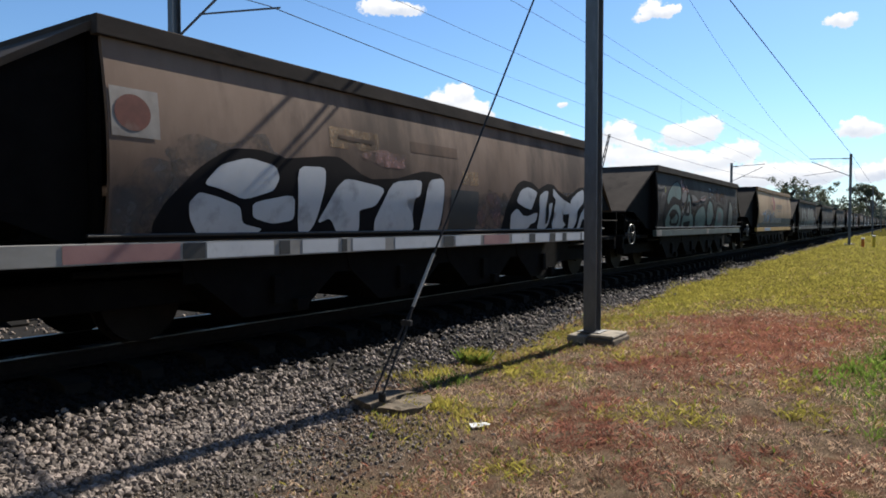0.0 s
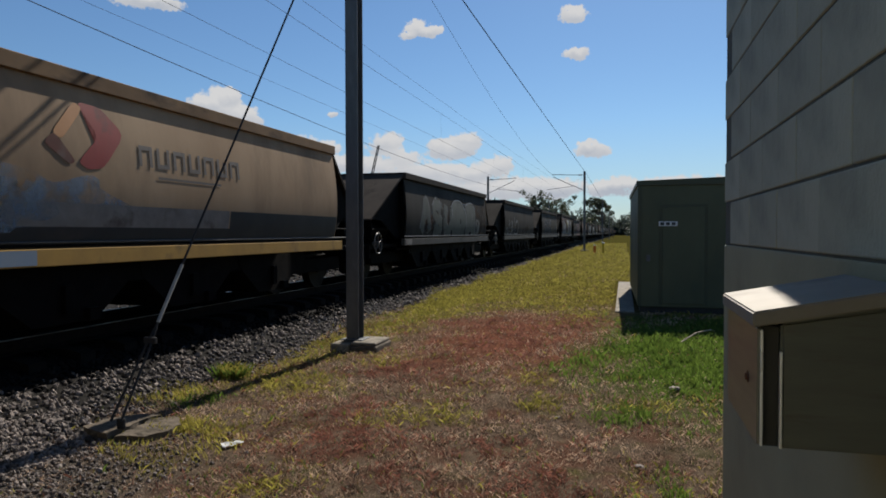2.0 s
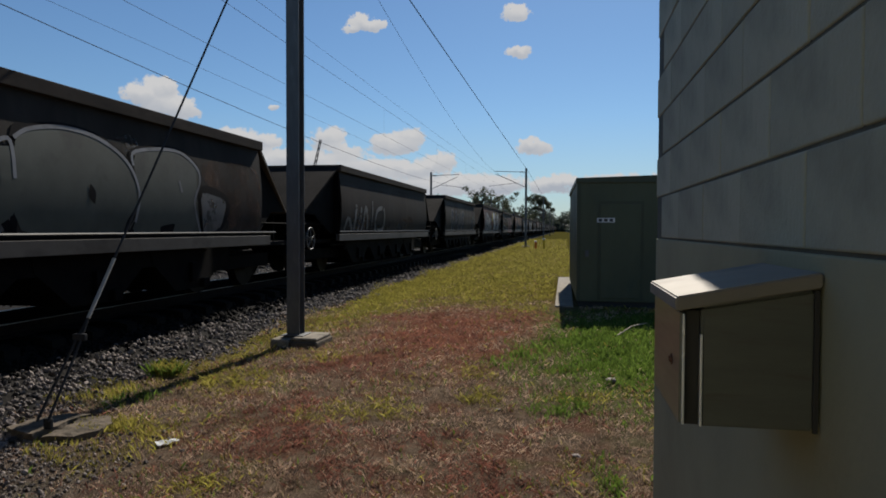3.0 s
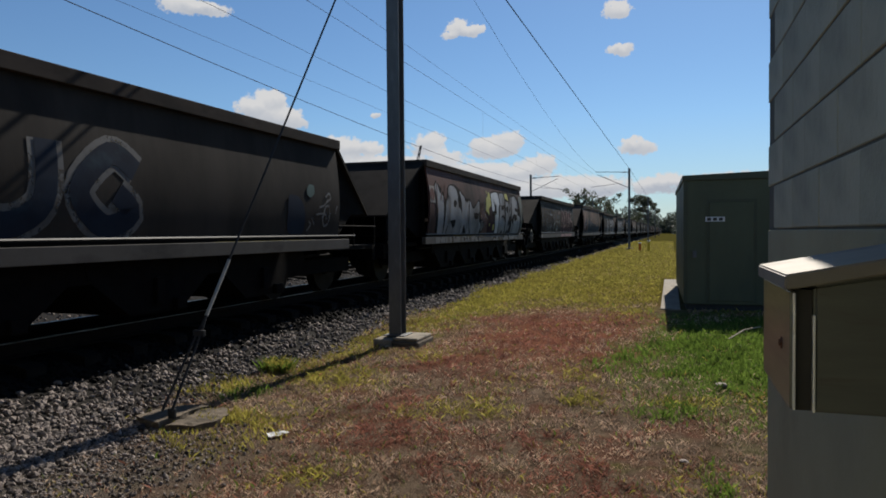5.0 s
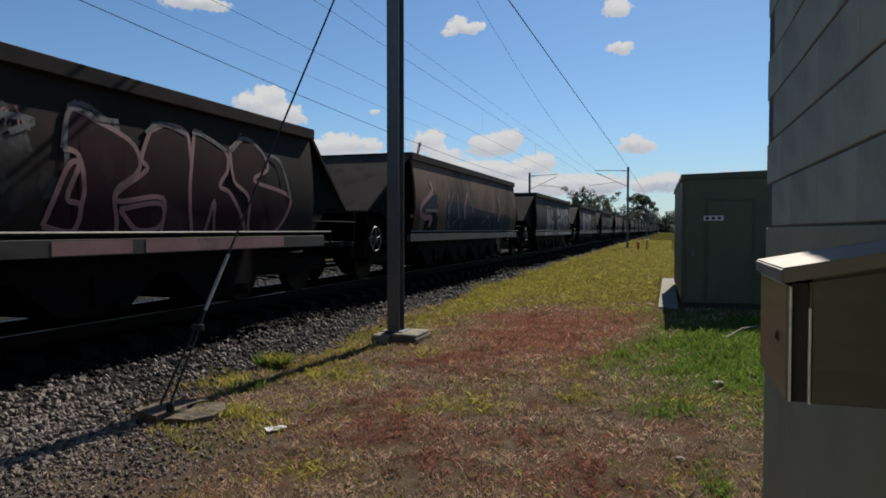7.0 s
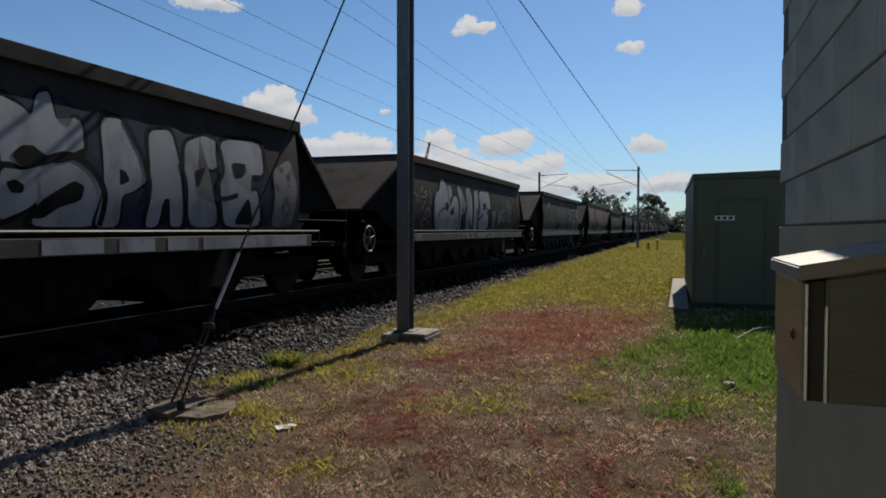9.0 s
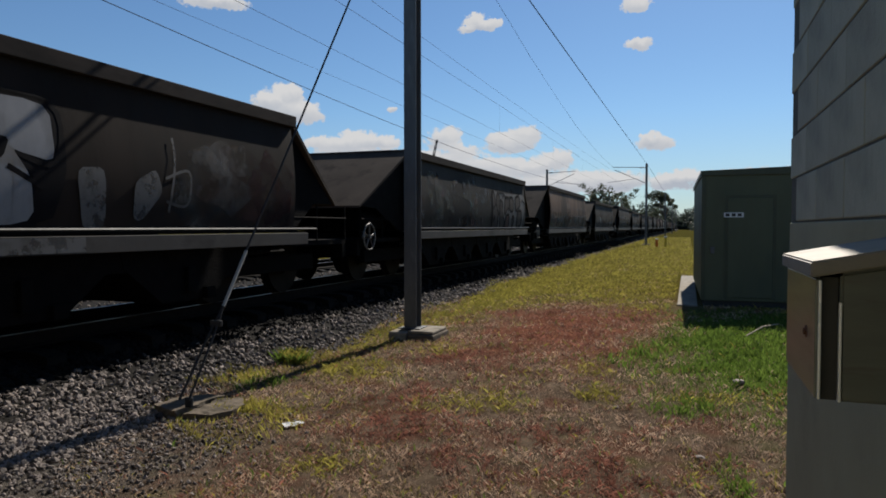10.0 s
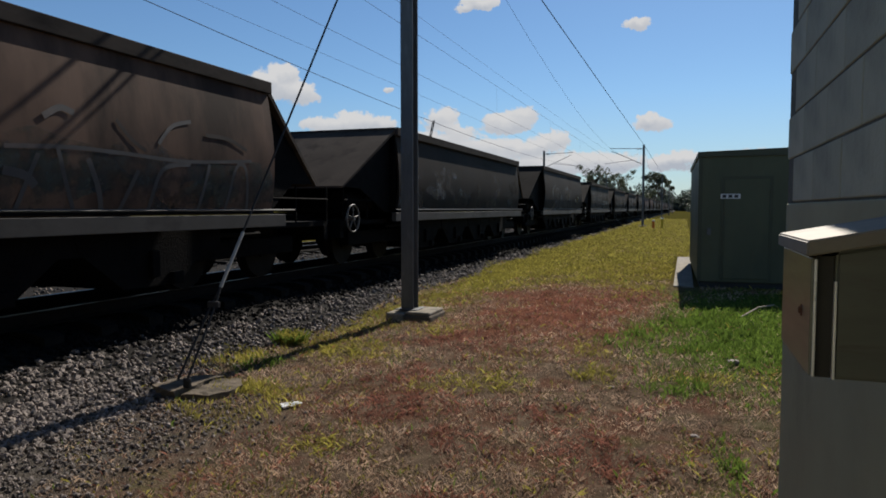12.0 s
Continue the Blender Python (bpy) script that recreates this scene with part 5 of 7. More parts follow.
def dress(k, w):
    """Paint and graffiti of the k-th wagon of the train."""
    for c in w.children:
        if c.name.split(".")[0] == "slope_sheet" and k in (0, 1, 3, 8, 10, 11, 12, 13):
            c.material_slots[0].link = "OBJECT"
            c.material_slots[0].material = M["slope_tan"]
    def paint(body, sill):
        for c in w.children:
            n = c.name.split(".")[0]
            if n in ("side_plate", "side_sill"):
                c.material_slots[0].link = "OBJECT"
                c.material_slots[0].material = PAINT[body if n == "side_plate" else sill]
    if k == 0:
        paint("brown", "sill_pale")
        w["label"] = "brown-grey coal hopper wagon with large silver graffiti letters"
        red_disc(w, 0.27, 2.05)
        # sprayed mist round the letters
        for i, (a, b, c, d) in enumerate([(0.5, 1.35, 0.45, 0.35), (1.3, 1.5, 0.9, 0.55), (6.2, 1.35, 0.6, 0.35), (8.3, 1.4, 2.0, 0.4)]):
            mark("faded_patch", blob_bm(a, b, c, d, 40 + i, 0.2), WORN["haze"], w, "dark haze patch", 0.001 + 0.0005 * i)
        mark("graffiti_outline", shape_bm([(0.45, 1.14), (0.55, 1.32), (0.89, 1.65), (1.23, 1.85), (1.6, 1.87), (1.92, 1.8), (2.5, 1.88), (2.74, 1.89), (3.2, 1.67), (3.63, 1.67), (4.35, 1.84), (4.84, 1.81), (4.84, 0.93), (0.47, 1.01)]), PAINT["blackspray"], w, "sprayed dark outline", 0.004)
        sprayed(w, [(0.93, 1.5), (1.12, 1.69), (1.45, 1.78), (1.79, 1.72), (1.84, 1.6), (1.76, 1.47), (1.4, 1.37), (1.14, 1.46)], "white", 0.0080)
        sprayed(w, [(0.79, 1.33), (0.89, 1.43), (1.1, 1.39), (1.36, 1.31), (1.4, 1.14), (1.68, 1.09), (1.4, 0.96), (0.93, 1.01), (0.81, 1.18)], "white", 0.0082)
        sprayed(w, [(1.5, 1.35), (2.05, 1.45), (2.07, 1.18), (1.78, 1.14), (1.52, 1.2)], "white", 0.0084)
        sprayed(w, [(2.08, 1.74), (2.5, 1.76), (2.5, 1.56), (2.38, 1.14), (2.2, 0.94), (2.12, 1.16)], "white", 0.0086)
        sprayed(w, [(2.4, 1.14), (2.68, 1.55), (2.84, 1.66), (3.55, 1.58), (3.37, 1.35), (3.06, 1.3), (3.13, 1.05), (2.8, 0.97), (2.61, 1.21)], "white", 0.0088)
        sprayed(w, [(3.67, 1.66), (4.31, 1.72), (4.27, 1.49), (3.82, 1.43), (4.1, 1.32), (4.22, 1.04), (3.41, 1.01), (3.37, 1.19)], "white", 0.0090)
        sprayed(w, [(4.44, 1.72), (4.84, 1.77), (4.8, 1.14), (4.71, 0.96), (4.31, 0.99)], "white", 0.0092)
        mark("buffed_patch", rect_bm(5.0, 1.05, 5.75, 1.62), PAINT["charcoal"], w, "grey painted-over patch", 0.009)
        mark("sprayed_blush", blob_bm(6.15, 1.3, 0.35, 0.28, 5), WORN["pink"], w, "pink sprayed cloud", 0.004)
        mark("sprayed_blush", blob_bm(3.6, 1.93, 0.4, 0.1, 6), WORN["pink"], w, "pink sprayed cloud", 0.004)
        mark("graffiti_outline", shape_bm([(6.55, 1.1), (6.65, 1.45), (6.95, 1.78), (7.2, 1.87), (7.56, 1.84), (7.76, 1.73), (8.11, 1.85), (8.38, 1.85), (8.65, 1.71), (9.11, 1.62), (9.07, 1.66), (9.55, 1.85), (10.05, 1.87), (10.42, 1.79), (10.49, 1.57), (10.37, 1.36), (10.42, 1.19), (10.22, 0.99), (6.6, 0.99)]), PAINT["blackspray"], w, "sprayed dark outline", 0.0042)
        sprayed(w, [(6.95, 1.5), (7.1, 1.7), (7.35, 1.76), (7.56, 1.73), (7.72, 1.68), (7.6, 1.52), (7.52, 1.38), (7.25, 1.42)], "white", 0.0080)
        sprayed(w, [(6.8, 1.3), (7, 1.4), (7.3, 1.25), (7.77, 1.35), (7.75, 1.18), (7.55, 1.14), (7.5, 1.07), (7.1, 1), (6.85, 1.05)], "white", 0.0082)
        sprayed(w, [(7.81, 1.63), (8.01, 1.72), (8.16, 1.72), (8.12, 1.56), (8.04, 1.33), (8.05, 1.16), (8.21, 1.13), (8.25, 1.28), (8.19, 1.49), (8.35, 1.53), (8.32, 1.34), (8.25, 1.11), (8.12, 1.03), (7.83, 1.05), (7.86, 1.35), (7.8, 1.51)], "white", 0.0084)
        sprayed(w, [(8.36, 1.78), (8.53, 1.69), (8.9, 1.56), (9.28, 1.5), (9.17, 1.32), (8.77, 1.35), (8.89, 1.19), (9.03, 1.13), (8.86, 1.02), (8.49, 1.04), (8.39, 1.18), (8.57, 1.32), (8.42, 1.37), (8.48, 1.58), (8.35, 1.65)], "white", 0.0086)
        sprayed(w, [(9.14, 1.59), (9.47, 1.75), (9.77, 1.82), (9.79, 1.57), (9.55, 1.43), (9.39, 1.29), (9.54, 1.22), (9.39, 1.01), (9.17, 1.03), (9.13, 1.25)], "white", 0.0088)
        sprayed(w, [(9.92, 1.74), (10.23, 1.72), (10.37, 1.6), (10.35, 1.43), (10.14, 1.31), (10.23, 1.09), (10, 1.03), (9.91, 1.22), (9.79, 1.25), (9.74, 1.03), (9.6, 1.04), (9.66, 1.31), (9.9, 1.51)], "white", 0.0090)
        sprayed(w, [(10, 1.39), (10.09, 1.5), (10.18, 1.47), (10.14, 1.39), (10.05, 1.35)], "blackspray", 0.0105)
        mark("stencil_panel", rect_bm(2.6, 1.99, 3.45, 2.22), WORN["beige"], w, "faded pale stencil panel", 0.002)
        mark("stencil_arrow", stroke_bm([(2.75, 2.12), (3.35, 2.1)], 0.045), PAINT["rustbrown"], w, "faded brown arrow", 0.0045)
        mark("stencil_panel", rect_bm(4.1, 2.06, 5.2, 2.2), PAINT["rustbrown"], w, "faded brown stencil panel", 0.002)
        mark("stencil_panel", rect_bm(5.3, 1.7, 5.75, 1.9), WORN["beige"], w, "faded pale stencil panel", 0.0025)
        part("sill_extension", boxes(((HALF - 0.09, -1.3, 0.815), (HALF + 0.004, -0.122, 0.985)), bevel=0.006), PAINT["sill_pale"], w)
        for a, b, m in ((-1.2, -0.9, "white"), (-0.3, 0.72, "pink"), (1.0, 1.8, "white"), (2.2, 2.75, "white"), (3.0, 3.6, "white"), (3.8, 4.8, "white"), (5.2, 5.9, "white"), (6.0, 6.8, "pink"), (6.9, 10.6, "white")):
            sill_patch(w, a, b, m)
        for a, b in ((0.75, 0.98), (1.88, 2.02), (2.82, 2.9), (4.9, 5.15), (7.52, 7.75), (8.34, 8.58), (8.9, 9.08), (9.78, 9.83)):
            sill_patch(w, a, b, "charcoal", 0.006)
    elif k == 1:
        paint("teal", "sill_teal")
        w["label"] = "dark coal hopper wagon with teal curling graffiti"
        scuffs(w, 3, ["haze", "charcoal", "pink", "maroon"], 9, 1.4, 2.2)
        sprayed(w, [(8.7, 1.05), (8.75, 1.6), (9.0, 2.0), (9.35, 1.75), (9.5, 1.1)], "greenish", 0.0165, 0.14)
        sill_patch(w, -0.05, 0.36, "signwhite")
        sill_patch(w, 5.4, 5.7, "signwhite")
        sprayed(w, [(0.52, 1.4), (0.66, 1.69), (0.94, 1.99), (1.39, 2.22), (1.99, 2.39), (2.41, 2.22), (2.38, 1.89), (2.26, 1.62), (2.35, 1.02), (0.62, 1.04), (0.47, 1.27)], "blackspray", 0.0079, 0)
        sprayed(w, [(0.97, 1.66), (0.82, 1.79), (1.1, 2.05), (1.55, 2.25), (2.08, 2.35), (2.34, 2.17), (2.3, 1.94), (2.15, 1.82), (1.8, 1.87), (1.47, 1.92), (1.17, 1.81)], "aqua", 0.0083, 0)
        sprayed(w, [(0.86, 1.05), (0.74, 1.22), (0.88, 1.39), (1.23, 1.6), (1.63, 1.7), (1.98, 1.66), (2.24, 1.46), (2.25, 1.04)], "aqua", 0.0087, 0)
        sprayed(w, [(0.97, 1.37), (1.32, 1.55), (1.71, 1.55), (2.01, 1.42), (2.06, 1.2), (1.9, 1.07), (1.21, 1.11), (1.13, 1.22), (1.54, 1.3), (1.69, 1.41), (1.38, 1.46), (1.09, 1.39)], "blackspray", 0.0091, 0)
        sprayed(w, [(1.28, 1.25), (1.54, 1.33), (1.8, 1.43), (1.95, 1.32), (1.86, 1.17), (1.38, 1.16)], "aqua", 0.0095, 0)
        sprayed(w, [(0.94, 1.62), (1.23, 1.82), (1.63, 1.85), (2.14, 1.77), (2.26, 1.7), (1.71, 1.75), (1.31, 1.73), (1.04, 1.6)], "blackspray", 0.0099, 0)
        sprayed(w, [(2.3, 1.02), (2.37, 1.37), (2.71, 1.54), (2.94, 1.8), (3.09, 2.08), (3.25, 2.14), (3.38, 1.83), (3.4, 1.5), (3.66, 1.43), (3.92, 1)], "blackspray", 0.0103, 0)
        sprayed(w, [(2.4, 1.04), (2.45, 1.35), (2.75, 1.48), (2.9, 1.67), (3.07, 2), (3.2, 2.07), (3.31, 1.82), (3.32, 1.45), (3.57, 1.41), (3.8, 1.02)], "aqua", 0.0107, 0)
        sprayed(w, [(2.6, 1.39), (3.04, 1.82), (3.25, 1.82), (3.24, 1.37)], "blackspray", 0.0111, 0)
        sprayed(w, [(2.83, 1.47), (3.06, 1.72), (3.16, 1.48)], "haze", 0.0115, 0)
        sprayed(w, [(2.55, 1.19), (3.34, 1.24), (3.28, 1.05), (2.66, 1.06)], "blackspray", 0.0119, 0)
        sprayed(w, [(2.34, 1.95), (2.67, 2.12), (2.94, 2.11), (2.88, 1.9), (2.56, 1.74), (2.38, 1.76)], "haze", 0.0123, 0)
        sprayed(w, [(3.88, 1.39), (4.28, 1.63), (4.99, 1.71), (5.26, 1.35), (5.18, 0.99), (3.99, 1.01)], "aqua", 0.0127, 0)
        sprayed(w, [(3.47, 2.04), (3.86, 2.01), (4.25, 1.89), (3.86, 1.77), (3.53, 1.82)], "haze", 0.0131, 0)
        sprayed(w, [(4.58, 1.99), (5.23, 2.08), (5.32, 1.92), (4.73, 1.84)], "haze", 0.0135, 0)
        sprayed(w, [(5.32, 1.77), (5.77, 2.01), (6.32, 1.86), (6.53, 1.47), (6.24, 1.05), (5.4, 1.04), (5.23, 1.42)], "blackspray", 0.0139, 0)
        sprayed(w, [(5.49, 1.74), (5.81, 1.92), (6.16, 1.79), (6.32, 1.46), (6.08, 1.12), (5.55, 1.11), (5.4, 1.42)], "aqua", 0.0143, 0)
        sprayed(w, [(6.84, 1.75), (7.79, 1.65), (7.95, 1.01), (6.62, 1.02)], "aqua", 0.0147, 0)
        sprayed(w, [(7.06, 1.58), (7.54, 1.54), (7.64, 1.18), (6.97, 1.18)], "haze", 0.0151, 0)
        mark("graffiti_outline", stroke_bm([(3.41, 1.81), (3.99, 1.82), (4.74, 1.94), (5.44, 2.04)], 0.05), PAINT["maroon"], w, "thin sprayed line", 0.0154)
        mark("graffiti_outline", stroke_bm([(3.42, 1.61), (3.86, 1.51), (4.31, 1.8)], 0.07), PAINT["blackspray"], w, "thin sprayed line", 0.0157)
        mark("graffiti_outline", stroke_bm([(4.58, 1.93), (4.93, 1.9), (5.15, 1.98)], 0.03), PAINT["pink"], w, "thin sprayed line", 0.0160)
        mark("graffiti_outline", stroke_bm([(3.85, 1.4), (4.31, 1.65), (4.99, 1.74), (5.32, 1.33)], 0.06), PAINT["blackspray"], w, "thin sprayed line", 0.0163)
        mark("graffiti_outline", stroke_bm([(6.58, 1.04), (6.79, 1.77), (7.89, 1.67)], 0.06), PAINT["blackspray"], w, "thin sprayed line", 0.0166)
        mark("graffiti_outline", stroke_bm([(0.68, 2.15), (0.75, 2.07), (0.69, 2)], 0.03), PAINT["yellow"], w, "thin sprayed line", 0.0169)
        mark("graffiti_outline", stroke_bm([(0.08, 2.16), (0.31, 2.09), (0.68, 2.17)], 0.05), PAINT["haze"], w, "thin sprayed line", 0.0172)
        mark("graffiti_outline", stroke_bm([(0.3, 1.82), (0.48, 1.96), (0.67, 1.91)], 0.06), PAINT["haze"], w, "thin sprayed line", 0.0175)
    elif k == 2:
        paint("beige", "sill_yellow")
        w["label"] = "cream coal hopper wagon with yellow sill and dark lower band"
        for r in w.children:
            if r.name.split(".")[0] == "top_rim":
                r.material_slots[0].link = "OBJECT"
                r.material_slots[0].material = PAINT["tan_rim"]
        mark("lower_band", rect_bm(0.0, 1.0, TOP_LEN, 1.2), PAINT["charcoal"], w, "charcoal painted band", 0.002)
        mark("lower_band", rect_bm(6.85, 1.0, TOP_LEN, 1.44), PAINT["charcoal"], w, "charcoal painted band", 0.0025)
        mark("sprayed_haze", blob_bm(2.2, 1.5, 1.2, 0.36, 8, 0.25), WORN["blue"], w, "pale blue sprayed haze", 0.003)
        mark("sprayed_haze", blob_bm(3.9, 1.45, 0.8, 0.28, 9, 0.25), WORN["blue"], w, "pale blue sprayed haze", 0.0035)
        mark("buffed_patch", rect_bm(3.2, 1.2, 6.82, 1.44), PAINT["signwhite"], w, "pale painted-over strip", 0.004)
        for i, (a, b, c, d) in enumerate([(1.6, 1.45, 0.4, 0.3), (2.7, 1.6, 0.5, 0.22), (3.3, 1.4, 0.45, 0.25)]):
            mark("sprayed_haze", blob_bm(a, b, c, d, 410 + i, 0.3), WORN["blue"], w, "pale blue sprayed haze", 0.0045 + 0.0004 * i)
        for i, (pts, m) in enumerate((
                ([(4.11, 2.48), (4.45, 2.47), (4.77, 2.22), (4.42, 1.82), (4.2, 1.79), (4.07, 1.86), (4.38, 2.15)], "red"),
                ([(3.65, 2.01), (3.79, 2.13), (4.04, 1.86), (3.96, 1.82)], "signred"),
                ([(3.76, 2.12), (4.08, 2.47), (4.2, 2.42), (3.88, 2.06)], "logo_orange"))):
            mark("emblem_bar", shape_bm(pts), PAINT[m], w, "orange and red emblem bar", 0.006 + 0.0004 * i)
        for i in range(7):
            y = 4.98 + i * 0.31
            mark("nameplate_bar", rect_bm(y, 1.9, y + 0.05, 2.14), PAINT["logo_grey"], w, "grey name bar", 0.006)
            mark("nameplate_bar", rect_bm(y + 0.05, 1.9 if i % 2 else 2.09, y + 0.2, 1.95 if i % 2 else 2.14), PAINT["logo_grey"], w, "grey name bar", 0.006)
            mark("nameplate_bar", rect_bm(y + 0.18, 1.9, y + 0.23, 2.14), PAINT["logo_grey"], w, "grey name bar", 0.0065)
        mark("small_print_bar", rect_bm(5.3, 1.77, 6.6, 1.80), PAINT["logo_grey"], w, "thin line of small print", 0.006)
        sill_patch(w, 1.9, 3.6, "blue")
    elif k == 3:
        paint("grey", "sill_dark")
        scuffs(w, 5, ["pale", "maroon", "charcoal"], 7, 1.3, 2.0)
        mark("faded_patch", shape_bm([(8.27, 2.14), (10.45, 2.24), (10.46, 0.95), (9.18, 0.97)]), WORN["rustbrown"], w, "worn brown patch", 0.004)
        sprayed(w, [(4.86, 1.03), (4.86, 2.02), (5.09, 2.14), (5.58, 2.22), (6.15, 2.17), (6.64, 1.95), (6.87, 1.58), (6.82, 1.19), (6.7, 1)], "greenish", 0.0070, 0.1)
        sprayed(w, [(6.74, 1.02), (6.93, 1.43), (6.77, 1.91), (6.84, 2.1), (7.76, 2.21), (8.27, 2.04), (8.37, 1.82), (8.21, 1.48), (8.47, 1)], "greenish", 0.0080, 0.1)
        sprayed(w, [(8.52, 1.02), (8.35, 1.68), (9.19, 1.57), (9.04, 1.11)], "pale", 0.0090, 0.1)
        for line in ([(4.86, 2.02), (5.09, 2.14), (5.58, 2.22), (6.15, 2.17), (6.64, 1.95), (6.87, 1.58), (6.82, 1.19)], [(6.77, 1.91), (6.84, 2.1), (7.76, 2.21), (8.27, 2.04), (8.37, 1.82), (8.21, 1.48), (8.47, 1)], [(4.65, 1.96), (4.81, 1.98), (4.85, 1.61)], [(7.8, 1.79), (7.87, 1.63)]):
            mark("edge_line", stroke_bm(line, 0.045), PAINT["silver"], w, "pale sprayed edge line", 0.0105)
        sprayed(w, [(5.94, 1.64), (6.05, 1.54), (6.03, 1.38), (5.92, 1.48)], "blackspray", 0.0112)
        sprayed(w, [(7.37, 1.14), (7.74, 1.19), (7.69, 1.03), (7.41, 1.03)], "blackspray", 0.0112)
        glyphs(w, 1.2, 1.1, 3.8, 0.95, 3, "greenish", "pale", 17, 0.3)
        sill_patch(w, 0.0, 0.5, "signwhite")
    elif k == 4:
        paint("dark", "sill_dark")
        scuffs(w, 7, ["pale", "grey", "rustbrown"], 8, 1.05, 1.5)
        mark("tag_stroke", stroke_bm([(0.32, 1.08), (0.6, 1.39), (0.98, 1.06)], 0.12), PAINT["pale"], w, "faded pale sprayed stroke", 0.0070)
        mark("tag_stroke", stroke_bm([(1.27, 1.75), (1.12, 1.08)], 0.16), PAINT["pale"], w, "faded pale sprayed stroke", 0.0074)
        mark("tag_stroke", stroke_bm([(1.48, 1.07), (1.72, 1.7)], 0.12), PAINT["pale"], w, "faded pale sprayed stroke", 0.0078)
        mark("tag_stroke", stroke_bm([(1.82, 1.05), (2.13, 1.7), (2.37, 1.1)], 0.15), PAINT["pale"], w, "faded pale sprayed stroke", 0.0082)
        mark("tag_stroke", stroke_bm([(2.82, 1.91), (2.74, 1.16)], 0.08), PAINT["pale"], w, "faded pale sprayed stroke", 0.0086)
        mark("tag_stroke", stroke_bm([(3.13, 1.07), (3.23, 1.61), (4.02, 1.69), (4, 1.11), (3.22, 1.07)], 0.13), PAINT["pale"], w, "faded pale sprayed stroke", 0.0090)
    elif k == 5:
        paint("grey", "sill_dark")
        w["label"] = "grey coal hopper wagon with dark blue graffiti"
        glyphs(w, 1.5, 1.08, 4.4, 0.95, 4, "deepblue", "pale", 18, 0.24)
        sprayed(w, [(8.83, 1.68), (9.1, 1.67), (9.27, 1.56), (9.34, 1.36), (9.31, 1.07), (8.82, 1.08)], "deepblue", 0.0092, 0)
        mark("sprayed_haze", shape_bm([(9.38, 1.78), (9.47, 1.87), (9.62, 1.85), (9.63, 1.72), (9.5, 1.65), (9.39, 1.69)]), PAINT["aqua"], w, "dull blue sprayed cloud", 0.0096)
        mark("tag_stroke", stroke_bm([(9.99, 1.68), (10.11, 1.75), (10.16, 1.67), (10.04, 1.61)], 0.035), PAINT["pale"], w, "thin pale sprayed tag", 0.0102)
        mark("tag_stroke", stroke_bm([(9.78, 1.51), (9.95, 1.55), (10.07, 1.65)], 0.035), PAINT["pale"], w, "thin pale sprayed tag", 0.0104)
        mark("tag_stroke", stroke_bm([(9.67, 1.39), (9.9, 1.41), (10.06, 1.37)], 0.035), PAINT["pale"], w, "thin pale sprayed tag", 0.0106)
        mark("tag_stroke", stroke_bm([(9.91, 1.35), (9.99, 1.52), (10.1, 1.53), (10.14, 1.4), (9.99, 1.33)], 0.035), PAINT["pale"], w, "thin pale sprayed tag", 0.0108)
        mark("tag_stroke", stroke_bm([(9.88, 1.38), (9.95, 1.21), (10.1, 1.27), (10.12, 1.38)], 0.035), PAINT["pale"], w, "thin pale sprayed tag", 0.0110)
        mark("tag_stroke", stroke_bm([(10.33, 1.42), (10.4, 1.55)], 0.035), PAINT["pale"], w, "thin pale sprayed tag", 0.0112)
        mark("tag_stroke", stroke_bm([(9.41, 1.13), (9.51, 1.23), (9.45, 1.28)], 0.035), PAINT["pale"], w, "thin pale sprayed tag", 0.0114)
        mark("tag_stroke", stroke_bm([(9.54, 1.34), (9.62, 1.23)], 0.035), PAINT["pale"], w, "thin pale sprayed tag", 0.0116)
    elif k == 6:
        paint("maroon", "sill_dark")
        w["label"] = "reddish coal hopper wagon with tall silver graffiti letters"
        red_disc(w, 0.25, 2.0)
        scuffs(w, 11, ["pink", "violet", "maroon", "pale"], 10, 1.2, 2.3)
        for a, b in ((0.6, 1.5), (1.7, 2.6), (2.8, 3.6), (3.7, 4.8), (6.0, 7.2), (7.4, 9.8)):
            sill_patch(w, a, b, "pale")
        sprayed(w, [(0.4, 2.05), (0.49, 2.22), (0.63, 2.33), (0.8, 2.27), (1.12, 2.05), (1.2, 1.86), (1.26, 1.81), (1.45, 2.12), (1.73, 2.34), (2.17, 2.35), (2.46, 2.27), (2.71, 2.16), (2.96, 2.08), (2.96, 1.76), (3.28, 2.02), (3.48, 2.03), (3.73, 1.78), (4.44, 2.08), (4.47, 1.63), (4.79, 1.31), (4.47, 0.99), (0.48, 1.02), (0.51, 1.43), (0.45, 1.83)], "blackspray", 0.0072, 0)
        sprayed(w, [(0.49, 2.22), (0.63, 2.32), (0.74, 2.21), (0.78, 2.08), (1.05, 2.01), (1.08, 1.79), (1.09, 1.24), (1.14, 1.02), (0.7, 1.03), (0.66, 1.33), (0.62, 1.75), (0.54, 2)], "silver", 0.0076, 0.05)
        sprayed(w, [(1.28, 1.87), (1.63, 2.04), (1.6, 1.72), (1.5, 1.42), (1.42, 1.02), (1.16, 1.02), (1.2, 1.35)], "silver", 0.0080, 0.05)
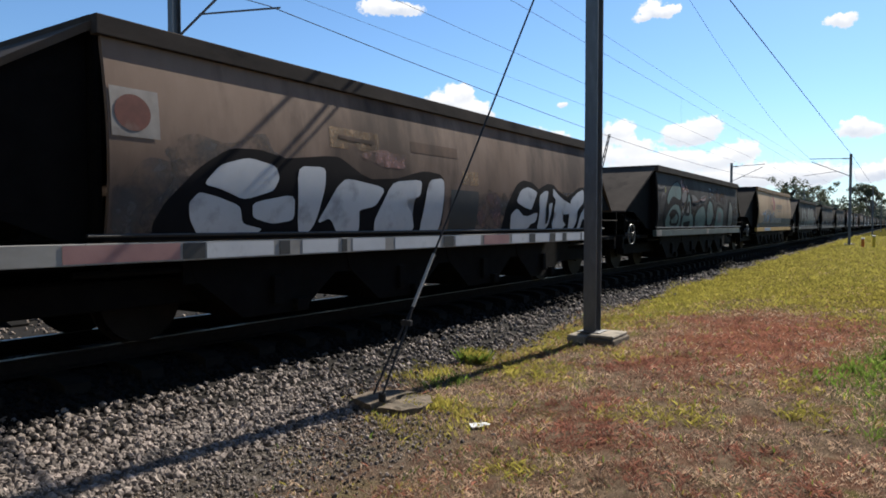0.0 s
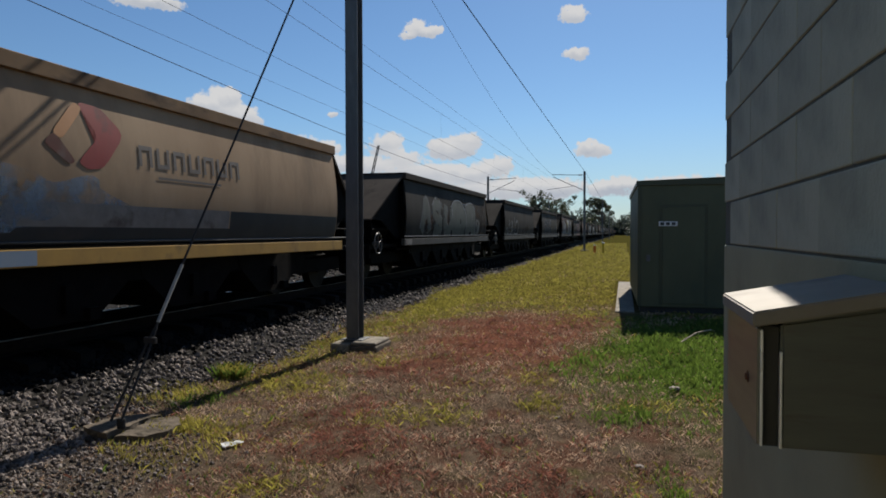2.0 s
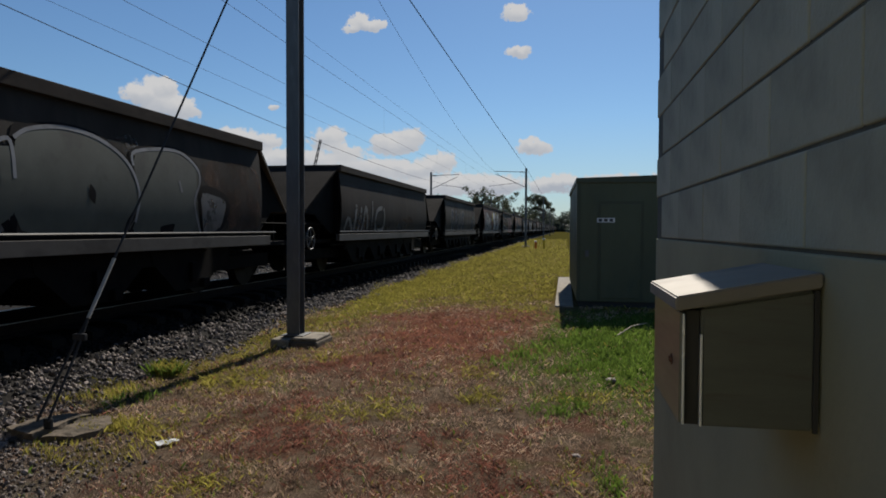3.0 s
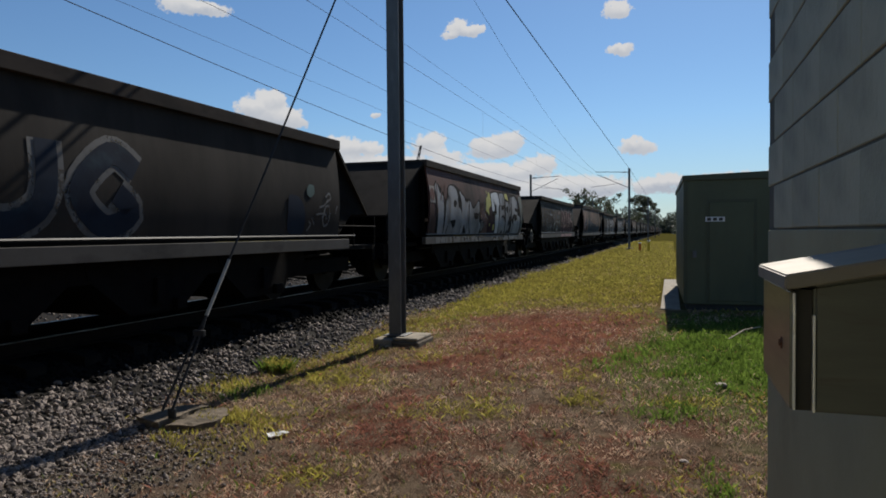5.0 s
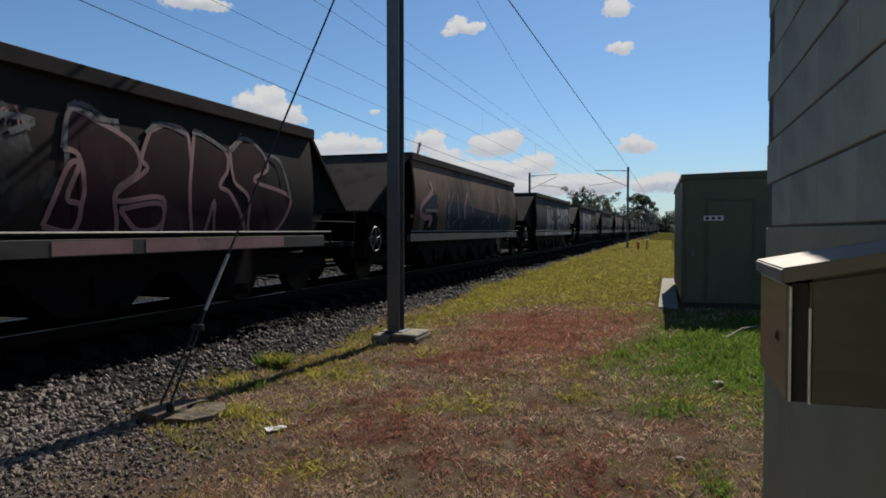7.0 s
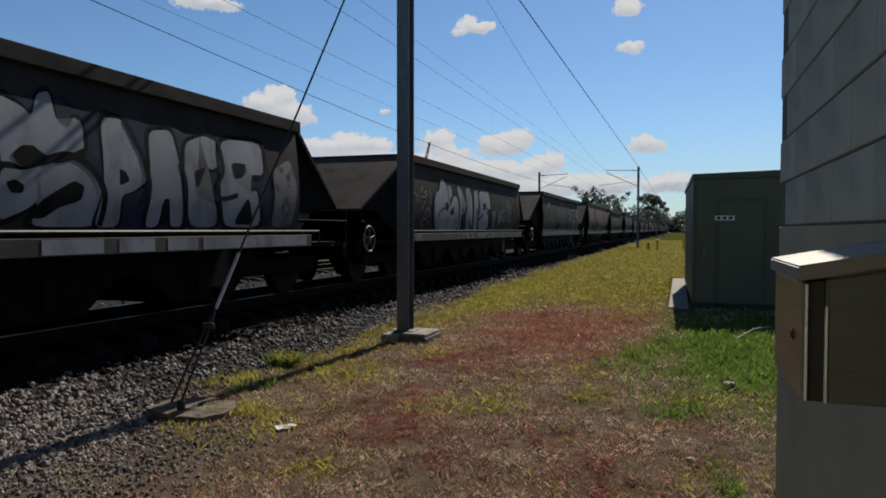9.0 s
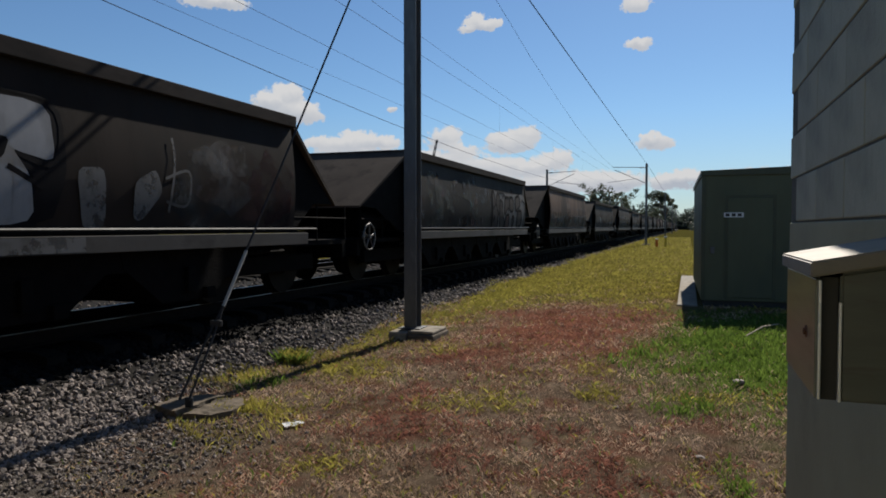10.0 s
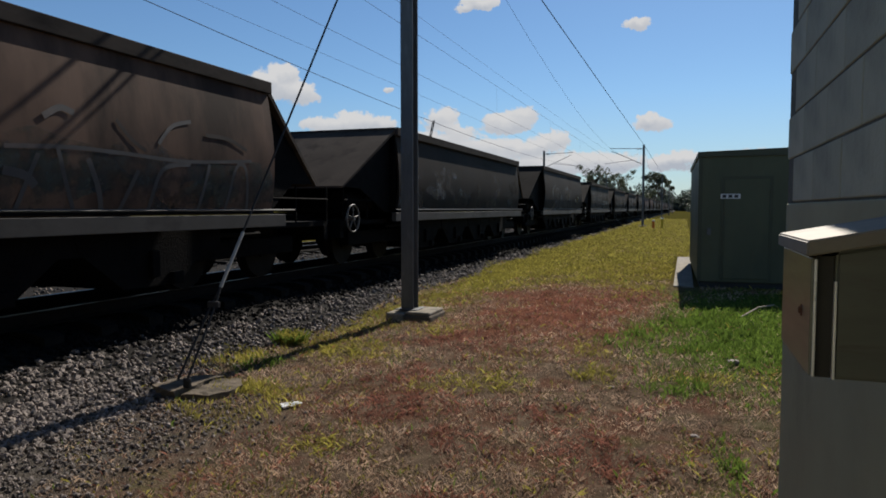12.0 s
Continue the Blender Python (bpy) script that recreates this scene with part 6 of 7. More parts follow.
        sprayed(w, [(1.46, 2.05), (1.53, 2.22), (1.73, 2.3), (2.04, 2.29), (2.25, 2.2), (2.31, 1.98), (2.12, 1.89), (2.16, 1.8), (2.45, 1.73), (2.63, 1.6), (2.6, 1.26), (2.49, 1.01), (1.44, 1.02), (1.44, 1.21), (1.64, 1.43), (1.58, 1.47), (1.64, 1.7), (1.63, 2.03)], "silver", 0.0084, 0.05)
        sprayed(w, [(1.88, 1.89), (2.06, 1.95), (2.24, 1.87), (2.03, 1.73), (1.91, 1.76)], "blackspray", 0.0088, 0)
        sprayed(w, [(1.58, 1.39), (2.07, 1.43), (2.08, 1.29), (1.91, 1.18), (1.72, 1.31)], "blackspray", 0.0092, 0)
        sprayed(w, [(2.48, 2.23), (2.66, 2.12), (2.93, 2.04), (2.89, 1.69), (3.27, 1.97), (3.35, 1.94), (3.18, 1.67), (3.07, 1.52), (3.32, 1.28), (3.5, 1.02), (3.14, 1.06), (2.84, 1.34), (2.75, 1), (2.52, 1.01), (2.67, 1.47), (2.63, 1.88)], "silver", 0.0096, 0.05)
        sprayed(w, [(3.39, 2.02), (3.7, 1.71), (4.41, 2.04), (4.41, 1.67), (3.84, 1.66), (3.78, 1.52), (4.25, 1.46), (4.66, 1.3), (4.4, 1.01), (3.69, 0.99), (3.37, 1.24), (3.33, 1.57)], "silver", 0.0100, 0.05)
        sprayed(w, [(3.8, 1.65), (4.33, 1.65), (4.28, 1.47), (3.83, 1.47)], "blackspray", 0.0104, 0)
        mark("tag_stroke", stroke_bm([(0.66, 2.33), (0.57, 1.9), (0.62, 1.59)], 0.05), PAINT["maroon"], w, "dark red sprayed stroke", 0.0108)
        mark("tag_stroke", stroke_bm([(1.05, 2.26), (0.85, 1.88)], 0.05), PAINT["maroon"], w, "dark red sprayed stroke", 0.0112)
        mark("tag_stroke", stroke_bm([(1.34, 2.31), (1.05, 1.87)], 0.05), PAINT["maroon"], w, "dark red sprayed stroke", 0.0116)
        sprayed(w, [(5.17, 1.83), (5.26, 2.13), (5.49, 2.22), (5.56, 2.33), (5.73, 2.34), (5.8, 2.13), (5.84, 1.74), (5.62, 1.55), (5.39, 1.67), (5.14, 1.73)], "yellow", 0.0104, 0)
        sprayed(w, [(5.33, 2.36), (5.4, 2.38), (5.43, 2.29), (5.36, 2.26)], "yellow", 0.0108, 0)
        sprayed(w, [(5.49, 1.79), (5.66, 1.89), (5.91, 1.89), (6.14, 1.59), (6.34, 1.05), (5.41, 1.03), (5.35, 1.32), (5.76, 1.51), (5.55, 1.66)], "violet", 0.0112, 0)
        sprayed(w, [(4.6, 1.39), (4.76, 1.47), (4.95, 1.31), (4.81, 1.15), (4.6, 1.1)], "pale", 0.0116, 0.04)
        sprayed(w, [(5.58, 1.37), (5.69, 1.36), (5.66, 1.27), (5.56, 1.28)], "yellow", 0.0120, 0)
        sprayed(w, [(6.02, 1.32), (6.18, 1.35), (6.26, 1.17), (6.04, 1.14)], "yellow", 0.0124, 0)
        sprayed(w, [(5.82, 2.32), (6.57, 2.41), (6.9, 2.39), (7.63, 2.45), (7.75, 2.43), (8.24, 2.47), (8.72, 2.41), (9.4, 2.44), (9.82, 2.32), (9.85, 1.84), (10.14, 1.67), (10.18, 1.22), (9.9, 0.91), (6.26, 0.96), (6.35, 1.54), (6.14, 1.69), (5.87, 1.57)], "blackspray", 0.0128, 0)
        sprayed(w, [(5.87, 2.31), (6.57, 2.38), (6.83, 2.33), (6.94, 1.94), (6.77, 1.88), (6.74, 1.02), (6.33, 0.99), (6.44, 1.55), (6.44, 1.98), (6.28, 1.96), (6.26, 1.77), (5.93, 1.73), (5.88, 2.03)], "white", 0.0132, 0.05)
        sprayed(w, [(6.93, 2.35), (7.55, 2.39), (7.64, 2.33), (7.63, 2), (7.16, 1.97), (7.14, 1.82), (7.39, 1.83), (7.35, 1.67), (7.66, 1.55), (7.67, 1.02), (6.81, 1), (6.82, 1.5), (6.98, 1.84)], "silver", 0.0136, 0.05)
        sprayed(w, [(7.75, 2.39), (8.15, 2.41), (8.25, 2.17), (7.77, 2.19)], "yellow", 0.0140, 0)
        sprayed(w, [(7.77, 2.13), (8.22, 2.12), (8.33, 1.96), (8.6, 2.29), (8.77, 2.36), (8.71, 2), (8.54, 1.75), (8.19, 1.61), (8.37, 1.43), (8.19, 0.98), (7.75, 1)], "silver", 0.0144, 0.05)
        sprayed(w, [(8.8, 2.31), (9.32, 2.38), (9.68, 2.26), (9.73, 1.9), (9.24, 1.81), (9.61, 1.69), (10.03, 1.65), (10.05, 1.22), (9.81, 0.95), (8.56, 0.96), (8.62, 1.28), (8.68, 1.68)], "silver", 0.0148, 0.05)
        sprayed(w, [(9.19, 1.96), (9.48, 1.95), (9.82, 1.88), (9.73, 1.81), (9.19, 1.82)], "blackspray", 0.0152, 0)
        sprayed(w, [(8.71, 1.6), (9, 1.74), (9.48, 1.71), (9.56, 1.54), (9.19, 1.46), (9.03, 1.6), (8.92, 1.33), (8.73, 1.43)], "blackspray", 0.0156, 0)
        sprayed(w, [(9.91, 2.36), (10.38, 2.45), (10.57, 2.17), (10.63, 1.23), (10.21, 1.04), (10.13, 1.67)], "greenish", 0.0160, 0)
        sprayed(w, [(7.14, 1.98), (7.63, 1.97), (7.39, 1.82), (7.14, 1.82)], "blackspray", 0.0192, 0)
        sprayed(w, [(7.05, 1.57), (7.35, 1.68), (7.67, 1.55), (7.64, 1.43), (7.37, 1.59)], "blackspray", 0.0194, 0)
        sprayed(w, [(7.74, 1.91), (8.2, 2.01), (8.04, 1.7)], "blackspray", 0.0196, 0)
        sprayed(w, [(8.04, 1.37), (8.23, 1.61), (8.53, 1.67), (8.46, 1.46), (8.11, 1.27)], "blackspray", 0.0198, 0)
        sprayed(w, [(6.27, 1.97), (6.46, 1.99), (6.46, 1.62), (6.14, 1.72), (5.95, 1.6), (5.88, 1.73), (6.27, 1.77)], "blackspray", 0.0200, 0)
        sprayed(w, [(7.73, 1.04), (8.16, 1.19), (8.22, 0.95), (7.77, 0.96)], "blackspray", 0.0202, 0)
        sprayed(w, [(7.03, 1.01), (7.29, 1.17), (7.5, 0.98)], "blackspray", 0.0204, 0)
        mark("graffiti_outline", stroke_bm([(6.85, 2.35), (6.97, 1.95), (6.79, 1.88), (6.76, 1.02)], 0.05), PAINT["blackspray"], w, "sprayed dark outline", 0.0206)
        mark("graffiti_outline", stroke_bm([(7.66, 2.36), (7.71, 1.98), (7.7, 1.02)], 0.05), PAINT["blackspray"], w, "sprayed dark outline", 0.0208)
        mark("graffiti_outline", stroke_bm([(8.77, 2.39), (8.6, 1.99), (8.27, 1.79)], 0.05), PAINT["blackspray"], w, "sprayed dark outline", 0.0210)
        mark("graffiti_outline", stroke_bm([(8.57, 1.63), (8.71, 1.46), (8.88, 1.3), (8.65, 0.98)], 0.05), PAINT["blackspray"], w, "sprayed dark outline", 0.0212)
        mark("graffiti_outline", stroke_bm([(9.35, 2.38), (9.74, 2.18), (9.77, 1.83), (10.11, 1.65), (9.99, 1.04)], 0.05), PAINT["blackspray"], w, "sprayed dark outline", 0.0214)
        mark("graffiti_outline", stroke_bm([(8.2, 2.15), (8.33, 1.96), (8.17, 1.61)], 0.05), PAINT["blackspray"], w, "sprayed dark outline", 0.0216)
    elif k == 7:
        paint("dark", "sill_dark")
        w["label"] = "blackened coal hopper wagon with dull red graffiti"
        tag(w, 4.8, 1.95, 0.22, "pink", 9, 4, 0.02)
        for a, b in ((5.6, 6.6), (6.8, 9.6)):
            sill_patch(w, a, b, "pink")
        sill_patch(w, -0.05, 0.2, "signwhite")
        for i, (a, b, c, d) in enumerate([(1.0, 1.6, 0.7, 0.55), (2.0, 1.5, 0.8, 0.6), (3.0, 1.65, 0.8, 0.5), (4.0, 1.5, 0.9, 0.55), (5.0, 1.6, 0.6, 0.45), (2.6, 2.0, 1.6, 0.2)]):
            mark("faded_patch", blob_bm(a, b, c, d, 500 + i, 0.25), WORN["haze"], w, "worn grey sprayed patch", 0.002 + 0.0004 * i)
        mark("tag_stroke", stroke_bm([(0.65, 1.88), (0.69, 1.54), (0.78, 1.35), (0.85, 1.09)], 0.16), PAINT["blackspray"], w, "broad dark sprayed stroke", 0.0074)
        mark("tag_stroke", stroke_bm([(1.14, 1.92), (1.43, 1.94), (1.63, 1.94)], 0.13), PAINT["blackspray"], w, "broad dark sprayed stroke", 0.0078)
        mark("tag_stroke", stroke_bm([(1.43, 1.93), (1.41, 1.6), (1.38, 1.35)], 0.17), PAINT["blackspray"], w, "broad dark sprayed stroke", 0.0082)
        mark("tag_stroke", stroke_bm([(2.04, 1.91), (2.14, 1.68), (2.26, 1.5), (2.81, 1.57), (3.13, 1.42), (3.05, 1.11)], 0.15), PAINT["blackspray"], w, "broad dark sprayed stroke", 0.0086)
        mark("tag_stroke", stroke_bm([(2.64, 1.71), (3.01, 1.69), (3.31, 1.51)], 0.16), PAINT["blackspray"], w, "broad dark sprayed stroke", 0.0090)
        mark("tag_stroke", stroke_bm([(1.99, 1.99), (2.15, 2.1), (2.63, 2.07)], 0.08), PAINT["blackspray"], w, "broad dark sprayed stroke", 0.0094)
        mark("tag_stroke", stroke_bm([(2.71, 2.05), (3.02, 2.12), (3.12, 1.98)], 0.06), PAINT["blackspray"], w, "broad dark sprayed stroke", 0.0098)
        sprayed(w, [(3.97, 1.27), (4.48, 1.25), (4.48, 1.11), (3.97, 1.12)], "signwhite", 0.0102, 0)
        mark("tag_stroke", stroke_bm([(5.78, 1.07), (5.86, 2.26), (6.47, 2.11)], 0.06), PAINT["pale"], w, "pale sprayed tag stroke", 0.0106)
        mark("tag_stroke", stroke_bm([(6.88, 2), (6.99, 2.25), (7.33, 2.13)], 0.06), PAINT["pale"], w, "pale sprayed tag stroke", 0.0110)
        mark("tag_stroke", stroke_bm([(7.56, 2.05), (7.81, 2.27), (8.19, 1.98), (8.65, 2.35)], 0.06), PAINT["pale"], w, "pale sprayed tag stroke", 0.0114)
        mark("tag_stroke", stroke_bm([(4.97, 2.06), (5.45, 2.06), (5.2, 1.92)], 0.06), PAINT["pale"], w, "pale sprayed tag stroke", 0.0118)
        sprayed(w, [(5.74, 1.84), (5.86, 2.22), (6.2, 2.16), (6.61, 2.01), (6.73, 1.82), (6.65, 1.66), (6.37, 1.46), (6.42, 1.12), (6.36, 0.99), (5.89, 1.02), (5.98, 1.44), (5.92, 1.79)], "violet", 0.0124, 0)
        mark("tag_stroke", stroke_bm([(5.74, 1.84), (5.86, 2.22), (6.2, 2.16), (6.61, 2.01), (6.73, 1.82), (6.65, 1.66), (6.37, 1.46), (6.42, 1.12), (6.36, 0.99), (5.89, 1.02), (5.98, 1.44), (5.92, 1.79), (5.74, 1.84)], 0.055), PAINT["pink"], w, "pale pink sprayed outline", 0.0128)
        sprayed(w, [(6.91, 2.16), (7.18, 2.27), (7.51, 2.23), (7.56, 1.93), (7.6, 0.99), (7.11, 1.01), (7.07, 1.43), (6.45, 1.37), (6.41, 1.47), (6.82, 1.73), (6.75, 1.85)], "violet", 0.0132, 0)
        mark("tag_stroke", stroke_bm([(6.91, 2.16), (7.18, 2.27), (7.51, 2.23), (7.56, 1.93), (7.6, 0.99), (7.11, 1.01), (7.07, 1.43), (6.45, 1.37), (6.41, 1.47), (6.82, 1.73), (6.75, 1.85), (6.91, 2.16)], 0.055), PAINT["pink"], w, "pale pink sprayed outline", 0.0136)
        sprayed(w, [(7.67, 2.28), (8.22, 2.1), (8.27, 1.86), (8.09, 1.63), (8.33, 1.53), (8.67, 1.04), (8.06, 1.02), (7.98, 1.44), (7.82, 1.02), (7.61, 1.04), (7.52, 1.59)], "violet", 0.0140, 0)
        mark("tag_stroke", stroke_bm([(7.67, 2.28), (8.22, 2.1), (8.27, 1.86), (8.09, 1.63), (8.33, 1.53), (8.67, 1.04), (8.06, 1.02), (7.98, 1.44), (7.82, 1.02), (7.61, 1.04), (7.52, 1.59), (7.67, 2.28)], 0.055), PAINT["pink"], w, "pale pink sprayed outline", 0.0144)
        sprayed(w, [(8.34, 2.12), (8.72, 2.31), (9.12, 2.12), (9.19, 1.93), (8.84, 1.75), (9.56, 1.63), (9.79, 1.48), (9.4, 1.04), (8.79, 1.02), (8.71, 1.51), (8.39, 1.72)], "violet", 0.0148, 0)
        mark("tag_stroke", stroke_bm([(8.34, 2.12), (8.72, 2.31), (9.12, 2.12), (9.19, 1.93), (8.84, 1.75), (9.56, 1.63), (9.79, 1.48), (9.4, 1.04), (8.79, 1.02), (8.71, 1.51), (8.39, 1.72), (8.34, 2.12)], 0.055), PAINT["pink"], w, "pale pink sprayed outline", 0.0152)
        sprayed(w, [(5.53, 1.11), (5.77, 1.65), (5.92, 1.71), (5.78, 1.38), (5.94, 1.31), (5.87, 1.06)], "violet", 0.0156, 0)
        mark("tag_stroke", stroke_bm([(5.53, 1.11), (5.77, 1.65), (5.92, 1.71), (5.78, 1.38), (5.94, 1.31), (5.87, 1.06), (5.53, 1.11)], 0.055), PAINT["pink"], w, "pale pink sprayed outline", 0.0160)
        sprayed(w, [(6.44, 1.29), (7.03, 1.37), (7.05, 1.12), (6.72, 1.07), (6.52, 1.21)], "violet", 0.0164, 0)
        mark("tag_stroke", stroke_bm([(6.44, 1.29), (7.03, 1.37), (7.05, 1.12), (6.72, 1.07), (6.52, 1.21), (6.44, 1.29)], 0.055), PAINT["pink"], w, "pale pink sprayed outline", 0.0168)
        mark("tag_stroke", stroke_bm([(6.46, 2.2), (6.2, 2.19), (5.86, 2.23), (5.76, 1.83)], 0.05), PAINT["pale"], w, "pale sprayed tag stroke", 0.0172)
        mark("tag_stroke", stroke_bm([(6.84, 2.13), (7.09, 2.27), (7.51, 2.21)], 0.05), PAINT["pale"], w, "pale sprayed tag stroke", 0.0176)
        mark("tag_stroke", stroke_bm([(7.62, 2.24), (7.83, 2.23), (8.28, 2.09)], 0.05), PAINT["pale"], w, "pale sprayed tag stroke", 0.0180)
        mark("tag_stroke", stroke_bm([(8.36, 2.1), (8.72, 2.31), (9.09, 2.16), (9.19, 1.97)], 0.05), PAINT["pale"], w, "pale sprayed tag stroke", 0.0184)
        mark("tag_stroke", stroke_bm([(9.27, 2.14), (9.56, 2.05), (9.79, 1.52)], 0.05), PAINT["pale"], w, "pale sprayed tag stroke", 0.0188)
    elif k == 8:
        paint("rustbrown", "sill_dark")
        w["label"] = "rust-brown coal hopper wagon with dark blue letters edged pale"
        sprayed(w, [(0.51, 1.66), (1.08, 1.87), (1.59, 1.96), (1.64, 1.56), (0.82, 1.57), (0.56, 1.45)], "deepblue", 0.0064, 0)
        sprayed(w, [(0.61, 1.41), (1.36, 1.52), (1.64, 1.39), (1.64, 0.93), (0.56, 0.94), (1.03, 1.18), (1.03, 1.32)], "blackspray", 0.0068, 0)
        sprayed(w, [(2.32, 1.82), (3.45, 1.81), (5.3, 1.68), (7.34, 1.59), (9.74, 1.56), (9.6, 0.89), (2.31, 0.93)], "deepblue", 0.0072, 0)
        mark("tag_stroke", stroke_bm([(1.09, 2.2), (1.19, 1.99), (0.56, 1.7), (0.36, 1.52), (0.61, 1.37), (1.13, 1.36), (1.03, 1.16)], 0.13), PAINT["pink"], w, "pale sprayed line", 0.0078)
        mark("tag_stroke", stroke_bm([(1.19, 2.15), (1.53, 1.95), (1.59, 1.73)], 0.06), PAINT["pale"], w, "pale sprayed line", 0.0080)
        mark("tag_stroke", stroke_bm([(0.44, 1.31), (0.46, 0.97)], 0.05), PAINT["pale"], w, "pale sprayed line", 0.0082)
        mark("tag_stroke", stroke_bm([(0.69, 1.53), (1.64, 1.55)], 0.06), PAINT["pale"], w, "pale sprayed line", 0.0084)
        mark("tag_stroke", stroke_bm([(2.45, 2.13), (2.41, 1.41), (2.64, 1.11)], 0.07), PAINT["pale"], w, "pale sprayed line", 0.0086)
        mark("tag_stroke", stroke_bm([(3.09, 2.11), (2.64, 1.78), (2.41, 1.17)], 0.05), PAINT["pale"], w, "pale sprayed line", 0.0088)
        mark("tag_stroke", stroke_bm([(3.2, 2.05), (3.34, 1.3)], 0.05), PAINT["pale"], w, "pale sprayed line", 0.0090)
        mark("tag_stroke", stroke_bm([(4.23, 2.12), (3.87, 1.7), (3.95, 1.37)], 0.09), PAINT["pink"], w, "pale sprayed line", 0.0092)
        mark("tag_stroke", stroke_bm([(4.23, 2.05), (4.77, 1.59)], 0.06), PAINT["pale"], w, "pale sprayed line", 0.0094)
        mark("tag_stroke", stroke_bm([(5.53, 2.12), (5.3, 1.82)], 0.05), PAINT["pale"], w, "pale sprayed line", 0.0096)
        mark("tag_stroke", stroke_bm([(6.52, 2.1), (6.37, 1.72)], 0.05), PAINT["pale"], w, "pale sprayed line", 0.0098)
        mark("tag_stroke", stroke_bm([(7.8, 2.14), (8.04, 1.77), (7.8, 1.36)], 0.1), PAINT["pink"], w, "pale sprayed line", 0.0100)
        mark("tag_stroke", stroke_bm([(8.53, 2.12), (8.41, 1.45)], 0.05), PAINT["pale"], w, "pale sprayed line", 0.0102)
        mark("tag_stroke", stroke_bm([(9.32, 2.08), (9.6, 1.74)], 0.05), PAINT["pale"], w, "pale sprayed line", 0.0104)
        mark("tag_stroke", stroke_bm([(2.78, 1.17), (3.45, 1.43), (3.64, 1.04)], 0.04), PAINT["pale"], w, "pale sprayed line", 0.0106)
        mark("tag_stroke", stroke_bm([(5.77, 1.26), (6.52, 1.49), (6.79, 1.11)], 0.04), PAINT["pale"], w, "pale sprayed line", 0.0108)
    elif k == 9:
        paint("grey", "sill_dark")
        w["label"] = "dark coal hopper wagon with pale silver graffiti letters"
        for a, b in ((1.9, 2.9), (3.1, 4.3), (6.1, 6.8), (7.0, 7.5), (7.7, 8.2), (8.3, 10.7)):
            sill_patch(w, a, b, "silver")
        sprayed(w, [(2.66, 2.23), (3.09, 2.22), (3.87, 2.24), (3.8, 2.15), (2.98, 2.07), (2.66, 2.04)], "greenish", 0.0066, 0)
        sprayed(w, [(2.66, 2.05), (3.52, 2.07), (3.69, 1.99), (4.41, 2.1), (4.42, 1.6), (4.65, 1.52), (4.62, 0.95), (2.64, 0.97)], "blackspray", 0.0070, 0)
        sprayed(w, [(2.68, 2.02), (2.9, 2.07), (3.01, 2.02), (3.02, 1.65), (3.1, 1.6), (3.22, 1.68), (3.25, 2.05), (3.56, 1.96), (3.57, 1.81), (3.39, 1.57), (3.64, 1.48), (3.66, 1.15), (3.57, 0.98), (3.17, 0.97), (3.19, 1.39), (2.98, 1.38), (2.95, 1), (2.68, 0.98), (2.72, 1.48)], "silver", 0.0074, 0.05)
        sprayed(w, [(3.85, 2.11), (4.35, 2.06), (4.35, 1.82), (4.3, 1.67), (3.95, 1.66), (3.92, 1.54), (4.56, 1.53), (4.59, 1.29), (4.54, 0.99), (3.82, 0.98), (3.78, 1.11), (4.02, 1.31), (4.13, 1.36), (3.76, 1.44), (3.66, 1.49), (3.77, 1.82)], "silver", 0.0078, 0.05)
        sprayed(w, [(3.86, 1.22), (4.13, 1.36), (4.17, 1.27), (3.97, 1.12)], "blackspray", 0.0082, 0)
        sprayed(w, [(4.67, 1.8), (5.15, 1.98), (5.26, 1.66), (5.14, 1.11), (4.75, 1.05)], "deepblue", 0.0086, 0)
        sprayed(w, [(5.72, 2.23), (6.04, 2.24), (6.12, 2.36), (6.27, 2.36), (6.45, 2.19), (7.15, 2.26), (7.43, 2.19), (7.82, 2.24), (8.06, 2.16), (9.6, 2.32), (9.67, 1.67), (9.87, 1.08), (5.7, 1.07)], "deepblue", 0.0089, 0)
        sprayed(w, [(5.72, 2.21), (5.93, 2.15), (6.04, 2.07), (6.11, 2.28), (6.24, 2.33), (6.29, 2.07), (6.42, 2.01), (6.48, 2.13), (6.58, 2.09), (6.58, 1.8), (6.2, 1.71), (6.03, 1.81), (5.88, 1.72), (5.93, 1.59), (5.71, 1.61)], "silver", 0.0093, 0.05)
        sprayed(w, [(5.71, 1.59), (5.94, 1.58), (6.11, 1.64), (6.45, 1.73), (6.67, 1.64), (6.8, 1.41), (6.75, 1.09), (6.03, 1.09), (6.05, 1.24), (6.31, 1.32), (6.54, 1.37), (6.57, 1.49), (6.38, 1.48), (6.15, 1.38), (5.97, 1.24), (5.7, 1.13)], "silver", 0.0097, 0.05)
        sprayed(w, [(6.8, 2.18), (7.11, 2.2), (7.34, 1.81), (7.4, 1.59), (7.19, 1.46), (7.04, 1.42), (7.02, 1.09), (6.71, 1.09), (6.82, 1.5)], "silver", 0.0101, 0.05)
        sprayed(w, [(7.01, 1.69), (7.1, 1.66), (7.15, 1.57), (7.01, 1.51)], "blackspray", 0.0105, 0)
        sprayed(w, [(7.44, 2.13), (7.8, 2.19), (7.9, 1.82), (7.98, 1.1), (7.77, 1.1), (7.74, 1.41), (7.64, 1.41), (7.58, 1.1), (7.39, 1.09), (7.44, 1.59)], "silver", 0.0109, 0.05)
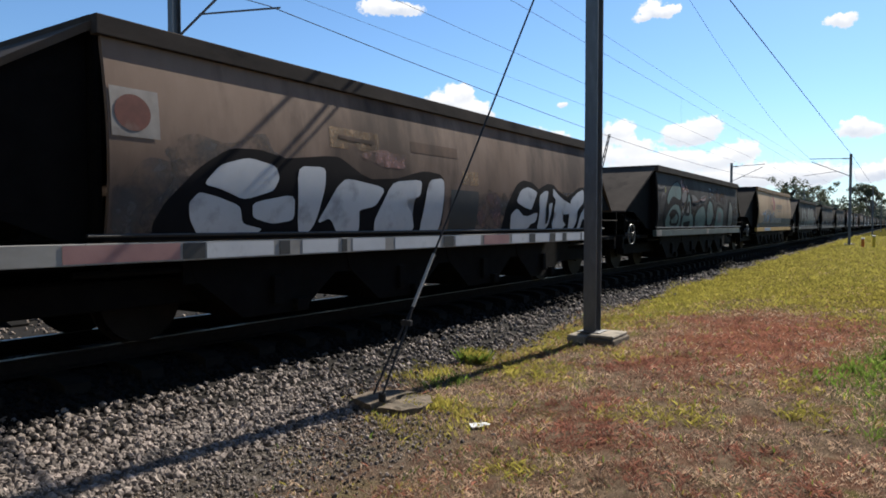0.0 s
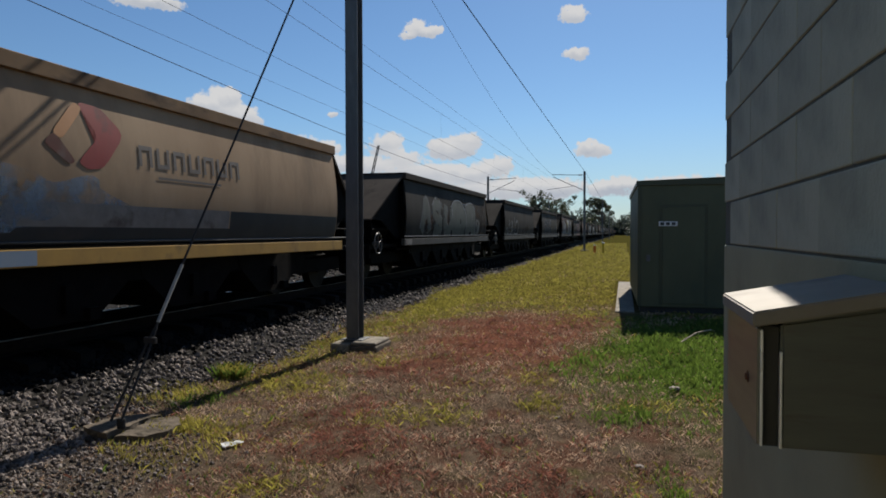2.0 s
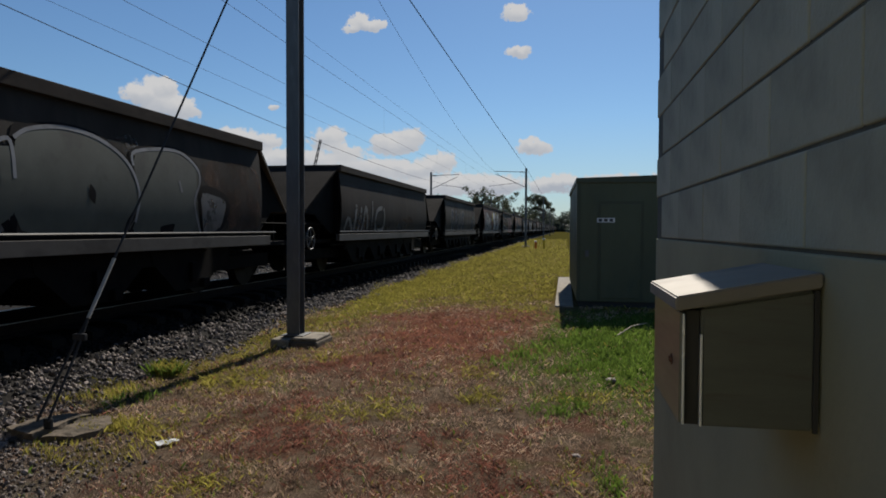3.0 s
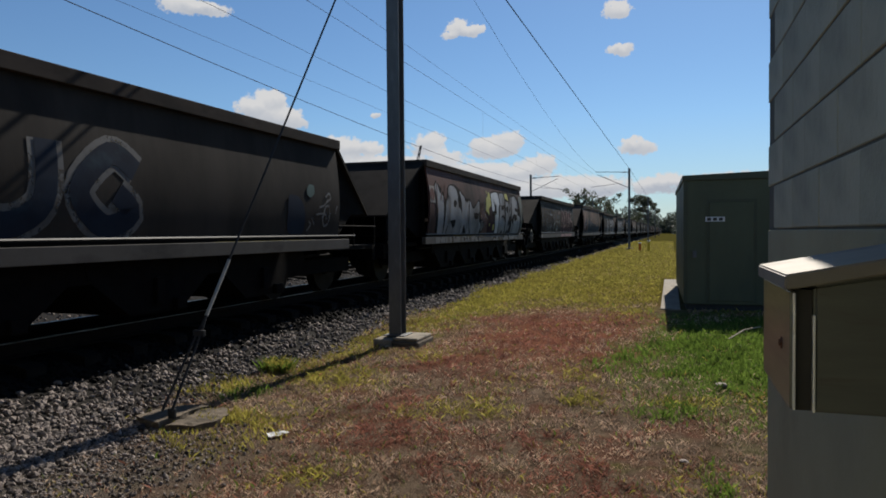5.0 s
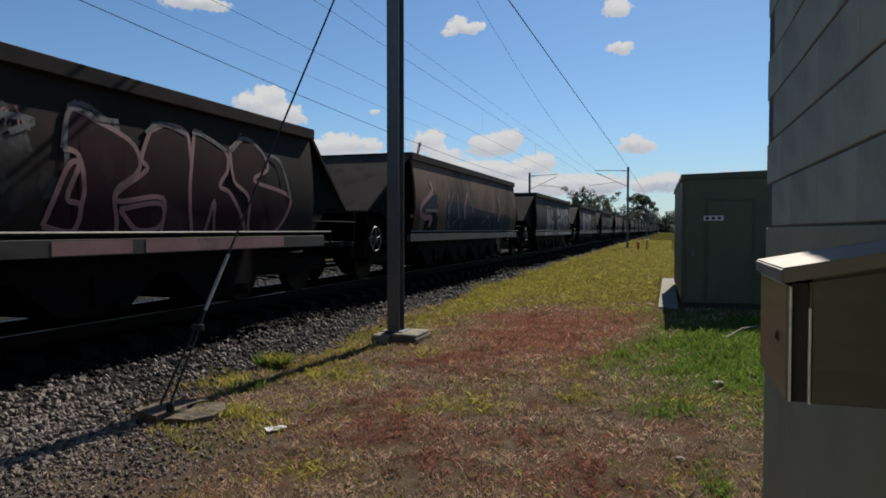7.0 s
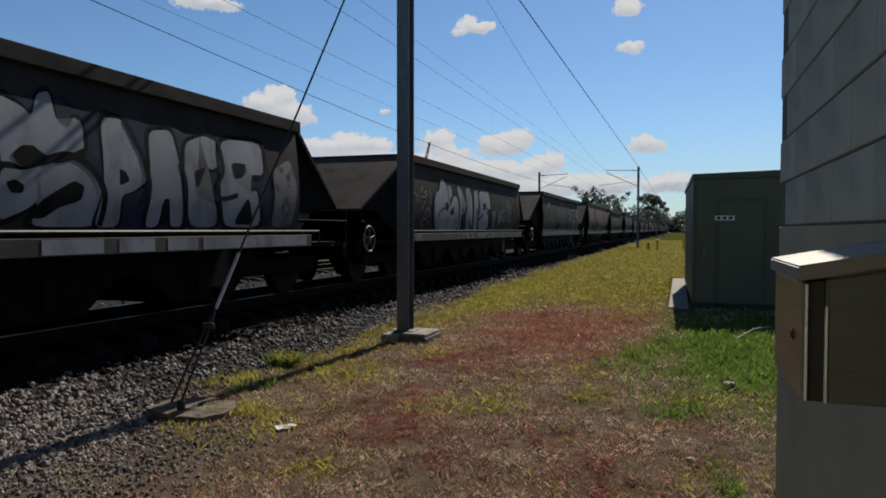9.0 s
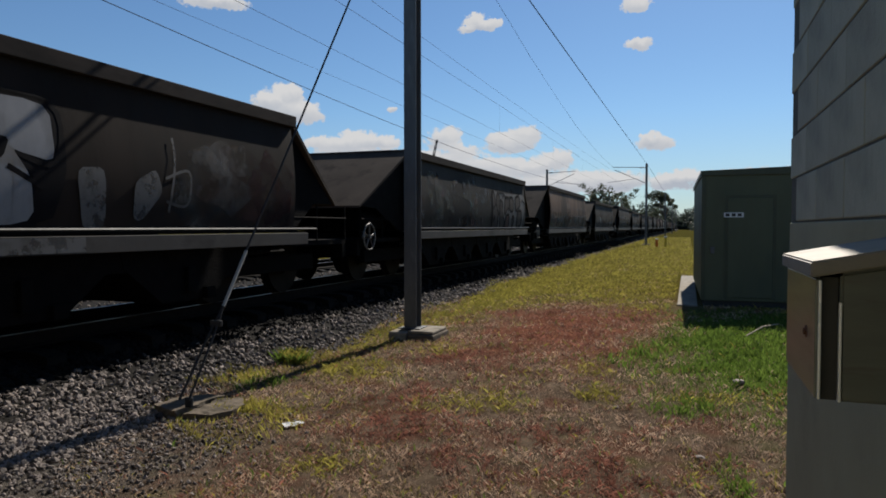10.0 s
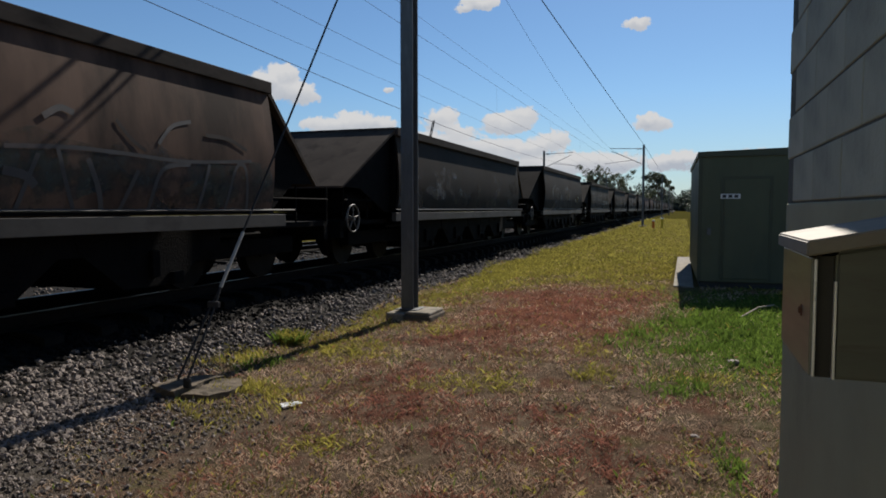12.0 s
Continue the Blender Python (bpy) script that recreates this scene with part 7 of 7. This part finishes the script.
        sprayed(w, [(8.01, 2.07), (8.36, 2.2), (8.6, 2.15), (8.64, 1.88), (8.49, 1.8), (8.35, 1.81), (8.17, 1.63), (8.22, 1.44), (8.55, 1.39), (8.59, 1.1), (8.09, 1.1), (7.97, 1.63)], "silver", 0.0113, 0.05)
        sprayed(w, [(8.66, 2.19), (9.54, 2.26), (9.57, 1.81), (9.21, 1.79), (9.17, 1.93), (8.87, 1.91), (8.93, 1.69), (9.21, 1.56), (9.41, 1.6), (9.52, 1.1), (8.75, 1.1), (8.65, 1.39), (8.62, 1.67)], "silver", 0.0117, 0.05)
        sprayed(w, [(9.77, 1.89), (10.25, 2.1), (10.44, 1.71), (10.32, 1.11), (9.76, 1.1), (9.88, 1.52)], "pale", 0.0121, 0)
        sprayed(w, [(5.82, 1.71), (5.92, 1.8), (6.04, 1.81), (6.12, 1.71), (6, 1.61), (5.89, 1.62)], "blackspray", 0.0130)
        sprayed(w, [(5.98, 1.17), (6.09, 1.31), (6.26, 1.42), (6.46, 1.53), (6.58, 1.48), (6.54, 1.34), (6.3, 1.27), (6.13, 1.16)], "blackspray", 0.0132)
        sprayed(w, [(5.76, 1.47), (5.85, 1.5), (5.94, 1.45), (5.92, 1.38), (5.81, 1.38)], "blackspray", 0.0134)
        mark("graffiti_outline", stroke_bm([(6.12, 1.67), (6.38, 1.76), (6.64, 1.67), (6.82, 1.43), (6.78, 1.1)], 0.07), PAINT["blackspray"], w, "sprayed dark outline", 0.0136)
        mark("graffiti_outline", stroke_bm([(6.12, 1.71), (6.32, 1.71), (6.59, 1.82)], 0.06), PAINT["blackspray"], w, "sprayed dark outline", 0.0138)
        sprayed(w, [(8.15, 1.76), (8.36, 1.82), (8.2, 1.54)], "blackspray", 0.0142, 0)
        sprayed(w, [(8.86, 1.92), (9.18, 1.93), (9.11, 1.76), (8.92, 1.72)], "blackspray", 0.0144, 0)
        sprayed(w, [(8.9, 1.13), (9.21, 1.52), (9.35, 1.13)], "blackspray", 0.0146, 0)
        sprayed(w, [(7.59, 1.12), (7.65, 1.41), (7.72, 1.41), (7.75, 1.12)], "blackspray", 0.0148, 0)
        mark("graffiti_outline", stroke_bm([(7.35, 1.8), (7.43, 1.53), (7.34, 1.09)], 0.06), PAINT["blackspray"], w, "sprayed dark outline", 0.0150)
        mark("graffiti_outline", stroke_bm([(7.91, 1.83), (8, 1.57), (8.01, 1.1)], 0.06), PAINT["blackspray"], w, "sprayed dark outline", 0.0152)
        mark("graffiti_outline", stroke_bm([(8.62, 2.16), (8.69, 1.82), (8.57, 1.6), (8.64, 1.45), (8.98, 1.51)], 0.06), PAINT["blackspray"], w, "sprayed dark outline", 0.0154)
        mark("graffiti_outline", stroke_bm([(7.12, 2.2), (7.35, 1.81), (7.4, 1.59)], 0.06), PAINT["blackspray"], w, "sprayed dark outline", 0.0156)
    elif k == 10:
        paint("dark", "sill_dark")
        w["label"] = "blackened coal hopper wagon with rounded silver graffiti"
        for i, (a, b, r, h, m) in enumerate([(9.4, 1.6, 0.9, 0.5, "maroon"), (8.6, 1.5, 0.7, 0.45, "charcoal"), (10.0, 1.5, 0.5, 0.6, "violet"), (8.9, 1.9, 0.5, 0.25, "haze")]):
            mark("faded_patch", blob_bm(a, b, r, h, 320 + i, 0.2), WORN[m], w, "dark red and grey sprayed haze", 0.002 + 0.0004 * i)
        for a, b in ((0.3, 0.7), (3.3, 3.8), (4.0, 6.8)):
            sill_patch(w, a, b, "pale")
        mark("tag_stroke", stroke_bm([(0.01, 1.84), (0.28, 1.87), (0.45, 1.77), (0.36, 1.66)], 0.032), PAINT["pale"], w, "thin sprayed tag stroke", 0.0070)
        mark("tag_stroke", stroke_bm([(0.48, 2.03), (0.51, 1.77), (0.76, 2.04), (0.79, 1.88)], 0.032), PAINT["pale"], w, "thin sprayed tag stroke", 0.0074)
        mark("tag_stroke", stroke_bm([(0.53, 1.65), (0.69, 1.79), (0.99, 1.8)], 0.032), PAINT["pale"], w, "thin sprayed tag stroke", 0.0078)
        mark("tag_stroke", stroke_bm([(0.89, 1.9), (1.06, 1.94), (1.03, 1.84), (0.89, 1.9)], 0.032), PAINT["pale"], w, "thin sprayed tag stroke", 0.0082)
        mark("tag_stroke", stroke_bm([(1.25, 2.14), (1.28, 1.77), (1.2, 1.65)], 0.032), PAINT["pale"], w, "thin sprayed tag stroke", 0.0086)
        mark("tag_stroke", stroke_bm([(0.59, 1.44), (0.75, 1.56), (0.92, 1.73)], 0.032), PAINT["pale"], w, "thin sprayed tag stroke", 0.0090)
        mark("tag_stroke", stroke_bm([(0.92, 1.46), (1.13, 1.56), (1.2, 1.39), (0.98, 1.35), (0.92, 1.46)], 0.032), PAINT["pale"], w, "thin sprayed tag stroke", 0.0094)
        mark("tag_stroke", stroke_bm([(0.62, 1.23), (0.88, 1.32), (1.16, 1.22)], 0.032), PAINT["pale"], w, "thin sprayed tag stroke", 0.0098)
        mark("tag_stroke", stroke_bm([(0.81, 1.37), (0.74, 1.1)], 0.032), PAINT["pale"], w, "thin sprayed tag stroke", 0.0102)
        sprayed(w, [(1.45, 1.73), (1.59, 1.95), (1.96, 2.08), (2.01, 2.28), (2.28, 2.34), (2.46, 2.25), (2.94, 2.21), (3.23, 2.22), (3.66, 2.21), (4, 2.2), (4.76, 2.18), (6.55, 2.26), (6.61, 1.58), (6.43, 1.03), (1.54, 1.03), (1.45, 1.31)], "blackspray", 0.0106, 0)
        sprayed(w, [(1.53, 1.73), (1.63, 1.91), (1.98, 2.04), (2.04, 2.25), (2.26, 2.3), (2.41, 2.19), (2.48, 2), (2.58, 2), (2.62, 2.19), (2.83, 2.14), (2.85, 1.92), (2.45, 1.67), (2.32, 1.54), (2.37, 1.46), (2.57, 1.55), (2.99, 1.92), (3.28, 1.9), (3.41, 1.6), (3.38, 1.15), (3.21, 1.04), (1.72, 1.04), (1.52, 1.31)], "silver", 0.0110, 0.05)
        sprayed(w, [(2.3, 1.7), (2.45, 1.76), (2.6, 1.65), (2.45, 1.52), (2.3, 1.57)], "blackspray", 0.0114, 0)
        sprayed(w, [(2.61, 1.47), (2.96, 1.68), (2.99, 1.46), (2.81, 1.42)], "blackspray", 0.0118, 0)
        mark("tag_stroke", stroke_bm([(1.79, 1.4), (2.06, 1.55), (2.3, 1.59)], 0.05), PAINT["blackspray"], w, "thin dark sprayed line", 0.0122)
        sprayed(w, [(3.32, 2.2), (3.6, 2.16), (3.9, 1.88), (4.02, 1.71), (3.79, 1.48), (3.57, 1.46), (3.56, 1.06), (3.38, 1.06), (3.49, 1.6)], "silver", 0.0126, 0.05)
        sprayed(w, [(4.03, 2.15), (4.37, 2.21), (4.58, 2), (4.61, 1.06), (3.96, 1.06), (4.09, 1.56)], "silver", 0.0130, 0.05)
        sprayed(w, [(4.84, 2.13), (5.18, 2.19), (5.23, 1.88), (5.06, 1.25), (5.18, 1.06), (4.71, 1.06), (4.78, 1.76)], "silver", 0.0134, 0.05)
        sprayed(w, [(5.32, 2.17), (6.44, 2.19), (6.48, 1.65), (6.06, 1.73), (6.02, 1.84), (5.72, 1.84), (5.72, 1.61), (6.22, 1.59), (6.28, 1.1), (5.29, 1.06), (5.22, 1.43), (5.35, 1.71)], "silver", 0.0138, 0.05)
        sprayed(w, [(6.7, 1.63), (7.04, 1.66), (7.06, 1.05), (6.79, 1.05)], "pale", 0.0142, 0)
        sprayed(w, [(7.42, 1.54), (7.72, 1.7), (7.83, 1.45), (7.52, 1.12), (7.41, 1.17)], "pale", 0.0146, 0)
        mark("tag_stroke", stroke_bm([(7.99, 2.06), (8.01, 1.76), (7.92, 1.23)], 0.032), PAINT["pale"], w, "thin sprayed tag stroke", 0.0150)
        mark("tag_stroke", stroke_bm([(7.86, 1.6), (8.24, 1.7), (8.21, 1.32), (7.88, 1.35)], 0.032), PAINT["pale"], w, "thin sprayed tag stroke", 0.0154)
        sprayed(w, [(3.64, 1.61), (3.83, 1.67), (3.69, 1.43)], "blackspray", 0.0142, 0)
        sprayed(w, [(5.66, 1.83), (6.04, 1.84), (5.97, 1.64), (5.68, 1.62)], "blackspray", 0.0144, 0)
        sprayed(w, [(4.96, 1.7), (5.13, 1.59), (5.01, 1.27)], "blackspray", 0.0146, 0)
        sprayed(w, [(4.35, 1.08), (4.4, 1.47), (4.52, 1.08)], "blackspray", 0.0148, 0)
        mark("graffiti_outline", stroke_bm([(4.08, 1.71), (3.94, 1.45), (4.01, 1.06)], 0.05), PAINT["blackspray"], w, "sprayed dark outline", 0.0150)
        mark("graffiti_outline", stroke_bm([(4.66, 2), (4.73, 1.57), (4.68, 1.08)], 0.05), PAINT["blackspray"], w, "sprayed dark outline", 0.0152)
        mark("graffiti_outline", stroke_bm([(5.25, 2.1), (5.31, 1.7), (5.2, 1.38), (5.78, 1.54)], 0.05), PAINT["blackspray"], w, "sprayed dark outline", 0.0154)
        mark("graffiti_outline", stroke_bm([(3.42, 1.9), (3.46, 1.53), (3.35, 1.08)], 0.05), PAINT["blackspray"], w, "sprayed dark outline", 0.0156)
        mark("graffiti_outline", stroke_bm([(6.01, 1.59), (6.37, 1.41)], 0.05), PAINT["blackspray"], w, "sprayed dark outline", 0.0158)
    elif k == 11:
        paint("grey", "sill_dark")
        w["label"] = "grey coal hopper wagon with faded many-coloured graffiti"
        scuffs(w, 17, ["haze", "greenish", "charcoal", "maroon"], 12)
        dabs = random.Random(77)
        for i in range(46):
            a, b = dabs.uniform(0.2, 5.4), dabs.uniform(1.1, 2.35)
            mark("paint_dab", blob_bm(a, b, dabs.uniform(0.05, 0.22), dabs.uniform(0.05, 0.2), 700 + i, 0.35, 20), WORN[dabs.choice(["pale", "pale", "haze", "pink", "maroon", "greenish", "charcoal", "aqua"])], w, "small worn dab of spray paint", 0.0068 + 0.00004 * i)
        sprayed(w, [(6.3, 2.16), (7.03, 2.11), (8.86, 2.14), (10.41, 2.19), (10.45, 1.01), (6.26, 1)], "haze", 0.0079, 0)
        sprayed(w, [(6.28, 1.61), (6.54, 1.71), (6.77, 1.66), (6.84, 1.44), (6.81, 1.02), (6.26, 1.02)], "soot", 0.0083, 0.13)
        sprayed(w, [(6.3, 2.09), (6.45, 2.05), (6.52, 1.86), (6.46, 1.71), (6.28, 1.67)], "soot", 0.0091, 0.13)
        sprayed(w, [(6.7, 1.91), (6.84, 2.05), (7.02, 2), (7.01, 1.56), (6.89, 1.5), (6.72, 1.69)], "soot", 0.0099, 0.13)
        sprayed(w, [(7.12, 1.81), (7.21, 1.86), (7.37, 1.78), (7.3, 1.58), (7.4, 1.42), (7.61, 1.2), (7.5, 1.08), (7.2, 1.03), (7.06, 1.35)], "soot", 0.0107, 0.13)
        sprayed(w, [(7.73, 1.96), (8.18, 1.97), (8.14, 1.64), (8.02, 1.74), (7.78, 1.55), (7.64, 1.49), (7.6, 1.6)], "soot", 0.0115, 0.13)
        sprayed(w, [(7.77, 1.37), (8.13, 1.44), (8.15, 1.02), (7.73, 1.03)], "maroon", 0.0123, 0.13)
        sprayed(w, [(8.3, 1.98), (8.7, 1.99), (8.72, 1.68), (8.55, 1.6), (8.29, 1.65)], "soot", 0.0131, 0.13)
        sprayed(w, [(8.64, 1.41), (8.81, 1.35), (8.75, 1.15), (8.63, 1.15)], "soot", 0.0139, 0.13)
        sprayed(w, [(9.03, 1.99), (9.57, 2.09), (9.62, 1.81), (9.07, 1.63)], "soot", 0.0147, 0.13)
        sprayed(w, [(9.29, 1.56), (9.79, 1.59), (9.84, 1.16), (9.28, 1.08)], "soot", 0.0155, 0.13)
        sprayed(w, [(6.32, 1.37), (6.4, 1.44), (6.48, 1.38), (6.45, 1.23), (6.32, 1.23)], "blackspray", 0.0163, 0)
        mark("tag_stroke", stroke_bm([(7.03, 2.11), (7.57, 2.11), (7.42, 2)], 0.06), PAINT["blackspray"], w, "thin dark sprayed line", 0.0167)
        mark("tag_stroke", stroke_bm([(7.6, 2.08), (7.95, 1.98), (8.16, 2.04)], 0.06), PAINT["blackspray"], w, "thin dark sprayed line", 0.0171)
        mark("tag_stroke", stroke_bm([(9.94, 1.99), (10.4, 1.8), (10.11, 1.09)], 0.06), PAINT["blackspray"], w, "thin dark sprayed line", 0.0175)
    elif k == 12:
        paint("rustbrown", "sill_dark")
        w["label"] = "rust-brown coal hopper wagon with faded white strokes"
        scuffs(w, 19, ["rustbrown", "charcoal", "grey"], 7, 1.1, 1.5)
        # dark ragged patches along the lower half of the side plate
        for i in range(7):
            mark("faded_patch", blob_bm(0.8 + 1.5 * i, 1.36, 1.0, 0.34, 300 + i, 0.2), WORN["charcoal" if i % 2 else "greenish"], w, "dark haze patch", 0.0015 + 0.0003 * i)
        mark("stencil_panel", rect_bm(4.2, 1.95, 5.0, 2.2), PAINT["brown"], w, "faded stencil panel", 0.003)
        mark("graffiti_outline", stroke_bm([(6.52, 1.59), (7.19, 1.63), (7.86, 1.62), (8.78, 1.6), (9.97, 1.68)], 0.04), PAINT["haze"], w, "faint pale sprayed stroke", 0.0063)
        mark("graffiti_outline", stroke_bm([(7.04, 1.61), (7.13, 1.32), (7.24, 1.06)], 0.045), PAINT["haze"], w, "faint pale sprayed stroke", 0.0066)
        mark("graffiti_outline", stroke_bm([(7.37, 1.54), (7.5, 1.28), (7.57, 1.05)], 0.06), PAINT["haze"], w, "faint pale sprayed stroke", 0.0069)
        mark("graffiti_outline", stroke_bm([(7.73, 1.95), (7.91, 1.78), (8.11, 1.67)], 0.045), PAINT["soot"], w, "faint pale sprayed stroke", 0.0072)
        mark("graffiti_outline", stroke_bm([(8.3, 1.76), (8.52, 1.97), (8.84, 2.06)], 0.045), PAINT["haze"], w, "faint pale sprayed stroke", 0.0075)
        mark("graffiti_outline", stroke_bm([(9.08, 1.93), (9.51, 1.92), (9.87, 1.81)], 0.05), PAINT["soot"], w, "faint pale sprayed stroke", 0.0078)
        mark("graffiti_outline", stroke_bm([(6.65, 1.05), (6.74, 1.31), (6.84, 1.55)], 0.045), PAINT["haze"], w, "faint pale sprayed stroke", 0.0081)
        mark("graffiti_outline", stroke_bm([(8.01, 1.46), (7.89, 1.24), (7.8, 1.05)], 0.05), PAINT["haze"], w, "faint pale sprayed stroke", 0.0084)
        mark("graffiti_outline", stroke_bm([(8.19, 1.05), (8.35, 1.48), (8.8, 1.57)], 0.05), PAINT["haze"], w, "faint pale sprayed stroke", 0.0087)
        mark("graffiti_outline", stroke_bm([(8.98, 1.05), (9.13, 1.59)], 0.05), PAINT["haze"], w, "faint pale sprayed stroke", 0.0090)
        mark("graffiti_outline", stroke_bm([(9.48, 1.05), (9.63, 1.56), (9.84, 1.57), (9.93, 1.05)], 0.05), PAINT["haze"], w, "faint pale sprayed stroke", 0.0093)
        mark("graffiti_outline", stroke_bm([(6.9, 1.88), (7.08, 1.98), (7.23, 1.95)], 0.06), PAINT["haze"], w, "faint pale sprayed stroke", 0.0096)
        mark("graffiti_outline", stroke_bm([(6.51, 1.39), (6.72, 1.35), (6.82, 1.26)], 0.08), PAINT["haze"], w, "faint pale sprayed stroke", 0.0099)
        sprayed(w, [(4.98, 1.45), (5.37, 1.46), (5.35, 1.23), (4.99, 1.23)], "haze", 0.0105, 0)
        sprayed(w, [(5.07, 1.4), (5.26, 1.4), (5.25, 1.3), (5.07, 1.3)], "charcoal", 0.0110, 0)
    else:
        rng = random.Random(k)
        paint(rng.choice(["dark", "grey", "dark", "rustbrown", "teal", "maroon"]), "sill_dark")
        scuffs(w, 100 + k, ["pale", "charcoal", "haze", "grey"], 12, 1.1, 1.9)
        if 13 < k < 17:
            glyphs(w, rng.uniform(0.8, 3), 1.1, 5.0, 0.85, 4, "soot", "charcoal", 70 + k, 0.2)


def train_at(t):
    """How far along the near rim of wagon 1 stands at t seconds."""
    return 17.84 - 15.60 * t + 0.0176 * t * t


WAGONS = []


def build_train():
    made = {}
    for k in range(-1, 34):
        kind = "round" if k in ROUND_SIDED else "flat"
        at = pose(TRACK_X, train_at(0) + (k - 1) * PITCH, RAIL_Z)
        if kind in made:
            w = copy_thing(made[kind], at)
        else:
            w = made[kind] = build_wagon(kind)
            w.matrix_basis = at
        w["round_sided"] = kind == "round"
        WAGONS.append((k, w))
    for k, w in WAGONS:
        dress(k, w)


def motions():
    for k, w in WAGONS:
        walk(w, [(i * 0.5, pose(TRACK_X, train_at(i * 0.5) + (k - 1) * PITCH, RAIL_Z)) for i in range(25)])


build_ground()
build_track_bed()
build_track(TRACK_X, "track_near")
build_track(FAR_X, "track_far")
build_wall()
build_hut()
build_meter_box()
build_line()
build_stay()
build_train()
build_tree(-16.5, 152, 11.0, 8.5, 3, 20, "thin-leaved open gum tree beyond the railway")
build_tree(-6.2, 210, 12.0, 6.5, 8, 70, "dense dark gum tree beyond the railway")
build_tree(-24, 185, 9.5, 8.0, 12, 45)
build_tree(-12, 230, 8.0, 9.0, 14, 60)
build_woods()
build_far_things()
build_small_things()
build_stones()
build_grass()
build_tuft(-4.5, 7.15, 0.17, 160, 0.28, M["g_yellow"], "pale grass stalks by the ballast edge", 15)
build_tuft(-4.52, 7.15, 0.2, 260, 0.25, M["g_green"], "bright green grass tuft by the ballast edge", 5)
build_tuft(-4.75, 6.1, 0.45, 420, 0.12, M["g_yellow"], "yellow-green weeds in the ballast edge", 6, 0.03)
build_tuft(-3.55, 4.75, 0.55, 420, 0.10, M["g_yellow"], "yellow-green weeds beside the concrete slab", 9)
build_tuft(-3.82, 5.15, 0.22, 260, 0.13, M["g_yellow"], "yellow-green weeds growing over the concrete slab", 12)
motions()
